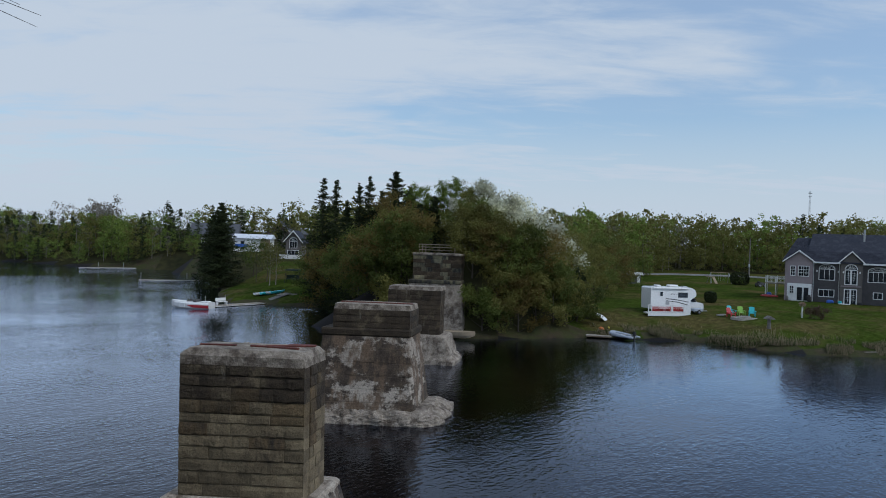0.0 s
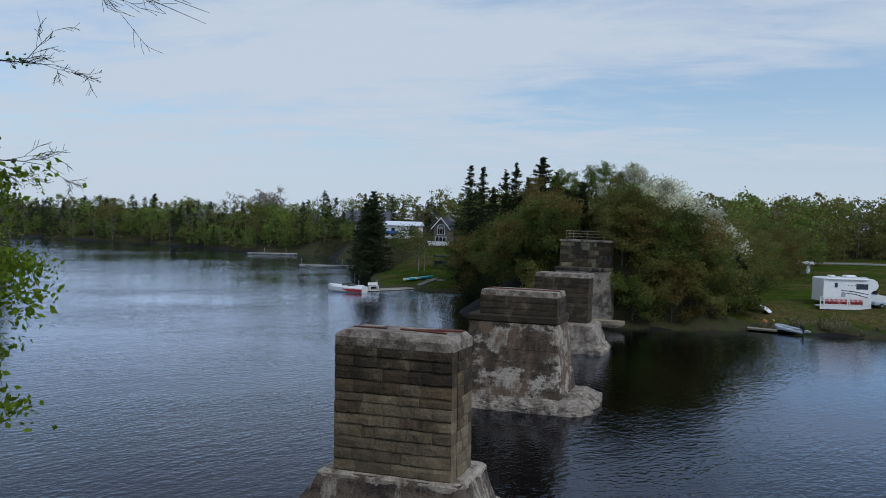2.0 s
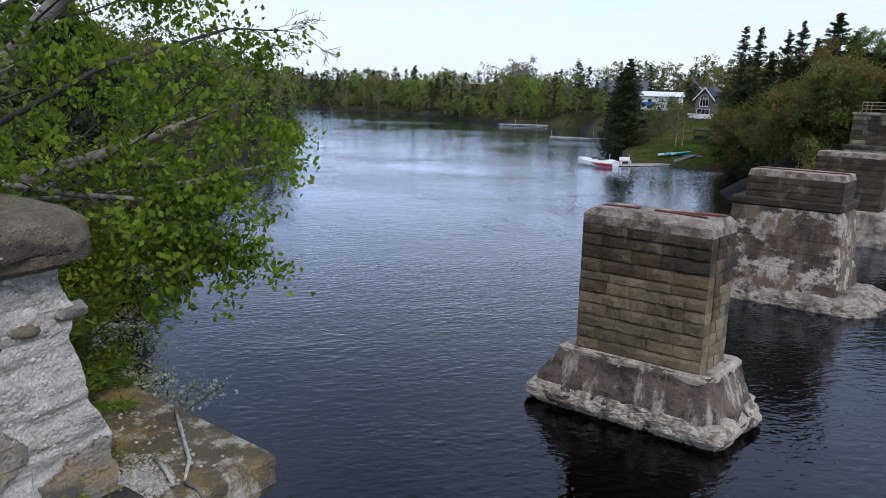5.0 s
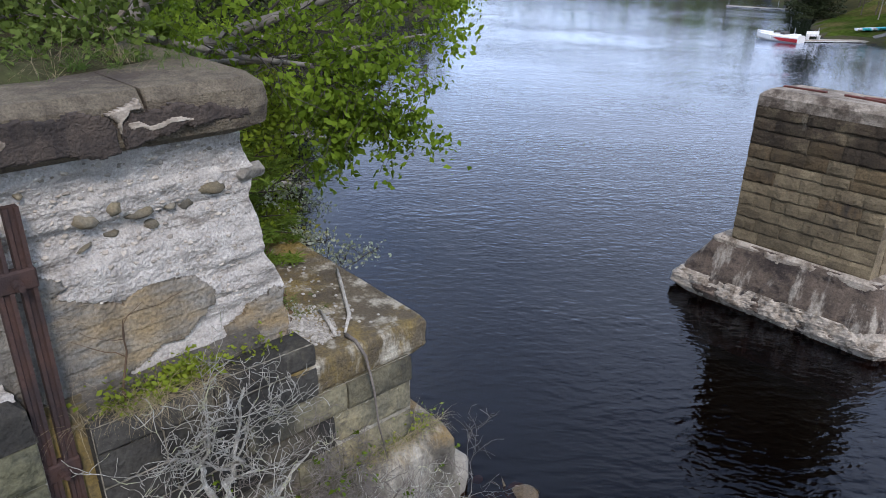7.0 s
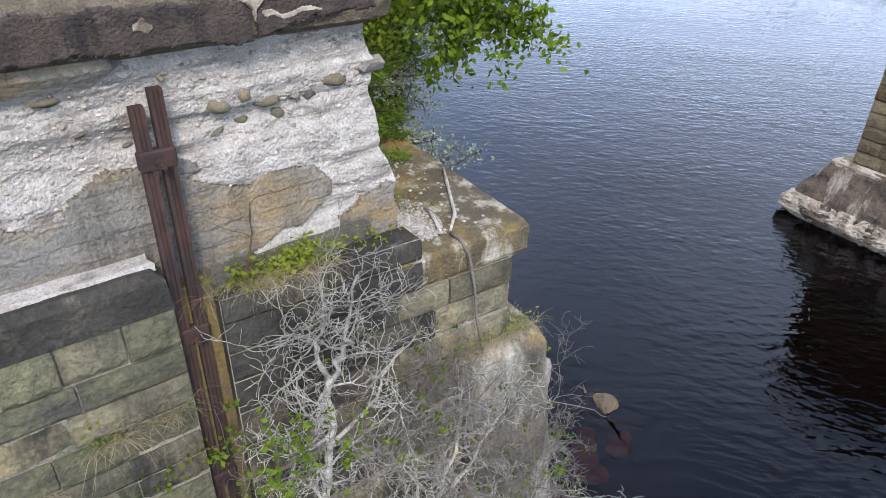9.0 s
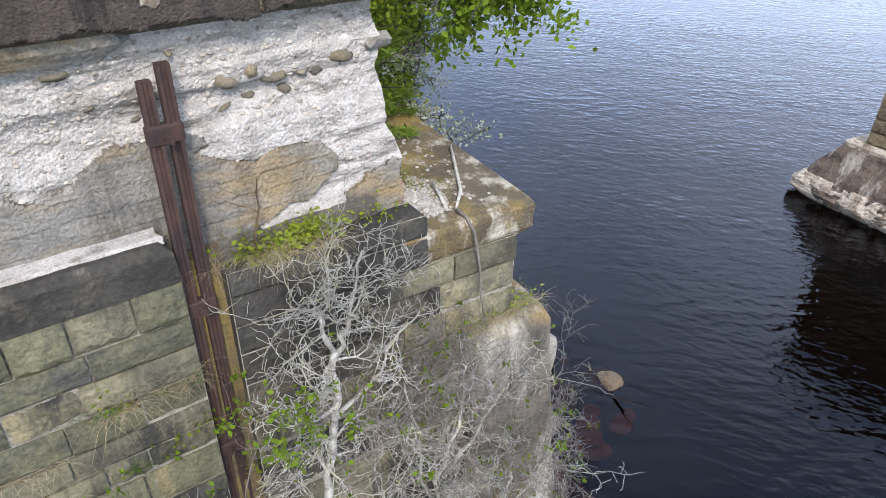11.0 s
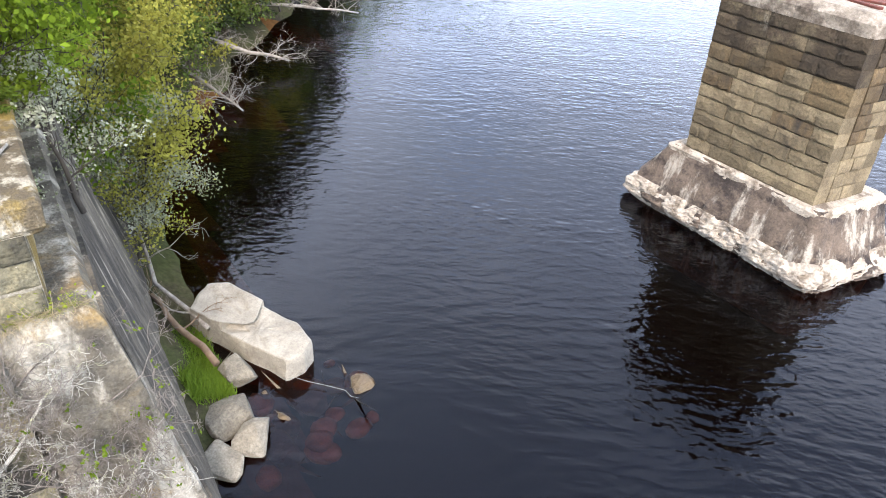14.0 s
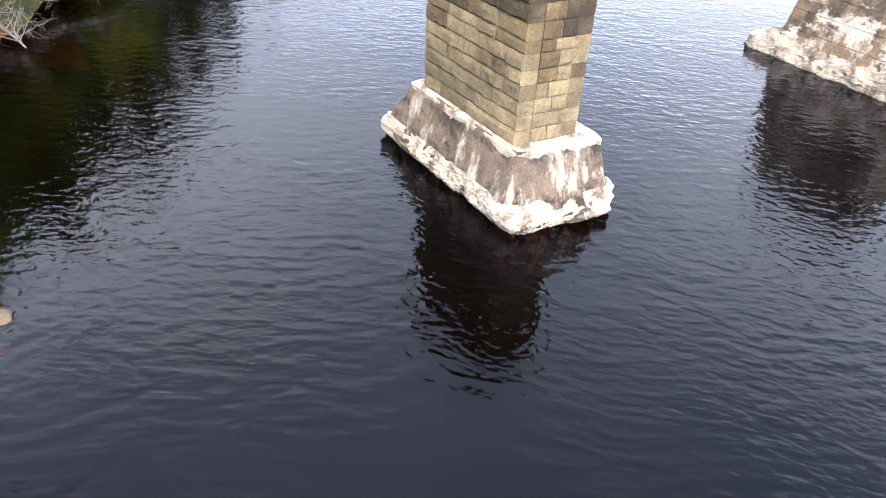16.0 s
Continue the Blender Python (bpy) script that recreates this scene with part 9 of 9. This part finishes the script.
    put("bench", Geo().box(-1.0, 1.0, -0.3, 0.3, 0.5, 0.7, 0.05).box(-1.0, 1.0, 0.25, 0.35, 0.7, 1.2, 0.03), MAT["spruce_cloth"], ss)
    for x in (-1.1, 1.1):
        put("leg", Geo().tube([(x, -0.7, 0), (x, 0, 1.95), (x, 0.7, 0)], 0.04, 5), MAT["black"], ss)
    pb = thing("paddle_boat", "small pale paddle boat moored near the far dock", "boat", (-46.6, 137.6, -0.05), 15)
    put("hull", hull(2.8, 1.3, 0.45, None, sheer=0.2), MAT["gel_white"], pb)

    # inflatable dinghy and swim raft on the near lawn's shore
    d = thing("inflatable_dinghy", "grey inflatable dinghy with an outboard at the water's edge", "dinghy", (19.8, 74.6, 0.12), -52)
    tube = []
    for k in range(9):
        a = math.pi * k / 8
        tube.append((0.9 * 0 - 1.1 - 0.65 * math.sin(a), 0.62 * math.cos(a), 0.33 + 0.1 * math.sin(a)))
    put("tube", Geo().tube([(1.5, 0.62, 0.25)] + tube + [(1.5, -0.62, 0.25)], [0.10] + [0.21] * 9 + [0.10], 10), MAT["dinghy_grey"], d, smooth=True)
    put("floor", Geo().box(-1.3, 1.1, -0.5, 0.5, 0.1, 0.18), MAT["pole_grey"], d)
    put("seat", Geo().box(-0.3, 0.0, -0.55, 0.55, 0.36, 0.42), MAT["steel"], d)
    put("transom", Geo().box(1.05, 1.12, -0.5, 0.5, 0.1, 0.55), MAT["steel"], d)
    put("outboard", Geo().box(1.12, 1.42, -0.15, 0.15, 0.4, 0.85, 0.06).box(1.2, 1.3, -0.06, 0.06, -0.2, 0.42), MAT["black"], d)
    sw = thing("swim_raft", "weathered wooden raft beached at the water's edge", "raft", (17.2, 75.3, 0.06), -14)
    for k in range(8):
        put("plank", Geo().box(-1.35, 1.35, -0.8 + k * 0.2, -0.62 + k * 0.2, 0.18, 0.24), MAT["dock_wood"], sw)
    put("frame", Geo().box(-1.3, 1.3, -0.75, 0.75, 0.06, 0.175), MAT["raw_wood"], sw)
    for nm, lb, ct, x, y, m, s in (("life_jacket", "orange life jacket lying by the raft", "life jacket", 17.8, 76.8, "orange", 0.35), ("yellow_buoy", "small yellow buoy lying in the grass", "buoy", 18.8, 77.6, "yellow", 0.16)):
        o = thing(nm, lb, ct, (x, y, ground_at(x, y)))
        put("body", pebble(random.Random(2), (0, 0, s * 0.5), s, squash=(1.3, 0.9, 0.6)), MAT[m], o, smooth=True)
    cp = thing("curved_panel", "curved white plastic panel lying on the grass", "panel", (18.3, 80.6, ground_at(18.3, 80.6)), -30)
    put("sheet", Geo().loft([[(x, -0.6, z), (x, 0.6, z), (x, 0.6, z + 0.04), (x, -0.6, z + 0.04)] for x, z in ((-0.9, 0.75), (-0.5, 0.74), (0.0, 0.6), (0.5, 0.35), (0.9, 0.02))]), MAT["gel_white"], cp)
    dw = thing("driftwood_log", "bleached driftwood log on the far shore", "driftwood", (44.5, 68.6, 0.35), -3)
    put("log", Geo().tube([(-2.5, 0, 0), (-0.5, 0.1, 0.08), (1.5, 0, 0.12), (4, 0.1, 0.2)], [0.05, 0.1, 0.12, 0.1], 7), MAT["dead_wood"], dw, smooth=True)
    wb = thing("beached_rowboat", "old tan wooden rowboat lying beside the far abutment", "rowboat", (2.0, 69.9, 0.2), -20)
    put("hull", hull(3.2, 1.3, 0.6, None), MAT["tan_board"], wb)


MAT["orange"] = plain("orange_cloth", (0.5, 0.14, 0.03), 0.8)
MAT["yellow"] = plain("yellow_plastic", (0.55, 0.42, 0.05), 0.5)
MAT["spruce_cloth"] = plain("dark_green_cloth", (0.02, 0.035, 0.025), 0.9)
build_boats()


def build_far_houses():
    def house(name, label, x, y, turn, w, d, e, ridge, wall, roof, gable_front=False):
        h = thing(name, label, "house", (x, y, ground_at(x, y) - 0.2), turn, "houses across the river")
        put("wall", Geo().box(-w / 2, w / 2, -d / 2, d / 2, -0.5, e), MAT[wall], h)
        if gable_front:
            put("gable", Geo().prism([(-w / 2, e), (w / 2, e), (0, ridge)], -d / 2, d / 2), MAT[wall], h)
            for s in (-1, 1):
                put("roof", Geo().prism([(s * (w / 2 + 0.5), e - 0.35), (0, ridge + 0.05), (0, ridge + 0.3), (s * (w / 2 + 0.5), e - 0.1)][::s], -d / 2 - 0.5, d / 2 + 0.5), MAT[roof], h)
                put("bargeboard", Geo().prism([(s * (w / 2 + 0.52), e - 0.4), (0, ridge), (0, ridge + 0.32), (s * (w / 2 + 0.52), e - 0.08)][::s], -d / 2 - 0.6, -d / 2 - 0.5), MAT["white_paint"], h)
        else:
            g = Geo()
            g.add([(-w / 2 - 0.4, -d / 2 - 0.5, e - 0.15), (w / 2 + 0.4, -d / 2 - 0.5, e - 0.15), (w / 2 + 0.4, d / 2 + 0.5, e - 0.15), (-w / 2 - 0.4, d / 2 + 0.5, e - 0.15), (-w / 2 - 0.4, 0, ridge), (w / 2 + 0.4, 0, ridge)], [(0, 1, 5, 4), (2, 3, 4, 5), (1, 2, 5), (3, 0, 4), (0, 3, 2, 1)])
            put("roof", g, MAT[roof], h)
        return h

    a = house("white_house", "white house wrapped for building work, with bare boards", -45.5, 168, 5, 8.4, 6.5, 3.4, 4.3, "white_paint", "wrap")
    window(a, -2.6, -1.7, 0.6, 2.6, -3.27, 1, 2)
    put("blue_cover", Geo().box(-3.9, -0.9, -3.5, -3.3, 1.2, 1.9, 0.03), MAT["blue_plastic"], a)
    put("bare_wall", Geo().box(2.0, 4.22, -3.34, -3.24, -0.4, 3.2), MAT["tan_board"], a, "bare sheathing boards")
    window(a, 2.6, 3.7, 0.8, 1.8, -3.36, 1, 1)
    b = house("gabled_house", "grey-roofed gabled house behind the white one", -45.0, 200, -15, 8.0, 9.0, 4.2, 7.2, "siding_mauve", "grey_roof", True)
    window(b, -1.2, 1.2, 2.4, 4.4, -4.55, 3, 1)
    c = house("gabled_cottage", "white-trimmed gabled cottage with an arched window", -33.3, 158, 0, 3.4, 6.0, 3.4, 5.6, "siding_taupe", "shingle", True)
    window(c, -0.8, 0.8, 2.0, 3.4, -3.05, 3, 1, arch=0.8)
    window(c, -1.2, 1.2, 0.2, 1.4, -3.05, 3, 1)
    put("porch", Geo().box(-2.8, 2.8, -5.0, -3.05, -1.0, -0.2).box(-2.7, 2.7, -4.95, -4.85, -0.2, 0.5), MAT["white_paint"], c)
    e = house("grey_house", "grey-roofed house half hidden behind spruces", -62, 190, 10, 12, 8, 3.4, 6.6, "siding_taupe", "grey_roof")
    window(e, -3, -1.5, 1.0, 2.4, -4.05, 2, 1)
    window(e, 1.5, 3, 1.0, 2.4, -4.05, 2, 1)


MAT["wrap"] = plain("white_roof_wrap", (0.62, 0.64, 0.68), 0.6)
build_far_houses()
